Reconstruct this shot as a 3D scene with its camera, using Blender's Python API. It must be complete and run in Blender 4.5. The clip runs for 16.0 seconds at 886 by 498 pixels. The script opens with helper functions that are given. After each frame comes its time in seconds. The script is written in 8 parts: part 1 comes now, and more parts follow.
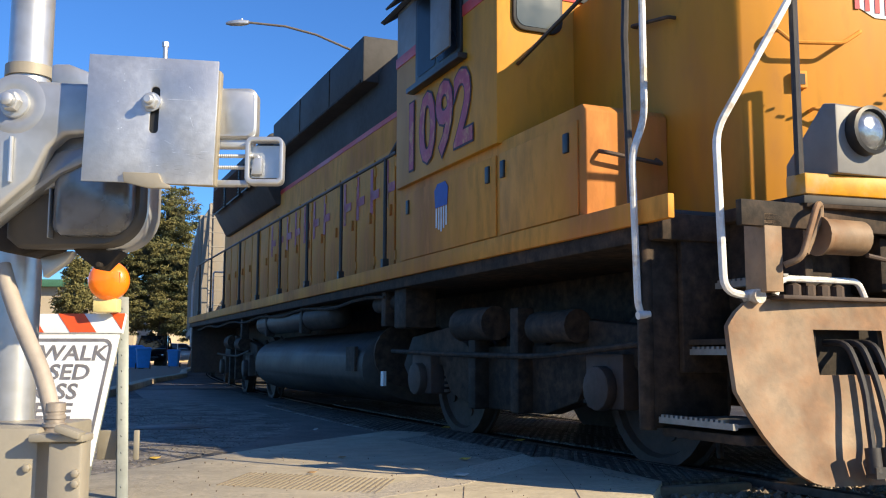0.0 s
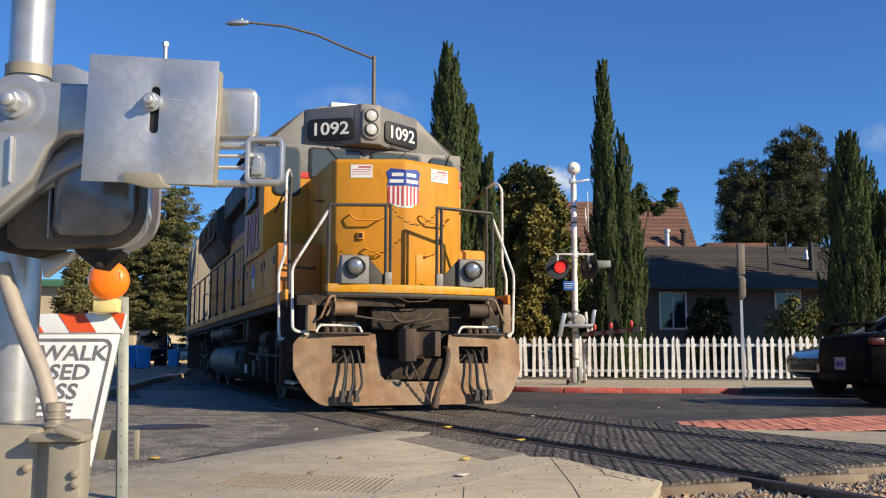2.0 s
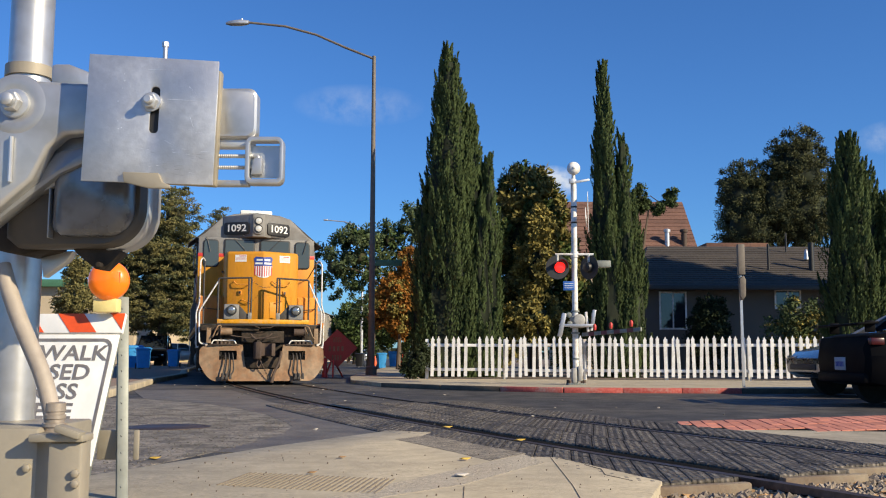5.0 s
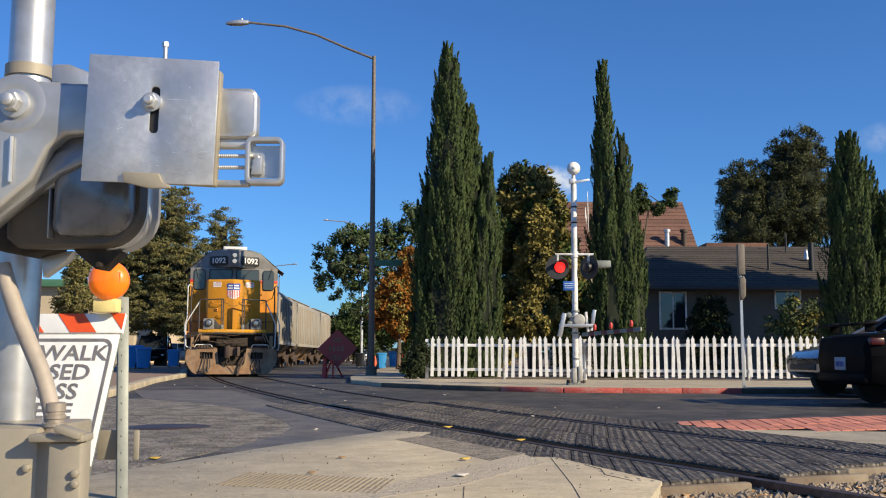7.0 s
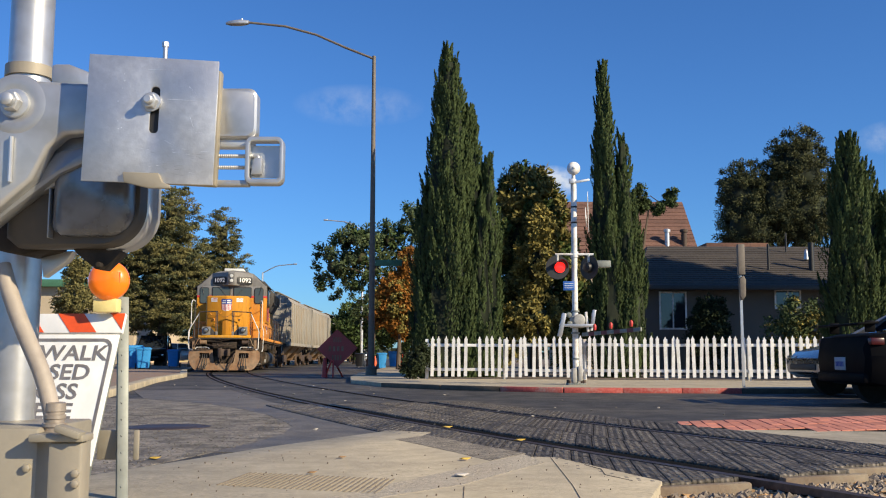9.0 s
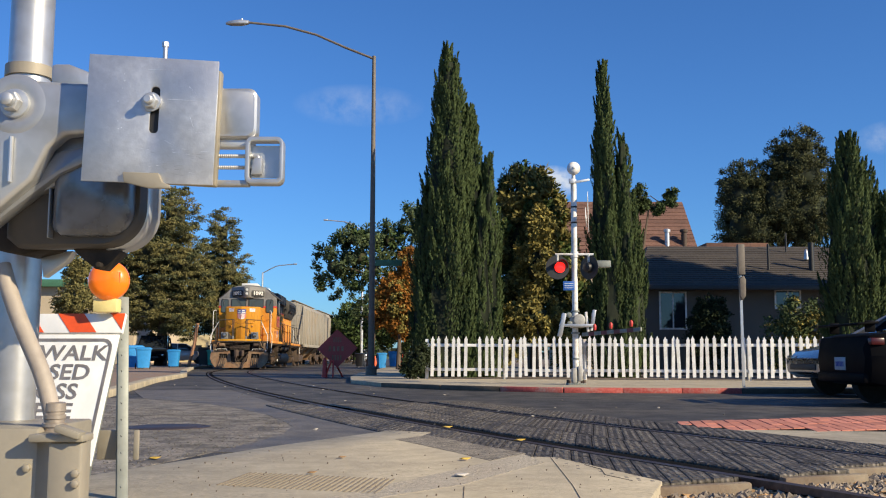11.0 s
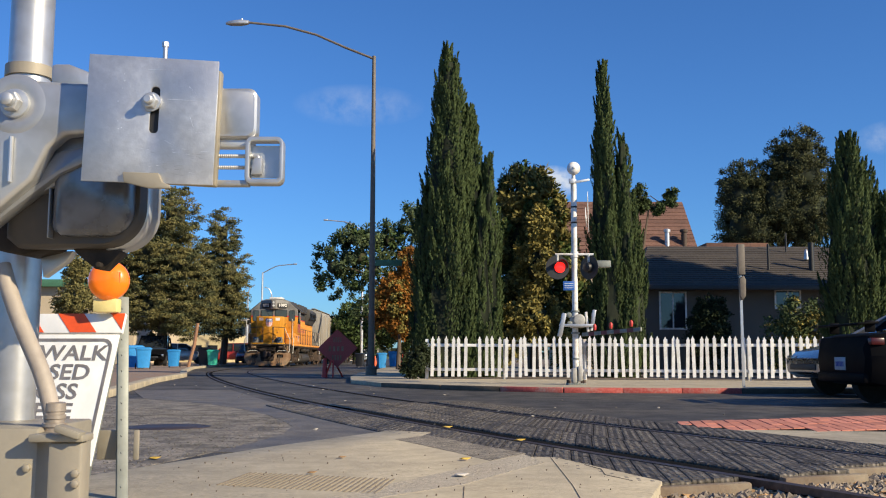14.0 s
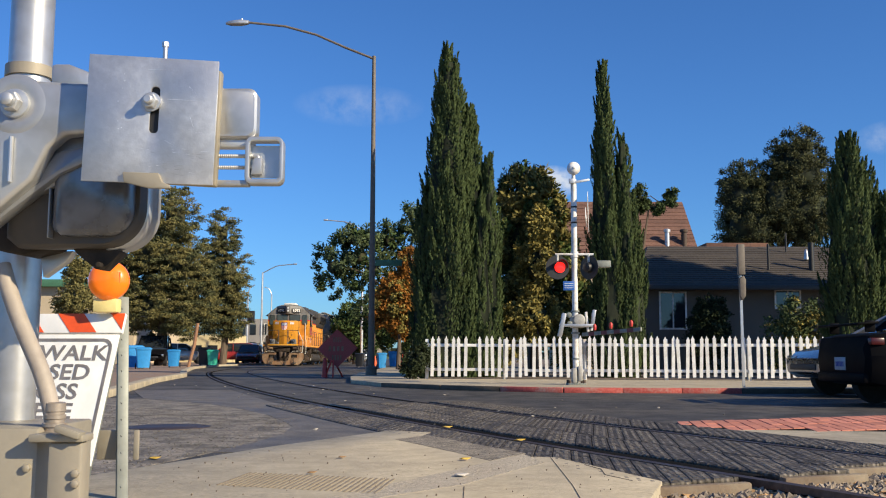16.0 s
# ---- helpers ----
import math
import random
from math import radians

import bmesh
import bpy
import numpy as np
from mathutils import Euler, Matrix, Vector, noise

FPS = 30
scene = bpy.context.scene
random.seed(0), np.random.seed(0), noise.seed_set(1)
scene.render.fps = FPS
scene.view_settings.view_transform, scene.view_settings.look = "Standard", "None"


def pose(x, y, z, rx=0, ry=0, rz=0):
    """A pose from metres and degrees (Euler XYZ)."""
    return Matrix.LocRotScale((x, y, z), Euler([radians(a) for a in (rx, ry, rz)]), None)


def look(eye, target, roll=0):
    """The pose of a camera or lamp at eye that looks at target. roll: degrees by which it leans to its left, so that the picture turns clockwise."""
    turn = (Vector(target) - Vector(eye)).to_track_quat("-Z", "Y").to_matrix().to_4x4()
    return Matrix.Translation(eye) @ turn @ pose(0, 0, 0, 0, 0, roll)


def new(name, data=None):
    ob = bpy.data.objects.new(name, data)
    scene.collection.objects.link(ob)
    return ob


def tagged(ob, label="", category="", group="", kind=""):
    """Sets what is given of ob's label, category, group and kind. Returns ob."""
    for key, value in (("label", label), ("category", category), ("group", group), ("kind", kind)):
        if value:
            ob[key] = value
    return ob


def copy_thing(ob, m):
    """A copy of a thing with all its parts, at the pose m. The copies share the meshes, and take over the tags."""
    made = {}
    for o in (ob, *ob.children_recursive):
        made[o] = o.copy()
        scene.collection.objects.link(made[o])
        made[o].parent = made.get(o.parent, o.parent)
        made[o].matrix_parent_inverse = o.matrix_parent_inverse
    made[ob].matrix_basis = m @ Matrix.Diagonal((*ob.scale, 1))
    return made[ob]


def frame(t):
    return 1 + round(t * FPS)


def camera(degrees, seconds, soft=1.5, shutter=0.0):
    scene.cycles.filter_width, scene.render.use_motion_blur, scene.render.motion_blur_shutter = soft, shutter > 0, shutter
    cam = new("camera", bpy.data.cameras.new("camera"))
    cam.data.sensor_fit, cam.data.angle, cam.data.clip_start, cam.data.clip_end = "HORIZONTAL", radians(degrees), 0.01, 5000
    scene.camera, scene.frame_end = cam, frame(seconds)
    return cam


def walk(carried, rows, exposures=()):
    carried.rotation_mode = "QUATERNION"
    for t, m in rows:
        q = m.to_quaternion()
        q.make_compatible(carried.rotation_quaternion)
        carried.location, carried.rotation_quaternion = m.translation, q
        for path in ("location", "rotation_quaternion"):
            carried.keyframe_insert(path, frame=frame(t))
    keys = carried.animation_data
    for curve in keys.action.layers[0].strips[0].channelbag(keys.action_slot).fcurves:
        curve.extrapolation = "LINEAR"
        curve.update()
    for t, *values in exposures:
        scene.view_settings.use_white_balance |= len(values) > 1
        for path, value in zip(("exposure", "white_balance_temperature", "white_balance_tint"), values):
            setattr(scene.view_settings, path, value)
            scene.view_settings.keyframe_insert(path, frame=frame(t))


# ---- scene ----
# A fixed camera, low beside a street crossing of a railway.
CAM_H = 0.667
cam = camera(50.04, 16.0, soft=1.1)
CAM_POSE = look((0, 0, CAM_H), (0, 100, CAM_H + 100 * math.tan(radians(6.486))), 0.16)
walk(cam, [(0.0, CAM_POSE), (16.0, CAM_POSE)], exposures=[(0.0, 0.82), (0.6, 0.62), (1.2, 0.46), (2.0, 0.42), (5.0, 0.45), (16.0, 0.45)])

# Low afternoon sun from behind the right shoulder, clear sky.
SUN_AZ, SUN_EL = 57.0, 27.0
sun_dir = Vector((math.sin(radians(SUN_AZ)) * math.cos(radians(SUN_EL)),
                  -math.cos(radians(SUN_AZ)) * math.cos(radians(SUN_EL)), math.sin(radians(SUN_EL))))
sun = new("sun", bpy.data.lights.new("sun", "SUN"))
sun.data.energy, sun.data.angle, sun.data.color = 4.8, radians(0.53), (1.0, 0.845, 0.59)
sun.matrix_world = look(sun_dir * 50, (0, 0, 0))
world = bpy.data.worlds.new("world")
scene.world = world
world.use_nodes = True
wn = world.node_tree.nodes
sky = wn.new("ShaderNodeTexSky")
sky.sky_type, sky.sun_disc = "NISHITA", False
sky.sun_elevation, sky.sun_rotation = radians(SUN_EL), radians(180.0 - SUN_AZ)
sky.air_density, sky.dust_density, sky.ozone_density = 1.0, 0.3, 2.5
wn["Background"].inputs["Strength"].default_value = 0.075
deep = wn.new("ShaderNodeMix")
deep.data_type, deep.blend_type = "RGBA", "MULTIPLY"
deep.inputs[0].default_value, deep.inputs[7].default_value = 1.0, (0.45, 0.85, 1.39, 1)
world.node_tree.links.new(sky.outputs[0], deep.inputs[6])


def wisp(colour, az, el, wide, high, amount, seed):
    """A thin cloud in the sky: az degrees to the right of straight ahead, el above the horizon."""
    ln = world.node_tree.links
    a, e = radians(az), radians(el)
    to = Vector((math.sin(a) * math.cos(e), math.cos(a) * math.cos(e), math.sin(e)))
    right = Vector((math.cos(a), -math.sin(a), 0))
    coord = wn.new("ShaderNodeTexCoord")

    def node(kind, op, x, y=None):
        q = wn.new(kind)
        q.operation = op
        for i, v in enumerate((x, y)):
            if v is None:
                continue
            if isinstance(v, bpy.types.NodeSocket):
                ln.new(v, q.inputs[i])
            else:
                q.inputs[i].default_value = v
        return q.outputs["Value"]

    def along(axis, size):
        d = node("ShaderNodeVectorMath", "DOT_PRODUCT", coord.outputs["Generated"], axis)
        return node("ShaderNodeMath", "POWER", node("ShaderNodeMath", "ABSOLUTE", node("ShaderNodeMath", "DIVIDE", d, math.sin(radians(size)))), 2.0)

    ahead = node("ShaderNodeVectorMath", "DOT_PRODUCT", coord.outputs["Generated"], to)
    far = node("ShaderNodeMath", "ADD", along(right, wide), along(to.cross(right), high))
    puff = wn.new("ShaderNodeTexNoise")
    puff.inputs["Scale"].default_value, puff.inputs["Detail"].default_value, puff.inputs["Roughness"].default_value = 26.0 + seed, 7, 0.62
    ln.new(coord.outputs["Generated"], puff.inputs["Vector"])
    near = node("ShaderNodeMath", "MAXIMUM", node("ShaderNodeMath", "SUBTRACT", 1.0, far), 0.0)
    near = node("ShaderNodeMath", "MULTIPLY", near, node("ShaderNodeMath", "GREATER_THAN", ahead, 0.0))
    thick = node("ShaderNodeMath", "MAXIMUM", node("ShaderNodeMath", "SUBTRACT", puff.outputs["Fac"], 0.36), 0.0)
    fac = node("ShaderNodeMath", "MINIMUM", node("ShaderNodeMath", "MULTIPLY", node("ShaderNodeMath", "MULTIPLY", thick, near), amount), 0.85)
    mix = wn.new("ShaderNodeMix")
    mix.data_type = "RGBA"
    mix.inputs[7].default_value = (7.2, 7.6, 8.2, 1)
    ln.new(fac, mix.inputs[0])
    ln.new(colour, mix.inputs[6])
    return mix.outputs[2]


sky_colour = deep.outputs[2]
for n_, cloud in enumerate(((-5.2, 15.0, 4.0, 1.3, 0.9), (6.7, 10.4, 1.4, 1.1, 6.0), (25.8, 12.0, 2.0, 1.0, 1.3))):
    sky_colour = wisp(sky_colour, *cloud, n_ * 3.0)
world.node_tree.links.new(sky_colour, wn["Background"].inputs["Color"])
# ---- mesh tools ----
def box(bm, x0, x1, y0, y1, z0, z1):
    v = [bm.verts.new(p) for p in ((x0, y0, z0), (x1, y0, z0), (x1, y1, z0), (x0, y1, z0),
                                   (x0, y0, z1), (x1, y0, z1), (x1, y1, z1), (x0, y1, z1))]
    for f in ((3, 2, 1, 0), (4, 5, 6, 7), (0, 1, 5, 4), (1, 2, 6, 5), (2, 3, 7, 6), (3, 0, 4, 7)):
        bm.faces.new([v[i] for i in f])


def obox(bm, m, sx, sy, sz):
    """A box of that size about the origin of the matrix m."""
    c = [m @ Vector((x * sx / 2, y * sy / 2, z * sz / 2)) for z in (-1, 1) for x, y in ((-1, -1), (1, -1), (1, 1), (-1, 1))]
    v = [bm.verts.new(p) for p in c]
    for f in ((3, 2, 1, 0), (4, 5, 6, 7), (0, 1, 5, 4), (1, 2, 6, 5), (2, 3, 7, 6), (3, 0, 4, 7)):
        bm.faces.new([v[i] for i in f])


def rings(bm, loops, cap=True, closed=True):
    """Skin a row of equally long point loops."""
    vs = [[bm.verts.new(p) for p in lp] for lp in loops]
    n = len(vs[0])
    for a, b in zip(vs, vs[1:]):
        for i in range(n if closed else n - 1):
            j = (i + 1) % n
            bm.faces.new((a[i], a[j], b[j], b[i]))
    if cap:
        bm.faces.new(vs[0][::-1])
        bm.faces.new(vs[-1])


def frame_of(d):
    d = Vector(d).normalized()
    u = d.cross((0, 0, 1)) if abs(d.z) < 0.9 else d.cross((1, 0, 0))
    u.normalize()
    return d, u, d.cross(u)


def cyl(bm, p0, p1, r0, r1=None, n=14, cap=True):
    p0, p1 = Vector(p0), Vector(p1)
    r1 = r0 if r1 is None else r1
    _, u, w = frame_of(p1 - p0)
    ang = [2 * math.pi * i / n for i in range(n)]
    rings(bm, [[p + (u * math.cos(a) + w * math.sin(a)) * r for a in ang] for p, r in ((p0, r0), (p1, r1))], cap)


def turned(bm, p0, d, prof, n=20):
    """A turned solid about the axis d from p0: prof holds (way along, radius)."""
    d, u, w = frame_of(d)
    p0 = Vector(p0)
    ang = [2 * math.pi * i / n for i in range(n)]
    rings(bm, [[p0 + d * t + (u * math.cos(a) + w * math.sin(a)) * max(r, 1e-4) for a in ang] for t, r in prof])


def pipe(bm, pts, r, n=8, bend=0.0):
    """A round bar along pts, its corners rounded by the radius bend."""
    pts = [Vector(p) for p in pts]
    if bend > 0:
        out = [pts[0]]
        for a, b, c in zip(pts, pts[1:], pts[2:]):
            k = min(bend, (a - b).length * 0.45, (c - b).length * 0.45)
            p, q = b + (a - b).normalized() * k, b + (c - b).normalized() * k
            for i in range(5):
                t = i / 4
                out.append(p * (1 - t) ** 2 + b * 2 * t * (1 - t) + q * t ** 2)
        pts = out + [pts[-1]]
    loops, u = [], None
    for i, p in enumerate(pts):
        d = (pts[min(i + 1, len(pts) - 1)] - pts[max(i - 1, 0)]).normalized()
        if u is None:
            _, u, w = frame_of(d)
        else:
            u = (u - d * u.dot(d)).normalized()
            w = d.cross(u)
        loops.append([p + (u * math.cos(2 * math.pi * k / n) + w * math.sin(2 * math.pi * k / n)) * r for k in range(n)])
    rings(bm, loops)


def prism(bm, outline, place, a, b):
    """A flat outline pushed from a to b: place(u, v, w) gives the point."""
    rings(bm, [[Vector(place(u, v, w)) for u, v in outline] for w in (a, b)])


def rrect(u0, u1, v0, v1, r, n=4):
    out = []
    for cu, cv, s in ((u1 - r, v1 - r, 0), (u0 + r, v1 - r, 90), (u0 + r, v0 + r, 180), (u1 - r, v0 + r, 270)):
        for i in range(n + 1):
            a = radians(s + 90 * i / n)
            out.append((cu + r * math.cos(a), cv + r * math.sin(a)))
    return out


def XZ(u, v, w):
    return (u, w, v)


def YZ(u, v, w):
    return (w, u, v)


def XY(u, v, w):
    return (u, v, w)


def mesh_of(bm, name, bevel=0.0, seg=2, smooth=40):
    bmesh.ops.recalc_face_normals(bm, faces=bm.faces)
    if bevel:
        sharp = [e for e in bm.edges if len(e.link_faces) == 2 and e.calc_face_angle(0) > radians(35)]
        bmesh.ops.bevel(bm, geom=sharp, offset=bevel, segments=seg, profile=0.5, affect="EDGES", clamp_overlap=True)
    me = bpy.data.meshes.new(name)
    bm.to_mesh(me)
    bm.free()
    if smooth:
        me.polygons.foreach_set("use_smooth", [True] * len(me.polygons))
        me.set_sharp_from_angle(angle=radians(smooth))
    return me


def part(name, bm, material, parent=None, label="", bevel=0.0, seg=2, smooth=40, at=None):
    ob = new(name, mesh_of(bm, name, bevel, seg, smooth))
    ob.data.materials.append(material)
    if parent is not None:
        ob.parent = parent
    if at is not None:
        ob.matrix_basis = at
    return tagged(ob, label)


def shared(name, me, parent, m):
    ob = new(name, me)
    ob.parent = parent
    ob.matrix_basis = m
    return ob


def empty(name, m=None, **tags):
    ob = new(name)
    ob.empty_display_size = 0.2
    if m is not None:
        ob.matrix_basis = m
    return tagged(ob, **tags)


def quads(name, verts, material, parent=None, label="", faces=None, smooth=False):
    me = bpy.data.meshes.new(name)
    if faces is None:
        n = len(verts) // 4
        faces = np.arange(n * 4).reshape(n, 4)
    me.from_pydata([tuple(v) for v in verts], [], [tuple(f) for f in faces])
    me.materials.append(material)
    ob = new(name, me)
    if parent is not None:
        ob.parent = parent
    return tagged(ob, label)


def split_letters(ob):
    """Parts the mesh of a word into its letters, each an object of its own."""
    bm = bmesh.new()
    bm.from_mesh(ob.data)
    bmesh.ops.remove_doubles(bm, verts=bm.verts, dist=1e-5)
    seen = set()
    for v in bm.verts:
        if v in seen:
            continue
        group, todo = {v}, [v]
        while todo:
            for e in todo.pop().link_edges:
                for w in e.verts:
                    if w not in group:
                        group.add(w)
                        todo.append(w)
        seen |= group
        index, co, fs = {}, [], []
        for w in group:
            index[w] = len(co)
            co.append(w.co.copy())
        for f in {f for w in group for f in w.link_faces}:
            fs.append([index[w] for w in f.verts])
        me = bpy.data.meshes.new("letter")
        me.from_pydata(co, [], fs)
        me.materials.append(ob.data.materials[0])
        one = new("letter", me)
        one.parent, one.matrix_basis = ob.parent, ob.matrix_basis.copy()
    bm.free()
    bpy.data.objects.remove(ob)


def lettering(name, text, size, material, parent, m, depth=0.003, label="", align="CENTER", offset=0.0):
    cu = bpy.data.curves.new(name, "FONT")
    cu.body, cu.size, cu.align_x, cu.align_y, cu.extrude, cu.offset = text, size, align, "CENTER", depth, offset
    cu.resolution_u = 3
    tmp = bpy.data.objects.new(name, cu)
    me = bpy.data.meshes.new_from_object(tmp)
    bpy.data.objects.remove(tmp)
    me.name = name
    me.materials.clear()
    me.materials.append(material)
    ob = new(name, me)
    ob.parent = parent
    ob.matrix_basis = m
    return tagged(ob, label)


# ---- materials ----
def material(name, col, rough=0.6, metal=0.0, var=0.15, grain=18.0, patch=1.3, bump=0.15, stain=None, amount=0.35,
             island=0.0, piece=0.0, coat=0.0, emit=0.0, glass=0.0, stretch=(1, 1, 1), bump_dist=0.01, spec=0.5, cells=0.0, mid=0.0, mid_scale=3.0):
    """A surface with grain and larger patches; stain: a second colour that lies in patches over the first."""
    m = bpy.data.materials.new(name)
    m.use_nodes = True
    nt = m.node_tree
    nd, ln = nt.nodes, nt.links
    bsdf = nd["Principled BSDF"]
    tc, mp = nd.new("ShaderNodeTexCoord"), nd.new("ShaderNodeMapping")
    mp.inputs["Scale"].default_value = stretch
    ln.new(tc.outputs["Object"], mp.inputs["Vector"])

    def tex(scale, detail):
        t = nd.new("ShaderNodeTexNoise")
        t.inputs["Scale"].default_value, t.inputs["Detail"].default_value, t.inputs["Roughness"].default_value = scale, detail, 0.6
        ln.new(mp.outputs[0], t.inputs["Vector"])
        return t

    def rng(sock, lo, hi, a, b):
        r = nd.new("ShaderNodeMapRange")
        r.inputs[1].default_value, r.inputs[2].default_value, r.inputs[3].default_value, r.inputs[4].default_value = lo, hi, a, b
        ln.new(sock, r.inputs[0])
        return r.outputs[0]

    fine, coarse = tex(grain, 5), tex(patch, 4)
    cur = nd.new("ShaderNodeRGB")
    cur.outputs[0].default_value = (*col, 1)
    cur = cur.outputs[0]
    if stain:
        mix = nd.new("ShaderNodeMix")
        mix.data_type = "RGBA"
        mix.inputs[7].default_value = (*stain, 1)
        ln.new(cur, mix.inputs[6])
        both = nd.new("ShaderNodeMath")
        both.operation = "MULTIPLY_ADD"
        both.inputs[1].default_value = 0.45
        ln.new(fine.outputs["Fac"], both.inputs[0])
        ln.new(coarse.outputs["Fac"], both.inputs[2])
        ln.new(rng(both.outputs[0], 0.82 - amount * 0.45, 1.02 - amount * 0.45, 0, 0.85), mix.inputs[0])
        cur = mix.outputs[2]

    def scaled(sock, fac):
        h = nd.new("ShaderNodeHueSaturation")
        ln.new(sock, h.inputs["Color"])
        ln.new(fac, h.inputs["Value"])
        return h.outputs[0]

    cur = scaled(cur, rng(fine.outputs["Fac"], 0.34, 0.66, 1 - var, 1 + var))
    cur = scaled(cur, rng(coarse.outputs["Fac"], 0.3, 0.7, 1 - var * 0.7, 1 + var * 0.7))
    if mid:
        cur = scaled(cur, rng(tex(mid_scale, 6).outputs["Fac"], 0.41, 0.59, 1 - mid, 1 + mid))
    if island:
        g = nd.new("ShaderNodeNewGeometry")
        cur = scaled(cur, rng(g.outputs["Random Per Island"], 0, 1, 1 - island, 1 + island))
    if piece:
        o = nd.new("ShaderNodeObjectInfo")
        cur = scaled(cur, rng(o.outputs["Random"], 0, 1, 1 - piece, 1 + piece))
    ln.new(cur, bsdf.inputs["Base Color"])
    ln.new(rng(coarse.outputs["Fac"], 0.3, 0.7, max(rough - 0.08, 0.02), min(rough + 0.08, 1)), bsdf.inputs["Roughness"])
    bsdf.inputs["Metallic"].default_value = metal
    bsdf.inputs["Specular IOR Level"].default_value = spec
    bsdf.inputs["Coat Weight"].default_value = coat
    if glass:
        bsdf.inputs["Transmission Weight"].default_value = glass
    if emit:
        ln.new(cur, bsdf.inputs["Emission Color"])
        bsdf.inputs["Emission Strength"].default_value = emit
    if bump:
        b = nd.new("ShaderNodeBump")
        b.inputs["Strength"].default_value, b.inputs["Distance"].default_value = bump, bump_dist
        height = fine.outputs["Fac"]
        if cells:
            vo = nd.new("ShaderNodeTexVoronoi")
            vo.inputs["Scale"].default_value, vo.inputs["Randomness"].default_value = cells, 0.25
            ln.new(mp.outputs[0], vo.inputs["Vector"])
            height = rng(vo.outputs["Distance"], 0.1, 0.55, 1, 0)
            worn = scaled(cur, rng(vo.outputs["Distance"], 0.12, 0.55, 1.45, 0.6))
            ln.new(worn, bsdf.inputs["Base Color"])
        ln.new(height, b.inputs["Height"])
        ln.new(b.outputs[0], bsdf.inputs["Normal"])
    return m


asphalt = material("asphalt", (0.128, 0.113, 0.090), 0.66, spec=0.28, grain=20, patch=0.4, var=0.5, bump=0.9, stain=(0.036, 0.036, 0.038), amount=0.5, mid=0.32, mid_scale=2.6)
asphalt_old = material("old_asphalt", (0.245, 0.215, 0.175), 0.75, spec=0.35, grain=26, patch=0.8, var=0.55, bump=1.0, stain=(0.10, 0.09, 0.075), amount=0.35, mid=0.35, mid_scale=4.0, bump_dist=0.02)
asphalt_new = material("smooth_asphalt", (0.135, 0.118, 0.095), 0.6, grain=50, patch=0.6, var=0.3, bump=0.4, mid=0.2)
apron_mat = material("rough_apron", (0.50, 0.43, 0.32), 0.95, grain=60, patch=2.5, var=0.3, bump=0.9, stain=(0.36, 0.30, 0.22), amount=0.35)
aggregate = material("exposed_aggregate", (0.30, 0.255, 0.19), 0.9, grain=55, patch=2.0, var=0.75, bump=1.0, stain=(0.13, 0.11, 0.085), amount=0.35, mid=0.2, mid_scale=9.0)
concrete = material("concrete", (0.50, 0.425, 0.298), 0.9, grain=34, patch=1.6, var=0.17, bump=0.55, stain=(0.33, 0.28, 0.20), amount=0.42, mid=0.07, mid_scale=7.0)
concrete_edge = material("worn_concrete", (0.27, 0.22, 0.155), 0.9, grain=30, patch=2.0, var=0.2, bump=0.6, stain=(0.14, 0.10, 0.07), amount=0.45)
kerb_dark = material("grimy_kerb", (0.15, 0.12, 0.085), 0.9, grain=30, patch=2.0, var=0.25, bump=0.5, stain=(0.07, 0.055, 0.04), amount=0.45)
gravel_mat = material("gravel", (0.25, 0.20, 0.15), 0.95, grain=20, patch=1.0, var=0.35, bump=1.0, stain=(0.10, 0.07, 0.05), amount=0.5)
stone_mat = material("ballast_stone", (0.24, 0.195, 0.15), 0.9, grain=30, var=0.2, island=0.5)
dry_leaf = material("dry_leaf", (0.42, 0.25, 0.11), 0.8, grain=30, var=0.3, island=0.55)
yellow_leaf = material("yellow_leaf", (0.55, 0.36, 0.06), 0.7, grain=30, var=0.3)
wet = material("wet_asphalt", (0.03, 0.03, 0.03), 0.2, grain=9, patch=1.5, var=0.2, bump=0.6, bump_dist=0.02)
# Near-black for the flangeway's inner shade and the dark paver joints.
groove_dark = material("groove_black", (0.012, 0.011, 0.010), 0.95, grain=12, var=0.4, spec=0.05)
rubber = material("rubber_panel", (0.115, 0.099, 0.078), 0.6, spec=0.22, grain=24, patch=1.2, var=0.3, bump=0.9, stain=(0.12, 0.105, 0.09), amount=0.42, piece=0.26, cells=24, bump_dist=0.016, mid=0.25, mid_scale=5.0)
stud_mat = material("worn_rubber_stud", (0.175, 0.152, 0.120), 0.45, spec=0.3, grain=20, patch=0.9, var=0.3, bump=0.2, stain=(0.09, 0.08, 0.07), amount=0.45, island=0.45)
rail_steel = material("rail_steel", (0.10, 0.07, 0.055), 0.5, metal=0.7, grain=20, var=0.3)
brick_red = material("red_paver", (0.52, 0.20, 0.135), 0.85, grain=30, patch=2, var=0.15, bump=0.4, piece=0.15)
red_kerb = material("red_kerb_paint", (0.46, 0.085, 0.07), 0.75, grain=25, patch=1.5, var=0.2, bump=0.3, stain=(0.28, 0.2, 0.17), amount=0.25)
white_paint = material("white_paint", (0.78, 0.77, 0.74), 0.55, grain=14, patch=1.5, var=0.06, bump=0.1, stain=(0.34, 0.29, 0.23), amount=0.27, piece=0.10)
galv = material("galvanised_steel", (0.55, 0.56, 0.57), 0.45, metal=0.75, grain=9, patch=1.6, var=0.10, bump=0.08)
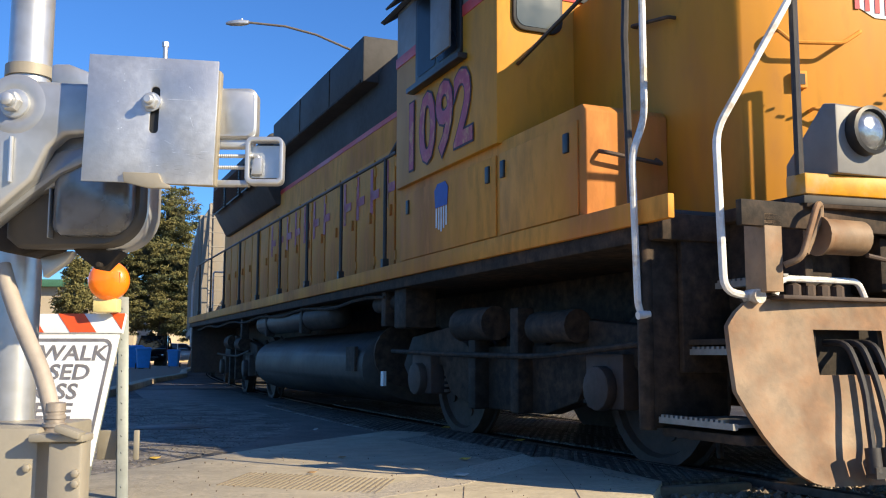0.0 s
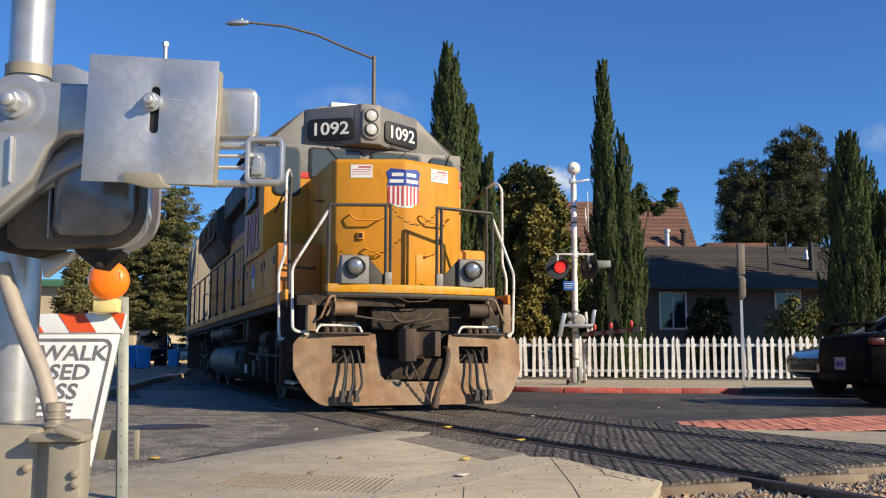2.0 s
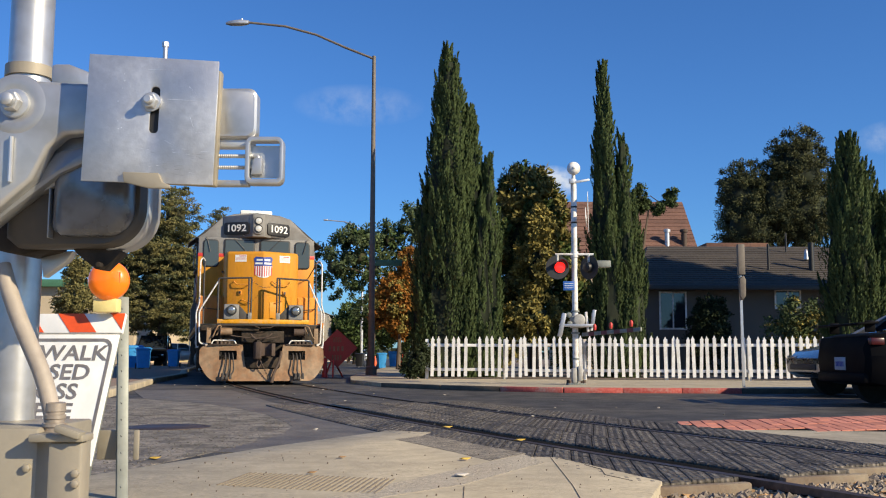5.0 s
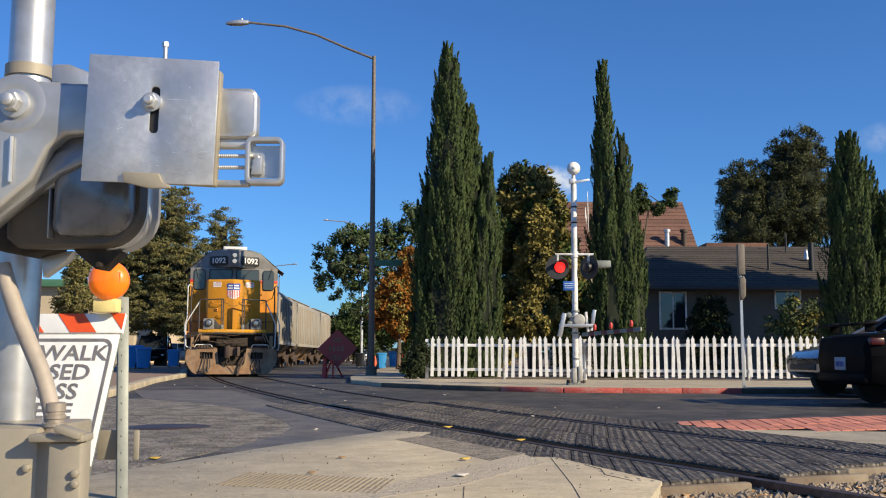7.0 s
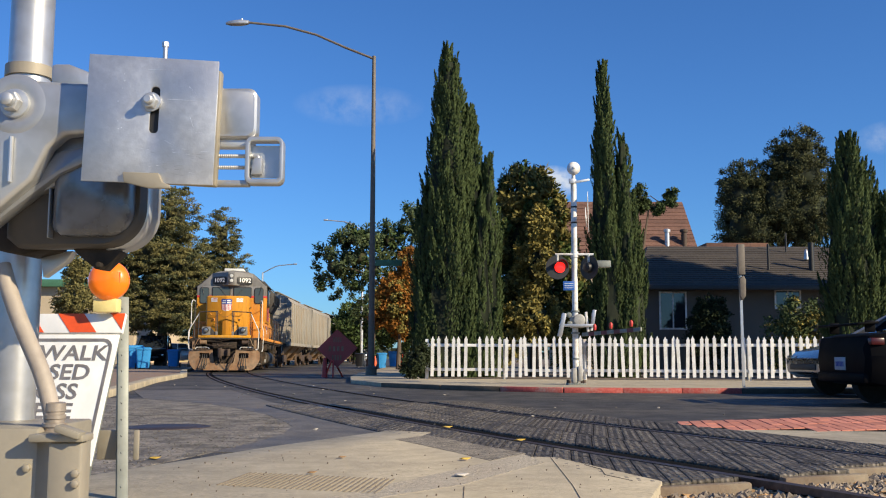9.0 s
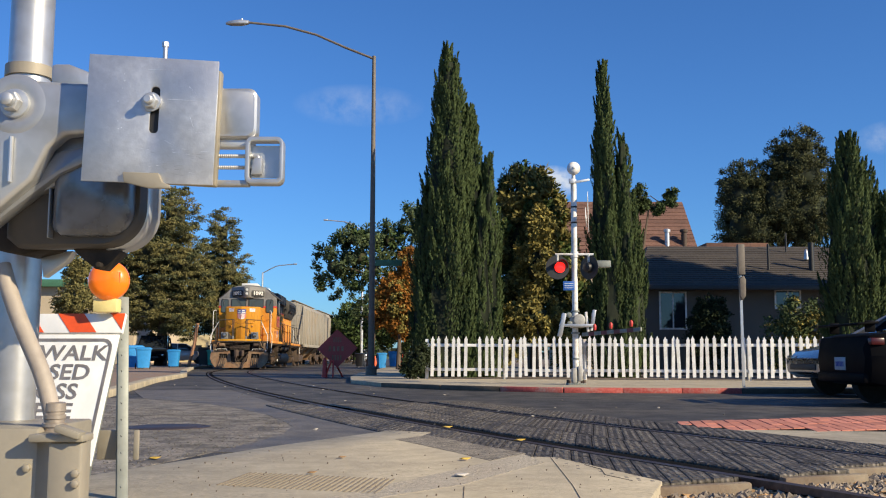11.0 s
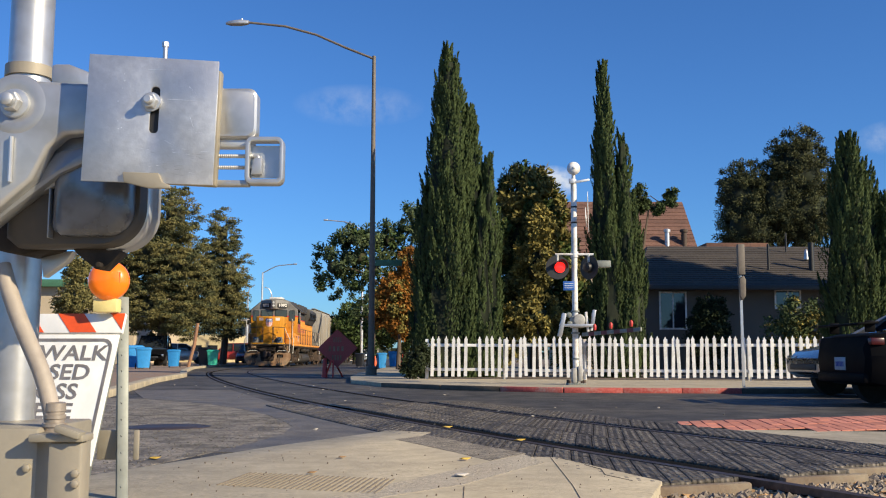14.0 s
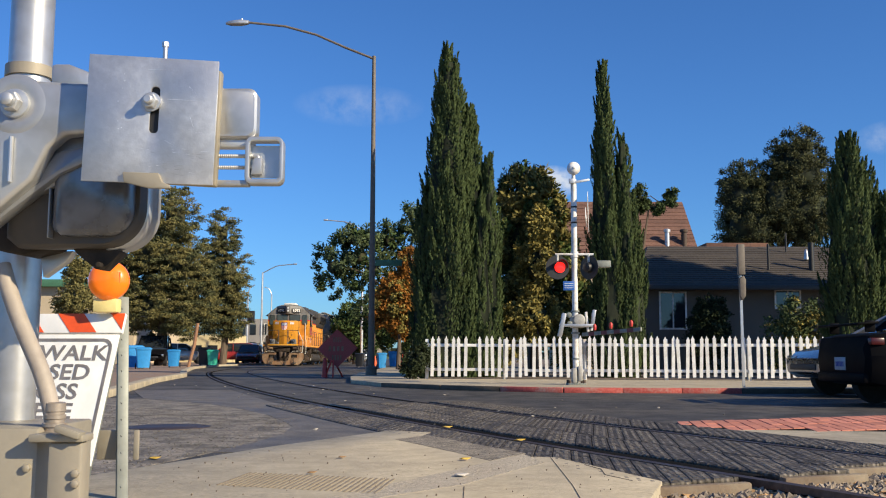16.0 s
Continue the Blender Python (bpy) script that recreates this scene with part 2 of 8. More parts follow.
brushed = material("aluminium_plate", (0.54, 0.55, 0.57), 0.46, metal=0.75, grain=45, patch=5, var=0.045, bump=0.10, stain=(0.64, 0.65, 0.66), amount=0.15)
scratch_mat = material("bright_scratch", (0.80, 0.81, 0.82), 0.35, metal=0.6, var=0.2, grain=30)
smear_mat = material("grey_smear", (0.40, 0.405, 0.41), 0.5, metal=0.6, var=0.2, grain=30)
silver_paint = material("silver_paint", (0.53, 0.535, 0.54), 0.36, metal=0.6, grain=12, patch=3.0, var=0.10, bump=0.06, stain=(0.33, 0.325, 0.32), amount=0.30)
cab_box = material("tan_grey_steel", (0.325, 0.29, 0.225), 0.55, metal=0.2, grain=14, patch=2.0, var=0.08, bump=0.1, stain=(0.30, 0.26, 0.2), amount=0.25)
zinc_tan = material("tan_zinc", (0.33, 0.28, 0.23), 0.45, metal=0.4, grain=20, var=0.15)
conduit_mat = material("grey_conduit", (0.36, 0.31, 0.26), 0.6, grain=20, var=0.1)
# Faint emission stands for daylight glowing through the amber lens.
orange_lens = material("amber_lens", (0.95, 0.19, 0.006), 0.3, grain=30, var=0.05, bump=0.03, coat=0.3, emit=0.16)
orange_sheet = material("orange_sheeting", (0.80, 0.10, 0.02), 0.5, grain=30, patch=3, var=0.06)
white_sheet = material("white_sheeting", (0.80, 0.80, 0.77), 0.5, grain=12, patch=3, var=0.05, bump=0.05)
zinc = material("dull_zinc", (0.22, 0.235, 0.215), 0.6, metal=0.3, grain=14, patch=3, var=0.14, bump=0.1)
worn_joint = material("worn_groove", (0.25, 0.205, 0.145), 0.9, grain=40, var=0.15)
joint_brown = material("dirty_joint", (0.17, 0.135, 0.10), 0.95, grain=30, var=0.3, spec=0.1)
sign_grey = material("faded_ink", (0.19, 0.18, 0.18), 0.6, var=0.2)
black = material("black_paint", (0.016, 0.016, 0.017), 0.5, grain=12, var=0.25)
dark_steel = material("dark_steel", (0.040, 0.032, 0.025), 0.75, metal=0.0, grain=14, patch=1.5, var=0.35, bump=0.4, stain=(0.065, 0.042, 0.028), amount=0.35, spec=0.2)
# Darker copy of the silver paint for castings that lie in shadow.
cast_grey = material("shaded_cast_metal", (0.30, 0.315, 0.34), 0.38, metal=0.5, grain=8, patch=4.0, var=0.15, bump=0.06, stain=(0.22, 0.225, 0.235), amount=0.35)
# Cover: blue-grey base holds shade and sky reflection; the stain is wear.
cover_paint = material("worn_shaded_cover", (0.25, 0.275, 0.325), 0.24, metal=0.55, grain=10, patch=5.0, var=0.25, bump=0.05, stain=(0.10, 0.10, 0.105), amount=0.5)
# Gearbox body: the shadow on it is put into a dark base colour.
housing_dark = material("shade_dark_housing", (0.08, 0.072, 0.064), 0.5, metal=0.15, grain=8, patch=4.0, var=0.2, bump=0.08, stain=(0.07, 0.06, 0.05), amount=0.4)
glass_dark = material("dark_glass", (0.02, 0.025, 0.03), 0.06, var=0.0, bump=0.0, coat=0.6)
# ---- the track's line ----
TRACK_K = (5.565, -24.80, 21.892, -20.671, 11.2275, -2.1571)


def track_x(y):
    """Where the track's middle lies, and its slope, at y."""
    yy = min(max(y, 4.0), 38.0)
    u = yy / 40.0
    x = sum(k * u ** i for i, k in enumerate(TRACK_K))
    s = sum(i * k * u ** (i - 1) for i, k in enumerate(TRACK_K) if i) / 40.0
    if y > 38.0:
        k = math.exp(-(y - 38.0) / 12.9)
        return -11.55 + (x + 11.55) * k, -(x + 11.55) / 12.9 * k
    return x + s * (y - yy), s


TRACK_Y = np.arange(-12.0, 240.0, 0.05)
TRACK_P = np.array([[track_x(y)[0], y] for y in TRACK_Y])
TRACK_S = np.concatenate([[0], np.cumsum(np.hypot(*np.diff(TRACK_P, axis=0).T))])


def track_at(s):
    """The point of the track's middle at the way s along it."""
    return Vector((np.interp(s, TRACK_S, TRACK_P[:, 0]), np.interp(s, TRACK_S, TRACK_P[:, 1]), 0))


def track_s(y):
    return float(np.interp(y, TRACK_Y, TRACK_S))


def beside(y, d):
    """The point d metres to the right of the track's middle, square to it, at y."""
    x, s = track_x(y)
    k = math.hypot(1, s)
    return x + d / k, y - d * s / k


# ---- ground, road and pavements ----
def slab(name, outline, z0, z1, mat_, label="", bevel=0.0, kind="structure"):
    bm = bmesh.new()
    prism(bm, outline, XY, z0, z1)
    return tagged(part(name, bm, mat_, None, label, bevel), kind=kind)


bm = bmesh.new()
box(bm, -3000, 3000, -3000, 3000, -0.4, -0.105)
tagged(part("ground", bm, gravel_mat, None, "bare gravelly earth strewn with dry leaves"), kind="structure")

road = slab("road", [(-400, -80), (-3.0, -80), (0.55, 3.6), (1.14, 5.2), (1.75, 5.55), (2.4, 6.05), (3.3, 6.75), (60, 33), (400, 33), (400, 700), (-400, 700)],
            -0.3, 0.0, asphalt, "dark worn asphalt road with patches")
# Older rough asphalt before the near pavement, and a smoother dark strip beside the rails.
slab("road_patch", [(-9, 3), (-2.1, 4.6), (-1.63, 6.6), (-1.45, 7.5), (-1.32, 8.3), (-1.38, 9.2), (-1.6, 10.0), (-1.96, 11.1), (-2.5, 12.3), (-3.22, 13.6), (-4.6, 15.0), (-7.2, 15.8), (-16, 15.8)], 0.0, 0.003,
     asphalt_old, "rough old asphalt with exposed stone", kind="structure")
slab("road_band", [(-1.24, 7.02), (-0.47, 8.55), (-0.1, 8.33), (-1.0, 10.6), (-2.5, 14.0), (-4.2, 19.0), (-6.0, 18.6), (-4.7, 15.1), (-3.3, 13.5), (-2.55, 12.2), (-2.0, 11.0), (-1.65, 9.95), (-1.43, 9.2), (-1.37, 8.3), (-1.47, 7.4), (-1.60, 6.75), (-1.38, 6.7)], 0.0, 0.0055,
     asphalt_new, "smooth strip of newer asphalt", kind="structure")
bm = bmesh.new()
turned(bm, (-2.57, 9.06, 0.0), (0, 0, 1), [(0, 0.38), (0.009, 0.38), (0.010, 0.33), (0.007, 0.33), (0.007, 0.325), (0.010, 0.32), (0.010, 0.0)], 32)
tagged(part("manhole_cover", bm, rail_steel, None, "worn round iron manhole cover in the road"), category="manhole", kind="structure")
# The near pavement: concrete flags with joints, at the level of the crossing.
near_pavement = slab("pavement", [(-6.0, -8), (0.6, -8), (0.62, 3.4), (1.16, 5.1), (0.74, 6.28), (0.33, 6.37), (-0.27, 7.37), (-0.09, 8.28), (-0.47, 8.5), (-1.24, 6.97), (-1.92, 5.27), (-3.0, 3.4), (-6, 1.0)],
     -0.25, 0.022, concrete, "pale concrete pavement with cracks and joints", 0.01)
bm = bmesh.new()
for a, b, w in (((0.70, 6.25), (0.66, 4.9), 0.0035), ((0.66, 4.9), (0.55, 3.0), 0.0035), ((0.11, 4.85), (0.05, 3.0), 0.004),
                ((0.86, 5.85), (0.92, 5.60), 0.004), ((0.92, 5.60), (0.90, 5.35), 0.004), ((0.90, 5.35), (1.0, 5.1), 0.005)):
    a, b = Vector((*a, 0.0235)), Vector((*b, 0.0235))
    obox(bm, look(a, b) @ Matrix.Translation((0, 0, -(b - a).length / 2)), w * 0.5, 0.002, (b - a).length)
part("joint", bm, joint_brown, near_pavement, "dark cracks and open joints")
slab("pavement_ramp", [(0.540, 6.470, 0.020)[:2], (0.630, 5.960, 0.020)[:2], (0.110, 4.930, 0.020)[:2], (-0.410, 4.320, 0.020)[:2], (-0.610, 4.320, 0.020)[:2], (-0.070, 5.300, 0.020)[:2]], 0.0, 0.0232, apron_mat, "worn paler concrete apron")
slab("pavement_patch", [(-0.370, 7.580, 0.020)[:2], (-0.120, 7.970, 0.020)[:2], (0.560, 6.510, 0.020)[:2], (0.300, 6.050, 0.020)[:2], (0.070, 6.610, 0.020)[:2]], 0.0, 0.0236, aggregate, "rough gravelly asphalt fillet beside the crossing")
# Ballast level against the crossing's end beams.
slab("ballast_bed", [(0.62, 3.2), (1.14, 5.02), (1.5, 5.3), (4.4, 7.3), (4.4, 3.2)], -0.3, -0.055, gravel_mat, "packed ballast bed between the rails")
slab("puddle", [(-1.720, 12.460, 0.000)[:2], (-1.680, 13.180, 0.000)[:2], (-1.470, 13.510, 0.000)[:2], (-1.080, 12.770, 0.000)[:2], (-1.060, 11.970, 0.000)[:2], (-1.210, 11.480, 0.000)[:2], (-1.450, 11.590, 0.000)[:2]], 0.0, 0.0075, wet, "thin wet patch on the road beside the rail")
# Grooved warning strip in the pavement.
strip = empty("warning_strip", label="grid of shallow grooves pressed into the concrete pavement", category="paving", kind="structure")
groove_bm = bmesh.new()
box(groove_bm, -0.006, 0.006, -0.09, 0.09, 0.0, 0.0035)
groove_me = mesh_of(groove_bm, "groove", smooth=0)
groove_me.materials.append(worn_joint)
for i in range(28):
    for j in range(3):
        x = -1.12 + i * 0.030
        shared("groove", groove_me, strip, pose(x + j * 0.02, 5.14 - i * 0.010 + j * 0.17 - 0.17, 0.0225, 0, 0, -8))

# The corner pavement across the road, its kerb and the yard behind it.
KERB = [(-3.3, 200), (-3.2, 60), (-3.0, 34), (-2.7, 28), (-2.3, 24), (-1.3, 21.2), (0.0, 19.6), (1.15, 18.75), (2.3, 18.2), (5.6, 18.0), (12, 18.3), (60, 20.5)]
slab("pavement_corner", KERB + [(60, 24.6), (9.9, 24.2), (-0.6, 25.6), (-0.8, 30), (-0.9, 60), (-1.0, 200)], -0.1, 0.09, concrete, "pale concrete corner pavement", 0.012)
slab("yard", [(60, 24.8), (9.9, 24.4), (-0.5, 25.75), (-0.7, 200), (60, 200)], -0.1, 0.085, gravel_mat, "bare front yard behind the fence")
red = empty("red_kerb", label="kerb painted faded red along the corner pavement", category="kerb", kind="structure")
for (ax, ay), (bx, by), paint in ((KERB[6], KERB[7], False), (KERB[5], KERB[6], False), (KERB[7], KERB[8], True), (KERB[8], KERB[9], True), (KERB[9], (8.5, 18.1), False)):
    a, b = Vector((ax, ay, 0.045)), Vector((bx, by, 0.045))
    n = max(1, round((b - a).length / 1.15))
    for i in range(n):
        p, q = a.lerp(b, i / n), a.lerp(b, (i + 1) / n)
        bm = bmesh.new()
        obox(bm, look((p + q) / 2, q), 0.16, 0.105, (q - p).length - 0.006)
        part("kerb_stone", bm, red_kerb if paint else kerb_dark, red, "" if paint else "bare concrete kerb", 0.012)
# Low kerb and earth on the far left.
LEFT = [(-5.6, 15.5), (-6.35, 19.1), (-7.4, 24), (-8.5, 31), (-10.9, 40), (-13.2, 50), (-14.9, 62), (-15.2, 200)]
slab("pavement_left", LEFT + [(-60, 200), (-60, 15.5)], -0.1, 0.10, material("tan_paving", (0.30, 0.20, 0.14), 0.9, grain=25, patch=0.6, var=0.2, bump=0.5, stain=(0.2, 0.16, 0.12)), "tan brick and earth verge")
lk = empty("left_kerb", label="low pale concrete kerb along the verge", category="kerb", kind="structure")
for (ax, ay), (bx, by) in zip(LEFT, LEFT[1:]):
    a, b = Vector((ax + 0.1, ay, 0.05)), Vector((bx + 0.1, by, 0.05))
    n = min(12, max(1, round((b - a).length / 2.0)))
    for i in range(n):
        p, q = a.lerp(b, i / n), a.lerp(b, (i + 1) / n)
        bm = bmesh.new()
        obox(bm, look((p + q) / 2, q), 0.24, 0.14, (q - p).length - 0.01)
        part("kerb_stone", bm, concrete, lk, "", 0.015)

# ---- rails and crossing panels ----
rails = empty("railway_track", label="pair of worn steel rails set in the street", category="track", kind="structure")
for d in (-0.80, 0.82):
    pts = [Vector((*beside(y, d), 0)) for y in list(np.arange(-10, 64, 1.0)) + [70, 90, 200]]
    bm = bmesh.new()
    loops = []
    for i, p in enumerate(pts):
        t = (pts[min(i + 1, len(pts) - 1)] - pts[max(i - 1, 0)]).normalized()
        s = Vector((t.y, -t.x, 0))
        loops.append([p + s * u + Vector((0, 0, v)) for u, v in ((-0.075, -0.17), (0.075, -0.17), (0.012, -0.14), (0.012, -0.045), (0.036, -0.03), (0.034, 0.010), (-0.034, 0.010), (-0.036, -0.03), (-0.012, -0.045), (-0.012, -0.14))])
    rings(bm, loops)
    part("rail", bm, rail_steel, rails)
    # flat black strips: flangeway shade beside each rail, narrow ones on its other side
    bm = bmesh.new()
    side = 1 if d < 0 else -1
    for a, b, z in (((0.030, 0.16, 0.0075), (-0.08, -0.030, 0.0065)) if d < 0 else ((0.030, 0.10, 0.0075), (-0.06, -0.030, 0.0065))):
        lp = []
        for y in np.concatenate([np.arange(5.75, 12, 0.25), np.arange(12.0, 62, 0.75)]):
            lp.append([Vector((*beside(y, d + side * a), z)), Vector((*beside(y, d + side * b), z))])
        vs = [[bm.verts.new(p) for p in l] for l in lp]
        for p, q in zip(vs, vs[1:]):
            bm.faces.new((p[0], p[1], q[1], q[0]))
    part("flangeway", bm, groove_dark, rails, "flat black strip drawn as the open groove's shade")


def crossing():
    """Rubber crossing panels: rows of ribbed strips laid across, in four lanes along the rails."""
    lanes = [(-1.52, -0.90), (-0.60, -0.045), (-0.03, 0.68), (0.92, 1.50)]
    starts = [5.69, 5.69, 5.84, 5.96]
    thing = empty("crossing_panel", label="black ribbed rubber crossing panels between worn rails", category="crossing", kind="structure")
    for (d0, d1), y0 in zip(lanes, starts):
        skew = 1.4 * (d1 - d0)
        first = -int(skew / 0.205) - 1
        for i in range(first, 38):
            y = y0 + 0.205 * i
            shape = [(y, d0), (y + skew, d1), (y + 0.1985 + skew, d1), (y + 0.1985, d0)]
            for lim, sign in ((y0, 1), (y0 + 7.79, -1)):
                kept = []
                for (ya, da), (yb, db) in zip(shape, shape[1:] + shape[:1]):
                    ina, inb = sign * (ya - lim) >= 0, sign * (yb - lim) >= 0
                    if ina:
                        kept.append((ya, da))
                    if ina != inb:
                        k = (lim - ya) / (yb - ya)
                        kept.append((lim, da + (db - da) * k))
                shape = kept
            if len(shape) < 3:
                continue
            c = [Vector((*beside(yy, d), 0)) for yy, d in shape]
            m = sum(c, Vector()) / len(c)
            lift = random.uniform(-0.002, 0.002)
            bm = bmesh.new()
            rings(bm, [[p + Vector((0, 0, -0.15)) for p in c], [p + Vector((0, 0, 0.012 + lift)) for p in c],
                       [p.lerp(m, 0.05) + Vector((0, 0, 0.019 + lift)) for p in c]])
            part("panel", bm, rubber, thing, smooth=0)
    # two rows of small raised tread bars on every strip
    vs = []
    for (d0, d1), y0 in zip(lanes, starts):
        skew = 1.4 * (d1 - d0)
        for i in range(-int(skew / 0.205) - 1, 38):
            for row in (0.05, 0.145):
                d = d0 + 0.03 + random.uniform(0, 0.02)
                while d < d1 - 0.04:
                    y = y0 + 0.205 * i + row + 1.4 * (d - d0)
                    if y0 + 0.02 < y < y0 + 7.7 and random.random() > 0.07:
                        c = Vector((*beside(y, d), 0.018))
                        e = (Vector((*beside(y + 0.028, d + 0.02), 0.018)) - c).normalized()
                        w = Vector((-e.y, e.x, 0))
                        h = random.uniform(0.002, 0.005)
                        vs.append((c, e, w, h, random.uniform(0.85, 1.15)))
                    d += 0.036
    co, fs = [], []
    for c, e, w, h, k in vs:
        n = len(co)
        for a, b, z in ((-1, -1, 0), (1, -1, 0), (1, 1, 0), (-1, 1, 0)):
            co.append(c + e * (a * 0.025 * k) + w * (b * 0.017) + Vector((0, 0, -0.004)))
        for a, b, z in ((-1, -1, 0), (1, -1, 0), (1, 1, 0), (-1, 1, 0)):
            co.append(c + e * (a * 0.018 * k) + w * (b * 0.009) + Vector((0, 0, h)))
        fs += [(n + 4, n + 5, n + 6, n + 7)] + [(n + q, n + (q + 1) % 4, n + 4 + (q + 1) % 4, n + 4 + q) for q in range(4)]
    tagged(quads("tread_bars", co, stud_mat, thing, "small worn raised tread bars", fs), kind="stuff")


def panel_ends():
    """Concrete end beams of the crossing, where the track runs on in ballast."""
    for (d0, d1), y in (((-1.60, -0.93), 5.66), ((-0.62, -0.04), 5.66), ((-0.03, 0.70), 5.81), ((0.92, 1.75), 5.93)):
        bm = bmesh.new()
        yy = y
        c = [Vector((*beside(a, d), 0)) for a, d in ((yy - 0.03, d0), (yy - 0.09, d1), (yy - 0.04, d1), (yy + 0.02, d0))]
        rings(bm, [[p + Vector((0, 0, z)) for p in c] for z in (-0.25, 0.008)])
        tagged(part("end_beam", bm, concrete_edge, None, "stained concrete end beam of the crossing", 0.012), category="kerb", kind="structure")


def pavers():
    """Red brick ramp beyond the crossing."""
    thing = empty("brick_ramp", label="red paver ramp with dark joints beside the crossing", category="paving", kind="structure")
    area = [(2.40, 9.86), (7.72, 12.14), (7.3, 8.15), (3.95, 8.61), (2.63, 8.80), (2.34, 9.155)]

    def inside(x, y):
        n = 0
        for (ax, ay), (bx, by) in zip(area, area[1:] + area[:1]):
            if (ay > y) != (by > y) and x < ax + (y - ay) / (by - ay) * (bx - ax):
                n += 1
        return n % 2 == 1

    bm = bmesh.new()
    prism(bm, area, XY, -0.02, 0.010)
    part("bedding", bm, groove_dark, thing, "dark joints")
    a, du, dv = Vector((2.40, 9.85, 0)), Vector((0.919, 0.394, 0)), Vector((-0.16, -0.987, 0))
    for i in range(-2, 38):
        for j in range(14):
            u, v = i * 0.148, j * 0.46
            c = [a + du * (u + x) + dv * (v + y) for x, y in ((0, 0), (0.134, 0), (0.134, 0.45), (0, 0.45))]
            if sum(inside(q.x, q.y) for q in (c[0].lerp(c[2], 0.3), c[0].lerp(c[2], 0.7), c[1].lerp(c[3], 0.3), c[1].lerp(c[3], 0.7))) < 3 or (c[0].x > 6.4):
                continue
            bm = bmesh.new()
            z = 0.018 + random.uniform(-0.003, 0.004)
            rings(bm, [[q + Vector((0, 0, zz)) for q in c] for zz in (0.0, z - 0.003)] + [[q.lerp(sum(c, Vector()) / 4, 0.04) + Vector((0, 0, z)) for q in c]])
            part("paver", bm, brick_red, thing, smooth=0)
    slab("ramp_border", [(2.34, 9.14), (2.63, 8.785), (3.95, 8.595), (8.0, 8.04), (8.0, 6.4), (3.62, 6.35), (3.28, 7.17), (2.66, 8.6)], -0.12, 0.016, concrete, "pale concrete border of the ramp", 0.006)


crossing()
panel_ends()
pavers()
# ---- the locomotive: x forward from the plough's edge, y to its left, z up from the rails ----
yellow = material("weathered_yellow", (0.62, 0.268, 0.018), 0.55, grain=9, patch=1.1, var=0.14, bump=0.06, stain=(0.36, 0.155, 0.025), amount=0.36, stretch=(1, 1, 0.35), spec=0.3)
# Side paint brighter and redder to offset its shaded side; stains are grime.
side_yellow = material("lifted_side_yellow", (0.76, 0.318, 0.052), 0.7, grain=10, patch=1.2, var=0.20, bump=0.08, stain=(0.42, 0.16, 0.05), amount=0.38, stretch=(1, 1, 0.35), spec=0.2)
band_yellow = material("reflective_yellow", (0.66, 0.30, 0.012), 0.5, grain=14, patch=2.5, var=0.14, bump=0.08, stain=(0.40, 0.27, 0.14), amount=0.28, spec=0.3)
loco_grey = material("weathered_grey", (0.21, 0.205, 0.195), 0.55, grain=10, patch=1.0, var=0.12, bump=0.06, stain=(0.11, 0.10, 0.09), amount=0.3)
roof_grey = material("sooty_grey", (0.056, 0.050, 0.045), 0.7, grain=12, patch=1.0, var=0.2, bump=0.1, stain=(0.04, 0.038, 0.035), amount=0.45)
stripe_red = material("stripe_red", (0.55, 0.045, 0.035), 0.5, grain=15, var=0.1)
rust = material("rusty_plough", (0.285, 0.19, 0.11), 0.66, grain=12, patch=2.2, var=0.24, bump=0.3, stain=(0.17, 0.085, 0.038), amount=0.42, mid=0.14, mid_scale=5.0)
rusty_iron = material("rusty_iron", (0.085, 0.054, 0.035), 0.75, grain=18, patch=3, var=0.25, bump=0.3, stain=(0.05, 0.035, 0.03), amount=0.4)
hose = material("rubber_hose", (0.035, 0.03, 0.027), 0.6, grain=30, var=0.2)
rail_white = material("grab_rail_white", (0.72, 0.71, 0.68), 0.5, grain=20, patch=5, var=0.08, bump=0.05, stain=(0.35, 0.28, 0.2), amount=0.2)
rail_dark = material("handrail_dark", (0.038, 0.033, 0.030), 0.5, grain=20, var=0.2)
tread_grey = material("step_grating", (0.26, 0.25, 0.23), 0.5, metal=0.4, grain=20, var=0.15)
shield_blue = material("shield_blue", (0.025, 0.06, 0.30), 0.5, grain=20, var=0.1)
decal_white = material("decal_white", (0.75, 0.74, 0.70), 0.5, grain=20, var=0.05)
decal_red = material("decal_red", (0.50, 0.06, 0.07), 0.5, grain=20, var=0.1)
number_edge = material("number_edge", (0.05, 0.018, 0.022), 0.6, grain=12, var=0.2)
number_pink = material("faded_red_number", (0.46, 0.055, 0.085), 0.55, grain=12, patch=4, var=0.15, stain=(0.5, 0.3, 0.1), amount=0.2)
lit_lens = material("headlight_glass", (0.42, 0.40, 0.35), 0.14, metal=0.4, var=0.15, grain=40, bump=0.2, emit=0.8)
dim_lens = material("clear_lens", (0.36, 0.37, 0.37), 0.14, metal=0.7, grain=40, var=0.15, bump=0.25)
side_glass = material("dark_side_glass", (0.018, 0.02, 0.023), 0.3, var=0.1, bump=0.0, spec=0.12)
window_glass = material("cab_glass", (0.06, 0.075, 0.075), 0.06, var=0.0, bump=0.0, coat=0.2, spec=0.4)

tank_black = material("tank_black", (0.040, 0.035, 0.030), 0.6, grain=10, patch=1.5, var=0.25, bump=0.1, stain=(0.05, 0.04, 0.03), amount=0.4, spec=0.4)
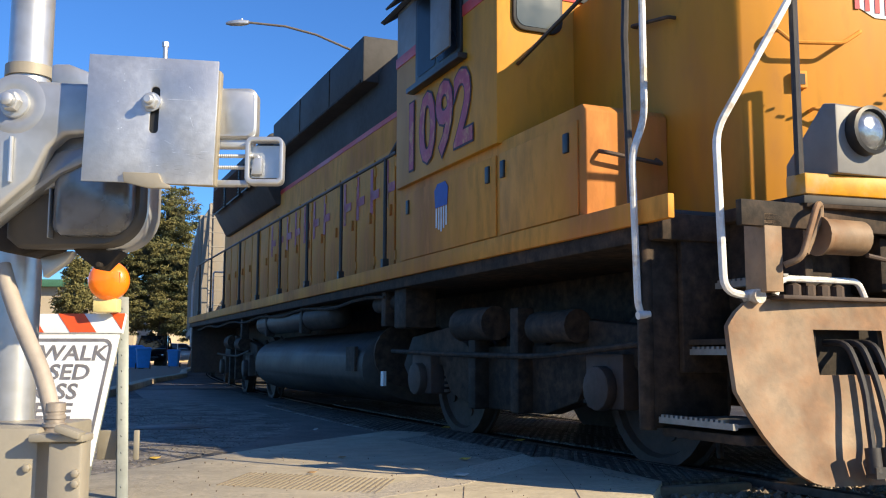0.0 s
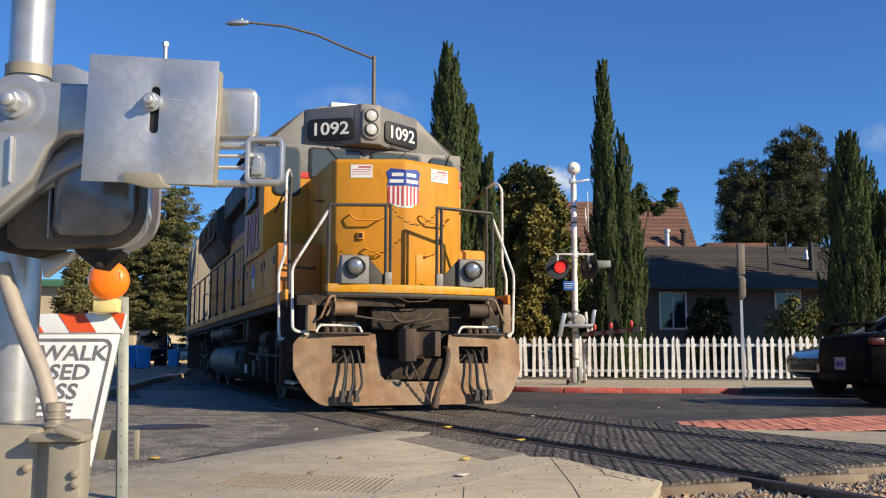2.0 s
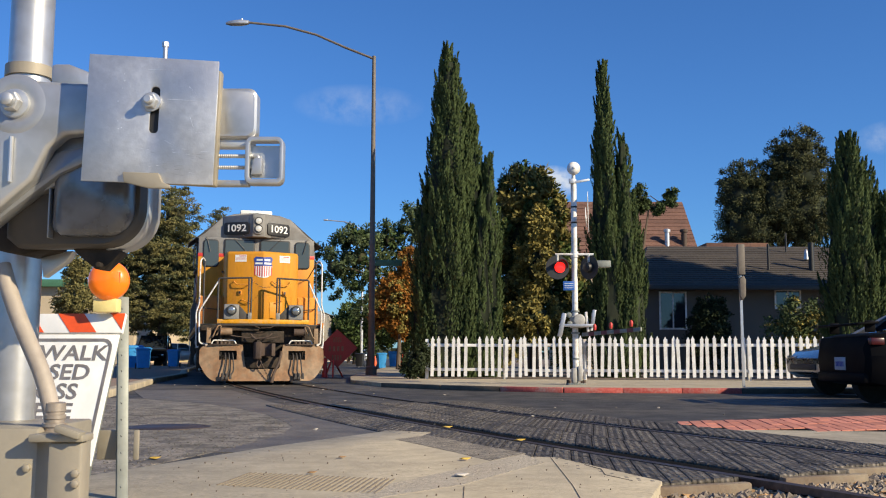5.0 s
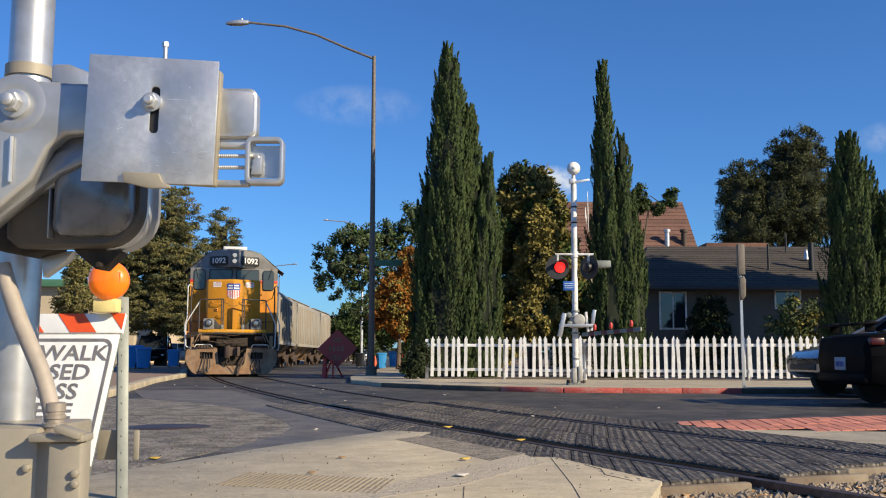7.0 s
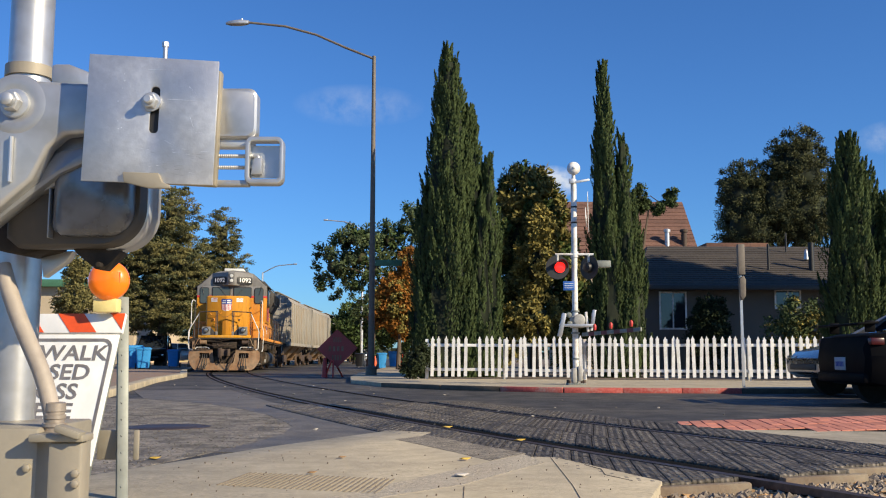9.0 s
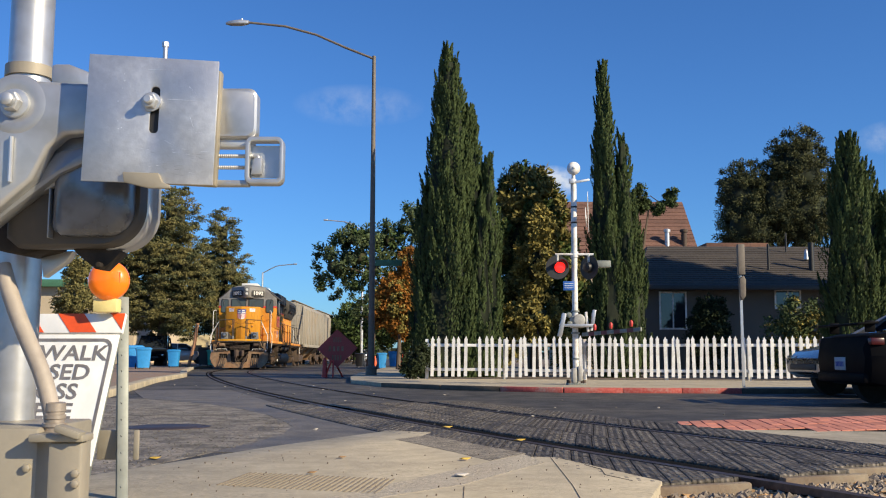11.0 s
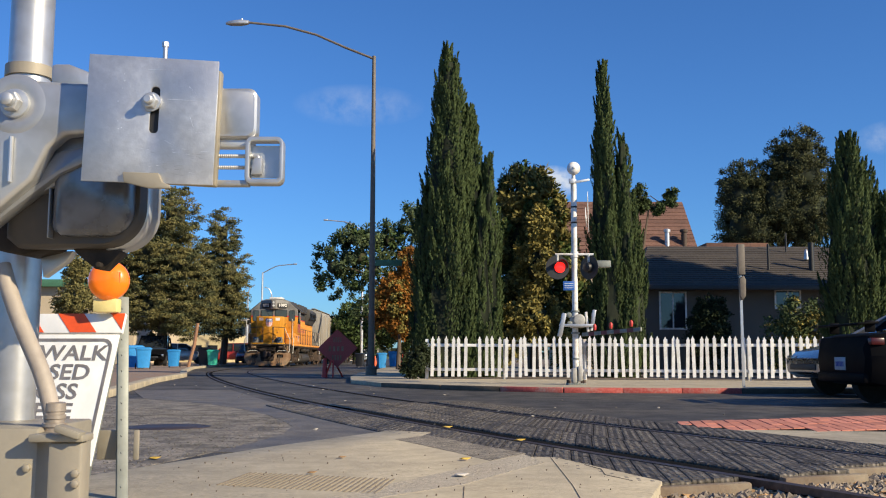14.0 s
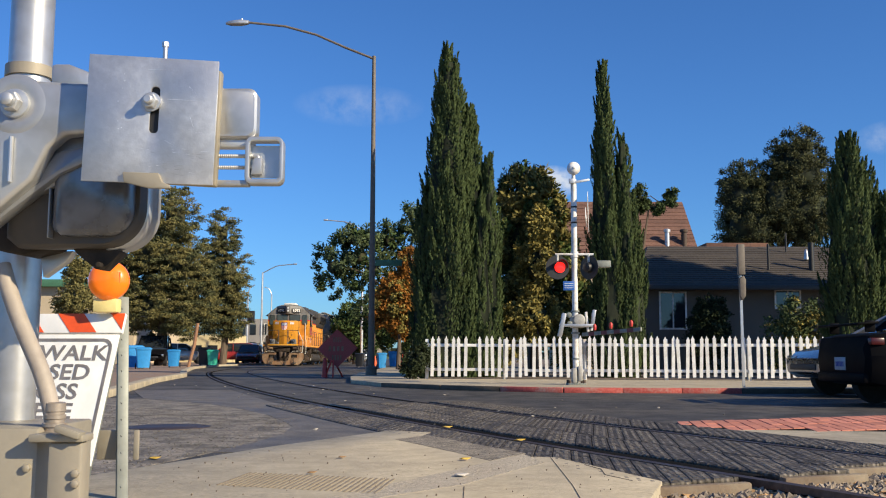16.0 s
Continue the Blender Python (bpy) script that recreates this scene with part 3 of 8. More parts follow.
loco = empty("locomotive", label="weathered yellow and grey diesel freight locomotive on curved street track", category="locomotive")


def both(f):
    for s in (-1, 1):
        f(s)


def build_frame():
    bm = bmesh.new()
    box(bm, -17.35, -0.62, -1.46, 1.46, 1.30, 1.44)
    box(bm, -16.9, -0.9, -0.55, 0.55, 0.85, 1.30)
    box(bm, -1.4, -0.35, -1.0, 1.0, 0.95, 1.46)
    part("underframe", bm, dark_steel, loco, "sooty black underframe", 0.01)
    bm = bmesh.new()
    box(bm, -17.3, -0.7, -1.47, 1.47, 1.445, 1.475)
    part("walkway", bm, roof_grey, loco, "sooty walkway plate", 0.004)
    for s in (-1, 1):
        bm = bmesh.new()
        box(bm, -17.3, -0.48, s * 1.475 - 0.02, s * 1.475 + 0.02, 1.39, 1.515)
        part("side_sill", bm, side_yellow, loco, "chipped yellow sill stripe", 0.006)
        bm = bmesh.new()
        pipe(bm, [(-5.0 - i * 0.5, s * 1.40, 1.25 + 0.025 * math.sin(i * 1.3)) for i in range(24)], 0.018, 6)
        part("brake_pipe", bm, dark_steel, loco, "long brake pipe")
        for x in (-5.1, -8.2, -10.2, -12.0):
            bm = bmesh.new()
            box(bm, x, x + 0.12, s * 1.34 - 0.06, s * 1.34 + 0.06, 0.98, 1.32)
            part("pipe_bracket", bm, dark_steel, loco, "", 0.01)


def build_front():
    # anticlimber: a shallow V with the yellow band on its edge
    out = [(-0.66, -1.06), (0.0, -1.06), (0.07, -0.25), (0.09, 0.0), (0.07, 0.25), (0.0, 1.06), (-0.66, 1.06)]
    bm = bmesh.new()
    prism(bm, out, XY, 1.40, 1.47)
    part("anticlimber", bm, dark_steel, loco, "black anticlimber shelf", 0.01)
    bm = bmesh.new()
    grow = [(-0.12, -1.075), (0.01, -1.075), (0.085, -0.25), (0.105, 0.0), (0.085, 0.25), (0.01, 1.075), (-0.12, 1.075)]
    prism(bm, grow, XY, 1.462, 1.565)
    part("band", bm, band_yellow, loco, "scuffed yellow edge band", 0.012)
    bm = bmesh.new()
    prism(bm, [(x - 0.01, y) for x, y in grow], XY, 1.42, 1.458)
    part("band_edge", bm, roof_grey, loco, "worn dark lower lip", 0.004)
    # pilot sheet behind the plough
    bm = bmesh.new()
    box(bm, -0.38, -0.30, -1.0, 1.0, 0.45, 1.42)
    part("pilot_sheet", bm, dark_steel, loco, "black pilot sheet", 0.008)


def plough_front(y, z):
    """The plough's curved face: how far forward it stands."""
    k = (z - 0.12) / 0.86
    return -0.02 + 0.16 * (1 - k) ** 1.6 - 0.10 * (abs(y) / 1.45) ** 2


def build_plough():
    def top(y):
        a = abs(y)
        if a < 0.32:
            return 0.40
        if a < 0.41:
            return 0.40 + (1 - math.sqrt(1 - ((a - 0.32) / 0.0905) ** 2)) * 0.12
        if a < 0.47:
            return 0.52 + (a - 0.41) / 0.06 * 0.42
        return 0.97 - 0.13 * max(0.0, (a - 1.27) / 0.18) ** 2.2

    def low(y):
        a = abs(y)
        return 0.125 + 0.42 * max(0.0, (a - 1.05) / 0.40) ** 2.2

    bm = bmesh.new()
    ys = sorted({round(v, 3) for v in list(np.linspace(-1.45, 1.45, 59)) + [-0.32, 0.32, -0.35, 0.35, -0.38, 0.38, -0.41, 0.41, -0.47, 0.47, -1.02, 1.02, -1.43, 1.43]})
    nz = 12
    front, back = [], []
    for y in ys:
        zs = [low(y) + (top(y) - low(y)) * i / nz for i in range(nz + 1)]
        front.append([bm.verts.new((plough_front(y, z), y, z)) for z in zs])
        back.append([bm.verts.new((plough_front(y, z) - 0.03, y, z)) for z in zs])
    hole = lambda y, z: 0.62 < abs(y) < 1.0 and 0.60 < z < 0.82
    for i in range(len(ys) - 1):
        for j in range(nz):
            ym = (ys[i] + ys[i + 1]) / 2
            zm = (front[i][j].co.z + front[i + 1][j + 1].co.z) / 2
            if hole(ym, zm):
                continue
            bm.faces.new((front[i][j], front[i + 1][j], front[i + 1][j + 1], front[i][j + 1]))
            bm.faces.new((back[i][j + 1], back[i + 1][j + 1], back[i + 1][j], back[i][j]))
        bm.faces.new((front[i][nz], front[i + 1][nz], back[i + 1][nz], back[i][nz]))
        bm.faces.new((back[i][0], back[i + 1][0], front[i + 1][0], front[i][0]))
    for i in (0, len(ys) - 1):
        for j in range(nz):
            bm.faces.new((front[i][j], front[i][j + 1], back[i][j + 1], back[i][j]))
    plough = part("snow_plough", bm, rust, loco, "dented rust-brown snow plough")
    for s in (-1, 1):
        bm = bmesh.new()
        box(bm, -0.30, 0.0, min(s * 0.53, s * 1.22), max(s * 0.53, s * 1.22), 0.965, 0.985)
        part("shelf", bm, rusty_iron, plough, "rusty top shelf", 0.006)
        bm = bmesh.new()
        box(bm, -0.36, -0.20, s * 0.8 - 0.24, s * 0.8 + 0.24, 0.60, 0.92)
        part("stiffener", bm, dark_steel, plough, "dark stiffener behind the opening", 0.006)
    for s in (-1, 1):
        bm = bmesh.new()
        pipe(bm, [(-0.10, s * 0.62, 0.99), (-0.10, s * 0.66, 1.07), (-0.10, s * 1.14, 1.07), (-0.10, s * 1.18, 0.99)], 0.016, bend=0.04)
        part("shelf_handle", bm, rail_white, plough, "worn white grab bar")
        for k in range(3):
            y = s * (0.70 + 0.085 * k)
            bm = bmesh.new()
            pipe(bm, [(-0.12, y, 0.77), (0.02, y, 0.77), (0.09, y + 0.02, 0.58), (0.16, y + s * 0.03 * (k - 1), 0.36), (0.19, y + s * 0.05, 0.25)], 0.0165, bend=0.1)
            cyl(bm, (0.185, y + s * 0.05, 0.30), (0.20, y + s * 0.055, 0.19), 0.034)
            box(bm, 0.17, 0.23, y + s * 0.05 - 0.03, y + s * 0.05 + 0.03, 0.17, 0.22)
            part("air_hose", bm, hose, loco, "hanging rubber air hose")


def build_coupler():
    bm = bmesh.new()
    box(bm, -0.40, 0.04, -0.17, 0.17, 0.72, 0.98)
    prism(bm, [(0.0, -0.20), (0.22, -0.22), (0.34, -0.10), (0.26, -0.02), (0.16, 0.02), (0.22, 0.14), (0.33, 0.17), (0.30, 0.26), (0.08, 0.26), (-0.02, 0.12)], XY, 0.70, 1.0)
    c = part("coupler", bm, rusty_iron, loco, "rusty knuckle coupler", 0.02)
    bm = bmesh.new()
    prism(bm, [(0.18, -0.24), (0.33, -0.20), (0.36, -0.08), (0.30, -0.05), (0.20, -0.10)], XY, 0.64, 1.03)
    part("knuckle", bm, rusty_iron, c, "worn brown knuckle", 0.015)
    bm = bmesh.new()
    box(bm, -0.36, -0.05, -0.42, 0.42, 0.42, 0.68)
    box(bm, -0.34, -0.10, -0.50, 0.50, 1.02, 1.30)
    cyl(bm, (-0.1, -0.16, 1.04), (0.06, -0.10, 1.05), 0.05)
    part("draft_pocket", bm, dark_steel, loco, "black draft gear pocket", 0.02)
    bm = bmesh.new()
    pipe(bm, [(0.05, -0.75, 1.18), (0.03, -0.35, 1.13), (0.10, 0.0, 1.10), (0.03, 0.35, 1.16)], 0.012, bend=0.1)
    pipe(bm, [(0.06, -0.30, 1.22), (0.08, -0.2, 1.10), (0.12, 0.1, 1.15), (0.1, 0.2, 1.24)], 0.018, bend=0.08)
    pipe(bm, [(0.06, -0.28, 1.44), (0.08, -0.1, 1.36), (0.08, 0.15, 1.37), (0.06, 0.28, 1.43)], 0.008)
    part("uncoupling_lever", bm, rusty_iron, loco, "bent uncoupling lever")
    bm = bmesh.new()
    pipe(bm, [(-0.05, 0.42, 0.80), (0.12, 0.42, 0.78), (0.20, 0.36, 0.55), (0.22, 0.24, 0.30), (0.24, 0.20, 0.13)], 0.033, bend=0.1)
    cyl(bm, (0.235, 0.22, 0.22), (0.25, 0.19, 0.09), 0.045)
    part("air_hose", bm, rusty_iron, loco, "thick main air hose")
    bm = bmesh.new()
    for i in range(14):
        t = i / 13
        cyl(bm, (0.2, -0.10 + 0.22 * t, 0.66 - 0.45 * t), (0.2, -0.09 + 0.22 * t, 0.635 - 0.45 * t), 0.013 if i % 2 else 0.02, n=6)
    pipe(bm, [(0.2, -0.12, 0.66), (0.21, -0.16, 0.5), (0.2, -0.10, 0.42), (0.2, -0.06, 0.52)], 0.016, bend=0.04)
    part("safety_chain", bm, rusty_iron, loco, "rusty chain")


def build_nose():
    # the nose: two front planes that meet in a crease, rounded edges
    z0, z1 = 1.47, 3.24
    low = [(-2.45, -0.88), (-0.78, -0.88), (-0.69, -0.83), (-0.40, -0.02), (-0.40, 0.02), (-0.69, 0.83), (-0.78, 0.88), (-2.45, 0.88)]
    bm = bmesh.new()
    loops = [[Vector((x, y, z0)) for x, y in low], [Vector((x, y, z1 - 0.06)) for x, y in low],
             [Vector((x - (0.03 if x > -2 else 0), y * 0.985, z1 - 0.015)) for x, y in low], [Vector((x - (0.07 if x > -2 else 0), y * 0.955, z1)) for x, y in low]]
    rings(bm, loops)
    part("nose", bm, yellow, loco, "weathered yellow low nose", 0.015, smooth=30)
    # the yellow boxes beside the nose
    for s in (-1, 1):
        bm = bmesh.new()
        prism(bm, [(-4.45, 1.475), (-1.30, 1.475), (-1.30, 2.15), (-1.34, 2.19), (-4.45, 2.19)], XZ, s * 0.885, s * 1.46)
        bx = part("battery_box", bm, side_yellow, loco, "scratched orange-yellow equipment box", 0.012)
        bm = bmesh.new()
        box(bm, -2.42, -1.38, min(s * 1.462, s * 1.474), max(s * 1.462, s * 1.474), 1.53, 2.10)
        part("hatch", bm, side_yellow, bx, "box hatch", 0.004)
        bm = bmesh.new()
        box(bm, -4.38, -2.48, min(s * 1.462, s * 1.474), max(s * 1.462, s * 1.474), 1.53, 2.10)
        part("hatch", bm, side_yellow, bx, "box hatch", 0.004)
        for x in (-1.50, -2.36, -2.60, -4.2):
            bm = bmesh.new()
            box(bm, x - 0.03, x + 0.03, min(s * 1.47, s * 1.488), max(s * 1.47, s * 1.488), 1.92, 2.04)
            part("latch", bm, black, bx, "recessed latch", 0.004)
        bm = bmesh.new()
        pipe(bm, [(-1.29, s * 1.38, 1.9), (-1.22, s * 1.38, 1.88), (-1.22, s * 0.98, 1.84), (-1.29, s * 0.98, 1.88)], 0.013, bend=0.03)
        part("grab_iron", bm, rusty_iron, bx)

    # the planes of the nose's front: u along the plane from the crease, v upward
    def face(s):
        return Matrix(((-s * 0.337, 0, 0.9415, -0.392), (0.9415, 0, s * 0.337, 0), (0, 1, 0, 0), (0, 0, 0, 1)))

    def on(s, bm, u0, u1, v0, v1, t, w0=0.0):
        m = face(s)
        obox(bm, m @ Matrix.Translation(((u0 + u1) / 2, (v0 + v1) / 2, w0 + t / 2)), abs(u1 - u0), abs(v1 - v0), t)

    # notice sheets
    for s, u in ((-1, -0.56), (1, 0.56)):
        bm = bmesh.new()
        on(s, bm, u - 0.14, u + 0.14, 2.98, 3.15, 0.004, 0.002)
        sh = part("notice", bm, decal_white, loco, "small white notice sheet")
        bm = bmesh.new()
        for k in range(3):
            on(s, bm, u - 0.12, u + 0.12, 3.085 - 0.03 * k, 3.092 - 0.03 * k, 0.002, 0.006)
        on(s, bm, u - 0.04, u + 0.12, 3.11, 3.13, 0.002, 0.006)
        part("print", bm, decal_red, sh, "red and grey print bars")
    # shield emblem, plain shapes folded over the crease
    for s in (-1, 1):
        e = 0.23 * s
        bm = bmesh.new()
        m = face(s)
        pts = [(0, 2.88), (e * 1.0, 2.88), (e * 0.93, 2.95), (e * 1.05, 3.06), (e * 0.80, 3.105), (0, 3.085)]
        rings(bm, [[m @ Vector((u, v, w)) for u, v in pts] for w in (0.002, 0.005)])
        part("shield", bm, shield_blue, loco, "blue head of the shield emblem", smooth=0)
        bm = bmesh.new()
        pts = [(0, 2.59), (e * 0.45, 2.60), (e * 0.85, 2.66), (e * 1.0, 2.875), (0, 2.875)]
        rings(bm, [[m @ Vector((u, v, w)) for u, v in pts] for w in (0.002, 0.004)])
        part("shield", bm, decal_white, loco, "white striped body of the shield emblem", smooth=0)
        bm = bmesh.new()
        for k in range(4):
            u = s * (0.03 + 0.058 * k)
            on(s, bm, u - 0.014, u + 0.014, 2.615 + 0.012 * k, 2.872, 0.003, 0.004)
        part("stripe", bm, decal_red, loco, "red stripes", smooth=0)
        bm = bmesh.new()
        on(s, bm, s * 0.02, s * 0.17, 3.00, 3.045, 0.003, 0.005)
        on(s, bm, s * 0.02, s * 0.20, 2.915, 2.96, 0.003, 0.005)
        part("emblem_bar", bm, decal_white, loco, "white bars", smooth=0)
        # grab irons and a foot step on the nose
        bm = bmesh.new()
        q = [(s * 0.22, 2.50, 0.0), (s * 0.22, 2.50, 0.07), (s * 0.34, 2.42, 0.09), (s * 0.62, 2.42, 0.09), (s * 0.70, 2.50, 0.07), (s * 0.70, 2.50, 0.0)]
        pipe(bm, [m @ Vector(p) for p in q], 0.012, bend=0.03)
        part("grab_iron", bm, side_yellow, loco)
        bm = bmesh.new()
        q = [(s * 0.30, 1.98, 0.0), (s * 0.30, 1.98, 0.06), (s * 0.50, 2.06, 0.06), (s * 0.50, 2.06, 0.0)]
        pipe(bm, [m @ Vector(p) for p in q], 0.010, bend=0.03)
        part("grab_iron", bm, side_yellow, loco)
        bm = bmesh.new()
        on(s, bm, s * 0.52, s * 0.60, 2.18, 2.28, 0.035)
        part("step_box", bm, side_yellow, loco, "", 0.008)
        # Black pad on the box stands for the hole's dark inside.
        bm = bmesh.new()
        on(s, bm, s * 0.535, s * 0.585, 2.2, 2.26, 0.004, 0.034)
        part("step_hole", bm, black, loco)
    for s in (-1, 1):
        bm = bmesh.new()
        pipe(bm, [(-1.2, s * 0.86, 2.75), (-1.2, s * 0.93, 2.75), (-1.6, s * 0.93, 2.82), (-1.6, s * 0.86, 2.82)], 0.012, bend=0.03)
        part("grab_iron", bm, rusty_iron, loco)
    bm = bmesh.new()
    on(1, bm, 0.18, 0.52, 1.60, 2.0, 0.012)
    part("nose_hatch", bm, yellow, loco, "small hatch", 0.004)


def build_cab():
    # cross-section of the cab: straight sides, slanted shoulders, low arched roof
    sec = [(-1.5, 2.17), (1.5, 2.17), (1.5, 3.80), (1.32, 3.93), (0.90, 4.35), (0.60, 4.45), (0.0, 4.49), (-0.60, 4.45), (-0.90, 4.35), (-1.32, 3.93), (-1.5, 3.80)]
    lower = [(-1.5, 2.17), (1.5, 2.17), (1.5, 3.28), (-1.5, 3.28)]
    bm = bmesh.new()
    rings(bm, [[Vector((x, y, z)) for y, z in lower] for x in (-4.45, -2.40)])
    part("cab_lower", bm, yellow, loco, "yellow lower cab wall", 0.012)
    bm = bmesh.new()
    rings(bm, [[Vector((x, y, z)) for y, z in [(-1.497, 3.285), (1.497, 3.285), (1.497, 3.775), (-1.497, 3.775)]] for x in (-4.45, -2.402)])
    rings(bm, [[Vector((x, y, z)) for y, z in [(-1.497, 3.772), (1.497, 3.772)] + sec[2:]] for x in (-4.45, -2.70)])
    part("cab_upper", bm, loco_grey, loco, "grey upper cab and arched roof", 0.012)
    bm = bmesh.new()
    rings(bm, [[Vector((x, y, z)) for y, z in [(-1.506, 3.27), (1.506, 3.27), (1.506, 3.36), (-1.506, 3.36)]] for x in (-4.455, -2.392)])
    part("stripe", bm, stripe_red, loco, "red dividing stripe", 0.003)
    # rear overhang of the roof
    bm = bmesh.new()
    prism(bm, [(1.52, 3.78), (1.56, 3.80), (1.36, 3.97), (0.9, 4.36), (0.6, 4.46), (0, 4.51), (-0.6, 4.46), (-0.9, 4.36), (-1.36, 3.97), (-1.56, 3.80), (-1.52, 3.78), (-1.3, 3.93), (-0.88, 4.32), (0, 4.44), (0.88, 4.32), (1.3, 3.93)], YZ, -4.75, -2.75)
    part("roof_edge", bm, roof_grey, loco, "dark roof skin with drip edge", 0.004)
    # number-board housing: a blunt V in front of the roof
    out = [(-2.45, -0.86), (-2.62, -0.86), (-2.30, -0.27), (-2.22, -0.17), (-2.14, 0.0)]
    vee = [(-2.75, -0.90), (-2.66, -0.86), (-2.25, -0.22), (-2.15, -0.15), (-2.15, 0.15), (-2.25, 0.22), (-2.66, 0.86), (-2.75, 0.90)]
    bm = bmesh.new()
    rings(bm, [[Vector((x, y, z - 0.03 * (abs(y) / 0.9) ** 2)) for x, y in vee] for z in (3.80, 4.40)])
    part("headlight_housing", bm, loco_grey, loco, "grey housing of headlight and number boards", 0.02)
    for s in (-1, 1):
        c = Vector((-2.450, s * 0.535, 4.035))
        n = Vector((0.845, s * 0.535, 0))
        u = Vector((-s * n.y, s * n.x, 0)) * (1 if s > 0 else 1)
        u = Vector((-n.y, n.x, 0))
        m = Matrix(((u.x, 0, n.x, c.x), (u.y, 0, n.y, c.y), (0, 1, 0, c.z), (0, 0, 0, 1)))
        bm = bmesh.new()
        rings(bm, [[m @ Vector((a, b, w)) for a, b in rrect(-0.365, 0.365, -0.165, 0.165, 0.075)] for w in (0.0, 0.035)])
        nb = part("number_board", bm, black, loco, "black number board", 0.006)
        lettering("number", "1092", 0.245, decal_white, nb, m @ Matrix.Translation((0, 0, 0.0375)) @ Matrix.Diagonal((1.22, 1.08, 1, 1)), 0.003, "white number", offset=0.004)
        bm = bmesh.new()
        pipe(bm, [m @ Vector(p) for p in ((-0.22, -0.17, 0.0), (-0.22, -0.20, 0.05), (0.22, -0.20, 0.05), (0.22, -0.17, 0.0))], 0.010, bend=0.02)
        part("grab_iron", bm, rail_dark, loco)
    bm = bmesh.new()
    rings(bm, [[Vector((x, y, z)) for y, z in rrect(-0.14, 0.14, 3.86, 4.36, 0.13)] for x in (-2.2, -2.11)])
    hl = part("headlight", bm, loco_grey, loco, "twin headlight in a grey bezel", 0.012)
    for z in (4.01, 4.215):
        bm = bmesh.new()
        turned(bm, (-2.115, 0, z), (1, 0, 0), [(0, 0.098), (0.035, 0.098), (0.035, 0.082), (0.012, 0.08)])
        part("rim", bm, black, hl, "black lamp rim")
        bm = bmesh.new()
        turned(bm, (-2.10, 0, z), (1, 0, 0), [(0, 0.08), (0.01, 0.072), (0.022, 0.04), (0.026, 0.0)])
        part("lens", bm, lit_lens, hl, "clear glass lens")
    # front windows beside and above the nose
    for s in (-1, 1):
        bm = bmesh.new()
        rings(bm, [[Vector((x, y, z)) for y, z in rrect(min(s * 0.98, s * 1.38), max(s * 0.98, s * 1.38), 3.00, 3.72, 0.09)] for x in (-2.41, -2.375)])
        part("window_gasket", bm, black, loco, "black window gasket", 0.006)
        bm = bmesh.new()
        rings(bm, [[Vector((x, y, z)) for y, z in rrect(min(s * 1.005, s * 1.355), max(s * 1.005, s * 1.355), 3.03, 3.69, 0.07)] for x in (-2.38, -2.371)])
        part("window", bm, window_glass, loco, "dark cab window")
        bm = bmesh.new()
        rings(bm, [[Vector((x, y, z)) for y, z in rrect(min(s * 0.06, s * 0.86), max(s * 0.06, s * 0.86), 3.27, 3.74, 0.05)] for x in (-2.41, -2.38)])
        part("windscreen_gasket", bm, black, loco, "black windscreen gasket", 0.006)
        bm = bmesh.new()
        rings(bm, [[Vector((x, y, z)) for y, z in rrect(min(s * 0.10, s * 0.82), max(s * 0.10, s * 0.82), 3.30, 3.71, 0.04)] for x in (-2.385, -2.376)])
        part("windscreen", bm, window_glass, loco, "dark windscreen")
        bm = bmesh.new()
        pipe(bm, [(-2.36, s * 1.30, 3.78), (-2.34, s * 1.2, 3.4)], 0.01)
        part("wiper", bm, rail_dark, loco)
        bm = bmesh.new()
        pipe(bm, [(-2.36, s * 0.6, 3.76), (-2.355, s * 0.35, 3.5), (-2.355, s * 0.2, 3.32)], 0.008)
        part("wiper", bm, rail_dark, loco)
        # side window, frame, visor and mirror
        bm = bmesh.new()
        rings(bm, [[Vector((x, y, z)) for x, z in rrect(-3.92, -2.98, 2.97, 3.72, 0.05)] for y in (s * 1.495, s * 1.525)])
        sw = part("side_window", bm, black, loco, "sliding side window in a dark frame", 0.006)
        bm = bmesh.new()
        rings(bm, [[Vector((x, y, z)) for x, z in rrect(-3.86, -3.47, 3.03, 3.67, 0.03)] for y in (s * 1.52, s * 1.529)])
        rings(bm, [[Vector((x, y, z)) for x, z in rrect(-3.43, -3.04, 3.03, 3.67, 0.03)] for y in (s * 1.52, s * 1.529)])
        part("pane", bm, side_glass, sw)
        bm = bmesh.new()
        box(bm, -4.0, -2.9, min(s * 1.50, s * 1.58), max(s * 1.50, s * 1.58), 2.92, 2.965)
        part("armrest", bm, rail_dark, sw, "", 0.006)
        bm = bmesh.new()
        box(bm, -3.40, -3.02, min(s * 1.58, s * 1.60), max(s * 1.58, s * 1.60), 3.04, 3.64)
        pipe(bm, [(-3.0, s * 1.5, 3.58), (-3.0, s * 1.60, 3.58)], 0.012)
        part("wind_deflector", bm, loco_grey, loco, "grey wind deflector", 0.01)
        bm = bmesh.new()
        obox(bm, pose(-3.45, s * 1.62, 3.755, s * -36, 0, 0), 1.25, 0.30, 0.02)
        part("sunshade", bm, roof_grey, loco, "dark sun shade", 0.004)
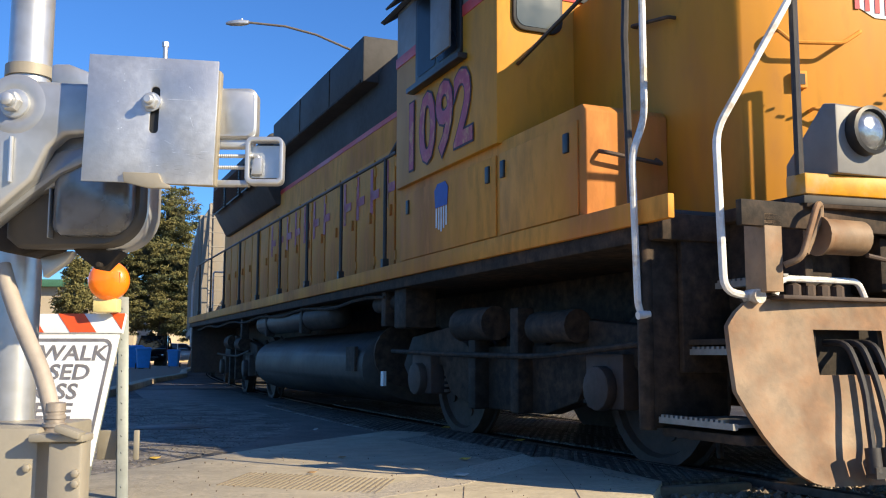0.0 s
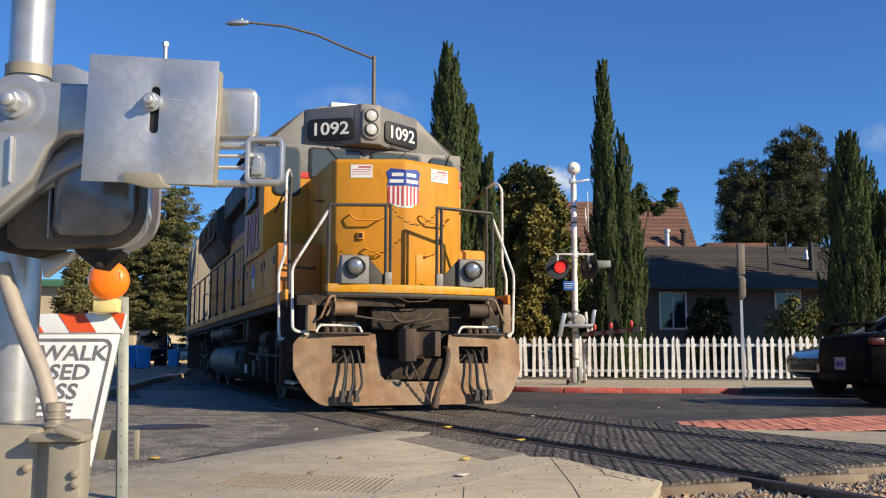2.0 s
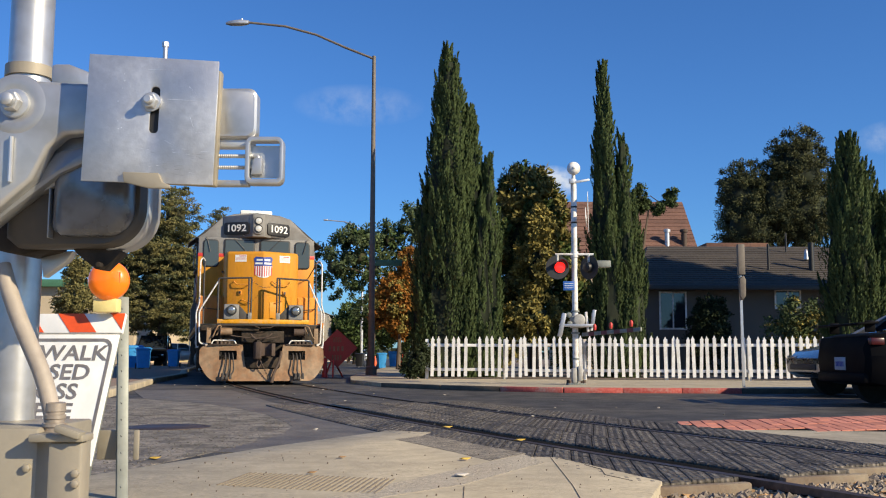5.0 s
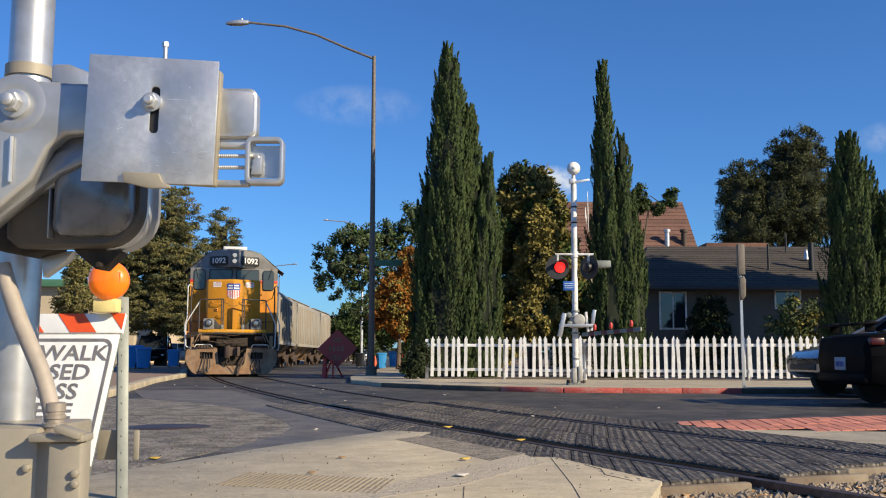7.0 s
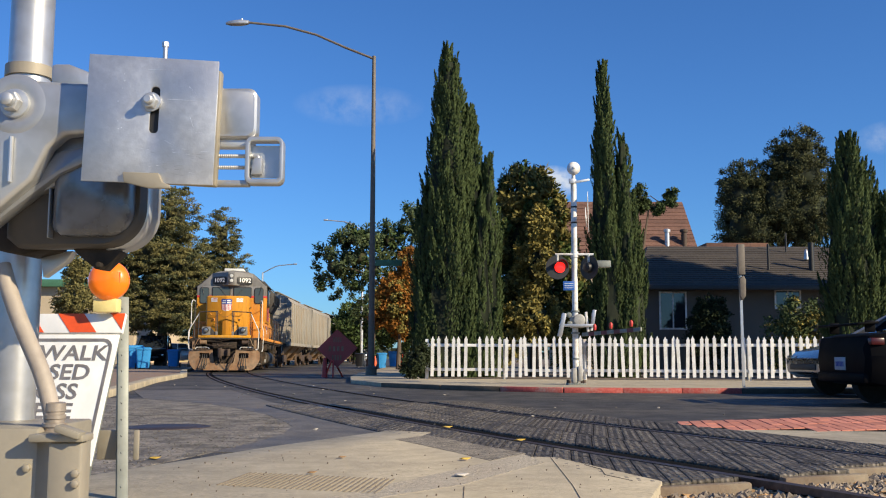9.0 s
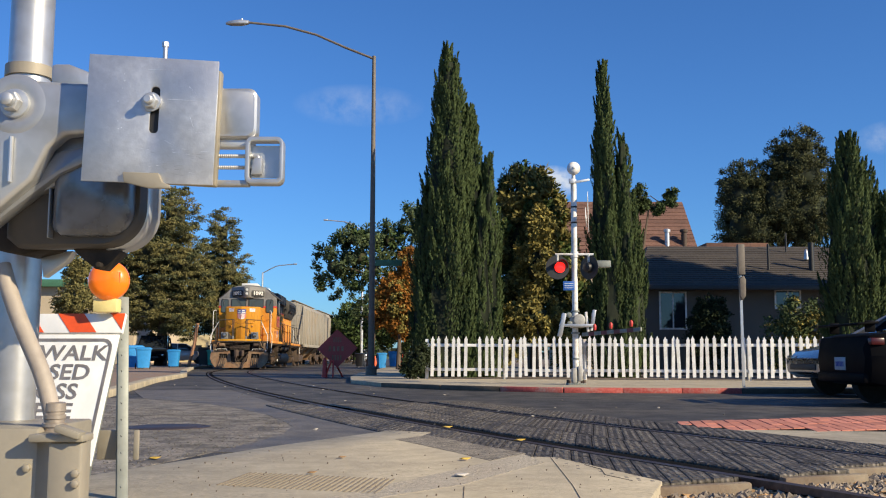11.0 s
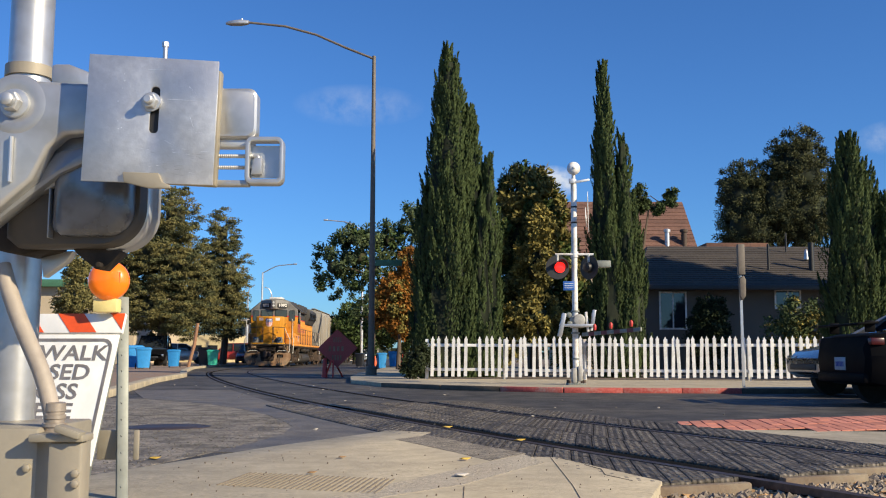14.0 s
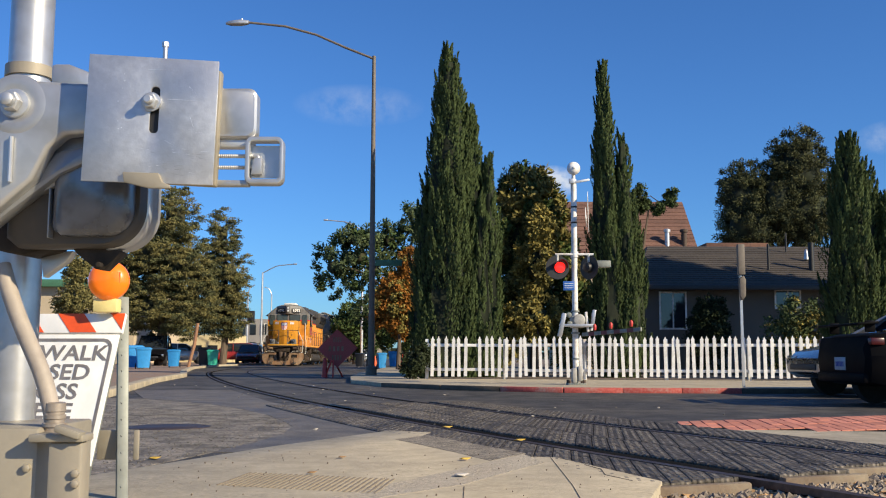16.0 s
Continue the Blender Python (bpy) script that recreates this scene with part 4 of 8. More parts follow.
        # number on the cab side, and the small shield
        rot = Matrix(((-s, 0, 0, 0), (0, 0, s, s * 1.5075), (0, 1, 0, 0), (0, 0, 0, 1))) if s > 0 else Matrix(((1, 0, 0, 0), (0, 0, -1, -1.5075), (0, 1, 0, 0), (0, 0, 0, 1)))
        squeeze = Matrix.Diagonal((0.90, 1, 1, 1))
        number = lettering("cab_number", "1092", 0.80, number_edge, loco, Matrix.Translation((-3.50, 0, 2.535)) @ rot @ squeeze, 0.001, "dark edge of the cab number", offset=0.034)
        lettering("number_fill", "1092", 0.80, number_pink, number, Matrix.Translation((0, 0, 0.003)), 0.001, "faded red cab number", offset=0.016)
        bm = bmesh.new()
        yv = s * 1.478
        rings(bm, [[Vector((-3.45 + a, y, b)) for a, b in [(-0.12, 1.88), (0.12, 1.88), (0.14, 2.02), (0.08, 2.07), (-0.08, 2.07), (-0.14, 2.02)]] for y in (yv, yv + s * 0.003)])
        part("side_shield", bm, shield_blue, loco, "small blue shield head", smooth=0)
        bm = bmesh.new()
        for k in range(5):
            box(bm, -3.56 + k * 0.05, -3.535 + k * 0.05, min(yv, yv + s * 0.003), max(yv, yv + s * 0.003), 1.68 + 0.02 * abs(k - 2), 1.875)
        part("side_stripe", bm, decal_white, loco, "white stripes", smooth=0)
    # roof gear
    bm = bmesh.new()
    box(bm, -4.1, -3.0, -0.42, 0.42, 4.46, 4.62)
    part("air_conditioner", bm, decal_white, loco, "pale roof air conditioner", 0.03)
    bm = bmesh.new()
    cyl(bm, (-5.6, 0.6, 4.15), (-5.6, 0.6, 4.36), 0.03)
    for a in (-0.09, 0, 0.09):
        turned(bm, (-5.6, 0.6 + a, 4.36), (1, 0, 0.05), [(0, 0.02), (0.18, 0.025), (0.30, 0.07), (0.31, 0.06)], 10)
    part("horn", bm, roof_grey, loco, "cluster of air horns")


def build_hood():
    # long hood, narrower than the frame, with a row of doors a side
    bm = bmesh.new()
    rings(bm, [[Vector((x, y, z)) for y, z in [(-0.93, 1.475), (0.93, 1.475), (0.93, 3.30), (-0.93, 3.30)]] for x in (-16.4, -4.45)])
    part("hood_lower", bm, side_yellow, loco, "stained yellow engine hood, colour lifted for its shaded side", 0.01)
    bm = bmesh.new()
    sec = [(-0.928, 3.302), (0.928, 3.302), (0.928, 3.90), (0.86, 4.03), (0.6, 4.12), (-0.6, 4.12), (-0.86, 4.03), (-0.928, 3.90)]
    rings(bm, [[Vector((x, y, z)) for y, z in sec] for x in (-16.4, -4.45)])
    part("hood_upper", bm, roof_grey, loco, "sooty grey upper hood and roof", 0.01)
    # blowers and radiator section
    bm = bmesh.new()
    box(bm, -11.2, -6.62, -1.12, 1.12, 3.80, 4.34)
    part("dynamic_brake_blister", bm, roof_grey, loco, "dark roof blister", 0.02)
    bm = bmesh.new()
    for s in (-1, 1):
        for x in (-8.0, -9.5):
            box(bm, x - 0.01, x + 0.01, min(s * 1.118, s * 1.128), max(s * 1.118, s * 1.128), 3.82, 4.32)
        box(bm, -11.1, -6.7, min(s * 1.118, s * 1.13), max(s * 1.118, s * 1.13), 3.81, 3.84)
    part("blister_seam", bm, dark_steel, loco, "raised seams of the blister")
    bm = bmesh.new()
    prism(bm, [(-1.0, 3.1), (1.0, 3.1), (1.28, 3.60), (1.28, 4.10), (1.1, 4.26), (-1.1, 4.26), (-1.28, 4.10), (-1.28, 3.60)], YZ, -15.9, -11.4)
    part("radiator_housing", bm, roof_grey, loco, "flared sooty radiator housing", 0.03)
    for x in (-12.2, -13.5, -14.8, -7.6, -9.0):
        bm = bmesh.new()
        z = 4.25 if x < -11 else 4.33
        turned(bm, (x, 0, z), (0, 0, 1), [(0, 0.62), (0.20, 0.62), (0.22, 0.56), (0.16, 0.5), (0.16, 0.0)], 24)
        for k in range(6):
            a = k * math.pi / 6
            cyl(bm, (x - 0.58 * math.cos(a), -0.58 * math.sin(a), z + 0.2), (x + 0.58 * math.cos(a), 0.58 * math.sin(a), z + 0.2), 0.012, n=5)
        part("roof_fan", bm, roof_grey, loco, "round roof fan")
    bm = bmesh.new()
    box(bm, -10.6, -10.1, -0.25, 0.25, 4.30, 4.5)
    part("exhaust_stack", bm, black, loco, "", 0.03)
    door_bm = bmesh.new()
    rings(door_bm, [[Vector((u, w, v)) for u, v in rrect(-0.31, 0.31, -0.66, 0.66, 0.03)] for w in (0.0, 0.022)])
    box(door_bm, -0.24, -0.20, 0.022, 0.05, -0.06, 0.06)
    for z in (-0.5, 0.5):
        box(door_bm, 0.29, 0.33, 0.0, 0.035, z - 0.05, z + 0.05)
    door_me = mesh_of(door_bm, "hood_door", 0.004)
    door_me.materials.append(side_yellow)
    screen_bm = bmesh.new()
    box(screen_bm, -0.6, 0.6, 0.0, 0.02, -0.24, 0.24)
    for k in range(9):
        obox(screen_bm, Matrix.Translation((0, 0.03, -0.2 + 0.05 * k)) @ pose(0, 0, 0, 35, 0, 0), 1.12, 0.05, 0.008)
    screen_me = mesh_of(screen_bm, "louvre", 0.0)
    screen_me.materials.append(black)
    for s in (-1, 1):
        for i in range(17):
            shared("hood_door", door_me, loco, pose(-4.95 - i * 0.68, s * 0.931, 2.26, 0, 0, 0 if s > 0 else 180))
        for x in (-12.2, -13.6, -15.0):
            yy = 1.125 if x > -6 else (0.93 if x > -11 else 1.285)
            shared("louvre", screen_me, loco, pose(x, s * yy, 3.72 if x > -6 or x < -11 else 3.4, 0, 0, 0 if s > 0 else 180))
        bm = bmesh.new()
        box(bm, -16.38, -4.46, min(s * 0.930, s * 0.936), max(s * 0.930, s * 0.936), 3.265, 3.325)
        part("hood_stripe", bm, stripe_red, loco, "faded red dividing stripe")
        bm = bmesh.new()
        pipe(bm, [(-4.52, s * 1.02, 3.62), (-4.55, s * 1.06, 3.2), (-4.62, s * 1.40, 2.68), (-4.75, s * 1.44, 2.55)], 0.022, bend=0.12)
        part("rail_end", bm, rail_dark, loco, "dark pipe rising behind the cab")
        # faded lettering as bars
        for i in range(12):
            bm = bmesh.new()
            x = -5.6 - i * 0.52 - (0.4 if i > 4 else 0)
            box(bm, x - 0.15, x + 0.15, min(s * 0.956, s * 0.960), max(s * 0.956, s * 0.960), 2.46, 2.56)
            box(bm, x - 0.15, x - 0.06, min(s * 0.956, s * 0.960), max(s * 0.956, s * 0.960), 2.30, 2.82)
            part("letter_bar", bm, number_pink, loco, "faded red lettering bar", smooth=0)
        # walkway handrail
        bm = bmesh.new()
        pipe(bm, [(-4.6, s * 1.44, 2.55), (-16.6, s * 1.44, 2.55)], 0.017)
        part("handrail", bm, rail_dark, loco, "long side handrail")
        for i in range(9):
            bm = bmesh.new()
            cyl(bm, (-4.9 - i * 1.42, s * 1.44, 1.40), (-4.9 - i * 1.42, s * 1.44, 2.56), 0.019, n=8)
            box(bm, -4.93 - i * 1.42, -4.87 - i * 1.42, s * 1.44 - 0.03, s * 1.44 + 0.03, 1.40, 1.60)
            part("stanchion", bm, rail_dark, loco)
    # rear end: platform rails
    for s in (-1, 1):
        bm = bmesh.new()
        pipe(bm, [(-16.6, s * 1.44, 2.55), (-17.2, s * 1.44, 2.2), (-17.25, s * 1.44, 0.9)], 0.02, bend=0.1)
        part("rear_handrail", bm, rail_white, loco)
        bm = bmesh.new()
        pipe(bm, [(-17.3, s * 0.3, 1.47), (-17.3, s * 0.3, 2.5), (-17.3, s * 1.0, 2.5), (-17.3, s * 1.0, 1.47)], 0.018, bend=0.05)
        part("end_rail", bm, rail_white, loco)
    bm = bmesh.new()
    box(bm, -17.95, -17.3, -0.17, 0.17, 0.72, 0.98)
    box(bm, -17.42, -17.33, -1.4, 1.4, 0.35, 1.45)
    part("rear_coupler", bm, rusty_iron, loco, "", 0.02)


def build_steps():
    for s in (-1, 1):
        # step well: side sheets and open treads
        bm = bmesh.new()
        cyl(bm, (-0.74, s * 1.46, 0.33), (-0.74, s * 1.46, 1.38), 0.045, n=10)
        box(bm, -0.78, -0.70, min(s * 0.98, s * 1.47), max(s * 0.98, s * 1.47), 0.34, 1.36)
        part("step_post", bm, dark_steel, loco, "dark step post", 0.006)
        bm = bmesh.new()
        box(bm, -0.72, -0.10, min(s * 0.94, s * 0.99), max(s * 0.94, s * 0.99), 0.62, 1.40)
        box(bm, -0.70, -0.08, min(s * 1.0, s * 1.40), max(s * 1.0, s * 1.40), 0.30, 0.345)
        well = part("step_well", bm, dark_steel, loco, "dark step well sheets", 0.006)
        bm = bmesh.new()
        box(bm, -0.66, -0.12, min(s * 1.0, s * 1.27), max(s * 1.0, s * 1.27), 0.76, 0.79)
        box(bm, -0.68, -0.64, min(s * 0.99, s * 1.30), max(s * 0.99, s * 1.30), 0.62, 1.38)
        part("riser", bm, dark_steel, well, "dark riser sheet", 0.004)
        bm = bmesh.new()
        box(bm, -0.58, -0.38, min(s * 0.99, s * 0.994), max(s * 0.99, s * 0.994), 1.22, 1.29)
        part("notice", bm, decal_red, well, "small red notice")
        for z, x, e in ((0.40, -0.66, 1.45), (0.74, -0.62, 1.28), (1.08, -0.58, 1.14)):
            bm = bmesh.new()
            box(bm, x, -0.10, min(s * 0.96, s * (e - 0.03)), max(s * 0.96, s * (e - 0.03)), z - 0.02, z - 0.005)
            box(bm, x, -0.10, min(s * (e - 0.03), s * e), max(s * (e - 0.03), s * e), z - 0.03, z)
            for k in range(13):
                box(bm, x + 0.02 + k * 0.038, x + 0.04 + k * 0.038, min(s * (e - 0.03), s * e), max(s * (e - 0.03), s * e), z, z + 0.012)
            part("step_tread", bm, tread_grey, loco, "pale serrated step tread")
        bm = bmesh.new()
        cyl(bm, (-0.71, s * 1.46, 0.92), (-0.71, s * 1.53, 0.91), 0.021, n=10)
        pipe(bm, [(-0.74, s * 1.47, 0.90), (-0.72, s * 1.52, 0.96), (-0.72, s * 1.54, 1.75), (-0.70, s * 1.47, 1.95), (-0.70, s * 1.47, 2.98), (-0.80, s * 1.42, 3.08), (-1.0, s * 1.36, 3.02)], 0.019, bend=0.08)
        part("grab_rail", bm, rail_white, loco, "white entry grab rail")
        bm = bmesh.new()
        pipe(bm, [(-1.0, s * 1.36, 3.02), (-1.02, s * 1.37, 2.5), (-1.0, s * 1.36, 1.47)], 0.022)
        pipe(bm, [(-2.39, s * 1.34, 2.75), (-1.02, s * 1.36, 3.0)], 0.014)
        part("stanchion", bm, rail_dark, loco)
        bm = bmesh.new()
        e = 1.48 if s < 0 else 1.39
        pipe(bm, [(-0.12, s * 1.30, 0.98), (-0.12, s * (e - 0.02), 1.0), (-0.12, s * e, 1.75), (-0.04, s * 1.06, 2.46)], 0.019, bend=0.08)
        cyl(bm, (-0.15, s * 1.30, 0.98), (-0.06, s * 1.30, 0.98), 0.034, n=10)
        part("grab_rail", bm, rail_white, loco, "white slanted front grab rail")
        # front end rails on the anticlimber
        bm = bmesh.new()
        pipe(bm, [(-0.04, s * 1.06, 1.56), (-0.04, s * 1.06, 2.52), (0.0, s * 0.30, 2.55)], 0.021, bend=0.03)
        for y in (0.30, 0.36):
            cyl(bm, (0.0, s * y, 1.6), (0.0, s * y, 2.56), 0.02, n=8)
        part("end_rail", bm, rail_dark, loco, "dark end railing")
        bm = bmesh.new()
        box(bm, -0.04, 0.04, s * 0.33 - 0.045, s * 0.33 + 0.045, 1.56, 1.72)
        part("rail_bracket", bm, loco_grey, loco, "", 0.01)
        bm = bmesh.new()
        prism(bm, [(s * 0.58, 1.568), (s * 0.58, 1.90), (s * 0.36, 1.66), (s * 0.36, 1.568)], YZ, -0.02, 0.0)
        part("gusset", bm, roof_grey, loco, "dark grey gusset plate", 0.004)
        # ditch light on its bracket
        bm = bmesh.new()
        prism(bm, [(-0.28, 1.565), (0.06, 1.565), (0.06, 1.90), (-0.02, 1.92), (-0.28, 1.66)], XZ, s * 0.75 - 0.17, s * 0.75 + 0.17)
        dl = part("ditch_light", bm, loco_grey, loco, "round ditch light on a grey bracket", 0.01)
        bm = bmesh.new()
        turned(bm, (0.03, s * 0.75, 1.775), (1, 0, 0), [(0, 0.06), (0.02, 0.118), (0.09, 0.118), (0.095, 0.10), (0.07, 0.095)], 24)
        part("rim", bm, black, dl, "black lamp rim")
        bm = bmesh.new()
        turned(bm, (0.095, s * 0.75, 1.775), (1, 0, 0), [(0, 0.10), (0.012, 0.092), (0.028, 0.055), (0.032, 0.0)], 24)
        part("lens", bm, dim_lens, dl, "clear ribbed lens")
        # canister, MU receptacle and coil under the anticlimber
        bm = bmesh.new()
        cyl(bm, (-0.02, s * 0.98, 1.27), (-0.02, s * 0.72, 1.27), 0.085, n=18)
        cyl(bm, (-0.02, s * 0.99, 1.27), (-0.02, s * 0.97, 1.27), 0.095, n=18)
        part("canister", bm, rusty_iron if s > 0 else rust, loco, "rusty cylindrical receptacle")
        bm = bmesh.new()
        box(bm, -0.16, -0.02, s * 1.25 - 0.05, s * 1.25 + 0.05, 1.0, 1.36)
        pipe(bm, [(0.0, s * 1.21, 1.12), (0.06, s * 1.16, 1.15), (0.06, s * 1.06, 1.40), (0.0, s * 0.98, 1.42), (0.0, s * 0.98, 1.36), (0.0, s * 1.08, 1.18)], 0.016, bend=0.04)
        part("uncoupling_rod", bm, rust, loco, "rust-brown cut lever", 0.004)
        bm = bmesh.new()
        for k in range(4):
            turned(bm, (-0.12, s * (0.78 + 0.09 * k), 0.99), (0, 0, 1), [(0, 0.035), (0.05, 0.035), (0.06, 0.02), (0.07, 0.0)], 8)
        part("hose_coupling", bm, rusty_iron, loco)
    bm = bmesh.new()
    for i in range(16):
        t = i / 15
        p = Vector((0.01, -0.30 + 0.6 * t, 2.5 - 0.18 * (1 - (2 * t - 1) ** 2)))
        turned(bm, p, (0.1, 1, 0.3 if i % 2 else -0.3), [(0, 0.004), (0.004, 0.008), (0.034, 0.008), (0.038, 0.004)], 6)
    tagged(part("walkway_chain", bm, rusty_iron, loco, "slack walkway chain"), kind="stuff")
    bm = bmesh.new()
    box(bm, -0.06, -0.02, -1.43, -0.1, 1.30, 1.42)
    part("end_sheet", bm, dark_steel, loco, "", 0.004)


def build_tank():
    bm = bmesh.new()
    curve = [2 * math.pi * k / 40 for k in range(40)]
    belly = [(math.copysign(1.38 * abs(math.cos(a)) ** 0.55, math.cos(a)), 0.60 + math.copysign(0.42 * abs(math.sin(a)) ** 0.8, math.sin(a))) for a in curve]
    rings(bm, [[Vector((x, y * k, 0.60 + (z - 0.60) * k)) for y, z in belly] for x, k in ((-10.95, 0.93), (-10.88, 1.0), (-5.72, 1.0), (-5.65, 0.93))])
    part("fuel_tank", bm, tank_black, loco, "sooty black rounded fuel tank", smooth=50)
    for s in (-1, 1):
        bm = bmesh.new()
        turned(bm, (-6.9, s * 1.24, 1.17), (-1, 0, 0), [(0, 0.0), (0.03, 0.10), (0.10, 0.155), (3.9, 0.155), (3.97, 0.10), (4.0, 0.0)], 18)
        part("air_reservoir", bm, tank_black, loco, "long sooty air reservoir")
        bm = bmesh.new()
        turned(bm, (-5.62, s * 1.0, 0.72), (1, 0, 0), [(0, 0.0), (0.0, 0.30), (0.1, 0.32)], 20)
        box(bm, -6.2, -5.9, s * 1.385 - 0.02, s * 1.385 + 0.02, 0.55, 0.8)
        part("fuel_gauge", bm, dark_steel, loco)
        bm = bmesh.new()
        box(bm, -5.3, -5.22, s * 1.30, s * 1.33, 0.42, 0.56)
        part("tag", bm, decal_white, loco, "small white tag")
        bm = bmesh.new()
        box(bm, -4.75, -4.45, min(s * 1.1, s * 1.4), max(s * 1.1, s * 1.4), 0.95, 1.34)
        cyl(bm, (-4.7, s * 1.28, 1.2), (-5.5, s * 1.28, 1.2), 0.08)
        part("sand_hose_box", bm, dark_steel, loco, "", 0.02)


def build_truck(x, name="truck"):
    t = part(name, truck_bolster(), dark_steel, loco, "sooty cast steel truck", 0.012)
    t.matrix_basis = pose(x, 0, 0)
    for s in (-1, 1):
        bm = bmesh.new()
        o = [(-1.95, 0.62), (-1.75, 0.88), (-1.0, 0.95), (-0.62, 0.78), (0.62, 0.78), (1.0, 0.95), (1.75, 0.88), (1.95, 0.62), (1.72, 0.42), (1.62, 0.62), (1.12, 0.62), (0.95, 0.40), (0.55, 0.30), (-0.55, 0.30), (-0.95, 0.40), (-1.12, 0.62), (-1.62, 0.62), (-1.72, 0.42)]
        prism(bm, o, XZ, s * 0.96, s * 1.12)
        fr = part("side_frame", bm, dark_steel, t, "sooty cast side frame", 0.02)
        for ax in (-1.37, 1.37):
            bm = bmesh.new()
            box(bm, ax - 0.20, ax + 0.20, min(s * 1.0, s * 1.2), max(s * 1.0, s * 1.2), 0.38, 0.72)
            cyl(bm, (ax, s * 1.18, 0.508), (ax, s * 1.27, 0.508), 0.14, n=14)
            part("journal_box", bm, rusty_iron, fr, "brown journal box", 0.02)
            for dx in (-0.32, 0.32):
                bm = bmesh.new()
                for k in range(6):
                    cyl(bm, (ax + dx, s * 1.05, 0.40 + k * 0.045), (ax + dx, s * 1.05, 0.425 + k * 0.045), 0.07, n=10)
                part("coil_spring", bm, dark_steel, fr)
        bm = bmesh.new()
        cyl(bm, (-0.55, s * 1.2, 0.95), (0.0, s * 1.2, 0.95), 0.13)
        cyl(bm, (0.6, s * 1.2, 0.9), (1.1, s * 1.2, 0.9), 0.11)
        pipe(bm, [(-1.9, s * 1.25, 0.75), (-0.8, s * 1.26, 0.72), (0.7, s * 1.26, 0.7), (1.9, s * 1.25, 0.78)], 0.02, bend=0.2)
        pipe(bm, [(1.95, s * 1.0, 0.95), (1.98, s * 0.85, 0.5), (1.9, s * 0.76, 0.12)], 0.022, bend=0.1)
        part("brake_cylinder", bm, dark_steel, fr, "brake cylinder and rigging")
        for px in (0.33, -0.33):
            bm = bmesh.new()
            box(bm, px - 0.06, px + 0.06, min(s * 1.1, s * 1.24), max(s * 1.1, s * 1.24), 0.30, 1.05)
            part("pedestal", bm, dark_steel, fr, "", 0.015)
    wheels = []
    for ax in (-1.37, 1.37):
        w = empty("wheelset")
        w.parent = t
        w.matrix_basis = pose(ax, 0, 0.508)
        for s in (-1, 1):
            bm = bmesh.new()
            turned(bm, (0, s * 0.66, 0), (0, s, 0), [(0, 0.53), (0.03, 0.535), (0.035, 0.508), (0.14, 0.505), (0.14, 0.44), (0.10, 0.42), (0.08, 0.16), (0.15, 0.13), (0.15, 0.0)], 28)
            for k in range(5):
                a = k * 2 * math.pi / 5
                cyl(bm, (0.30 * math.cos(a), s * 0.74, 0.30 * math.sin(a)), (0.30 * math.cos(a), s * 0.765, 0.30 * math.sin(a)), 0.045, n=8)
            part("wheel", bm, rusty_iron, w, "dull steel wheel")
        bm = bmesh.new()
        cyl(bm, (0, -0.95, 0), (0, 0.95, 0), 0.085)
        part("axle", bm, dark_steel, w)
        wheels.append((w, ax))
    return t, wheels


def truck_bolster():
    bm = bmesh.new()
    box(bm, -0.3, 0.3, -0.95, 0.95, 0.55, 0.85)
    box(bm, -1.8, 1.8, -0.45, 0.45, 0.45, 0.7)
    return bm


build_frame()
build_front()
build_plough()
build_coupler()
build_nose()
build_cab()
build_hood()
build_steps()
build_tank()
truck_a, wheels_a = build_truck(-3.1)
truck_b, wheels_b = build_truck(-13.46)
loco_trucks = [truck_a, truck_b]
loco_wheels = wheels_a + wheels_b

# ---- hopper cars behind the locomotive ----
hopper_grey = material("dusty_hopper_grey", (0.32, 0.30, 0.26), 0.7, grain=6, patch=0.7, var=0.12, bump=0.08, stain=(0.28, 0.23, 0.17), amount=0.4, stretch=(1, 1, 0.3))


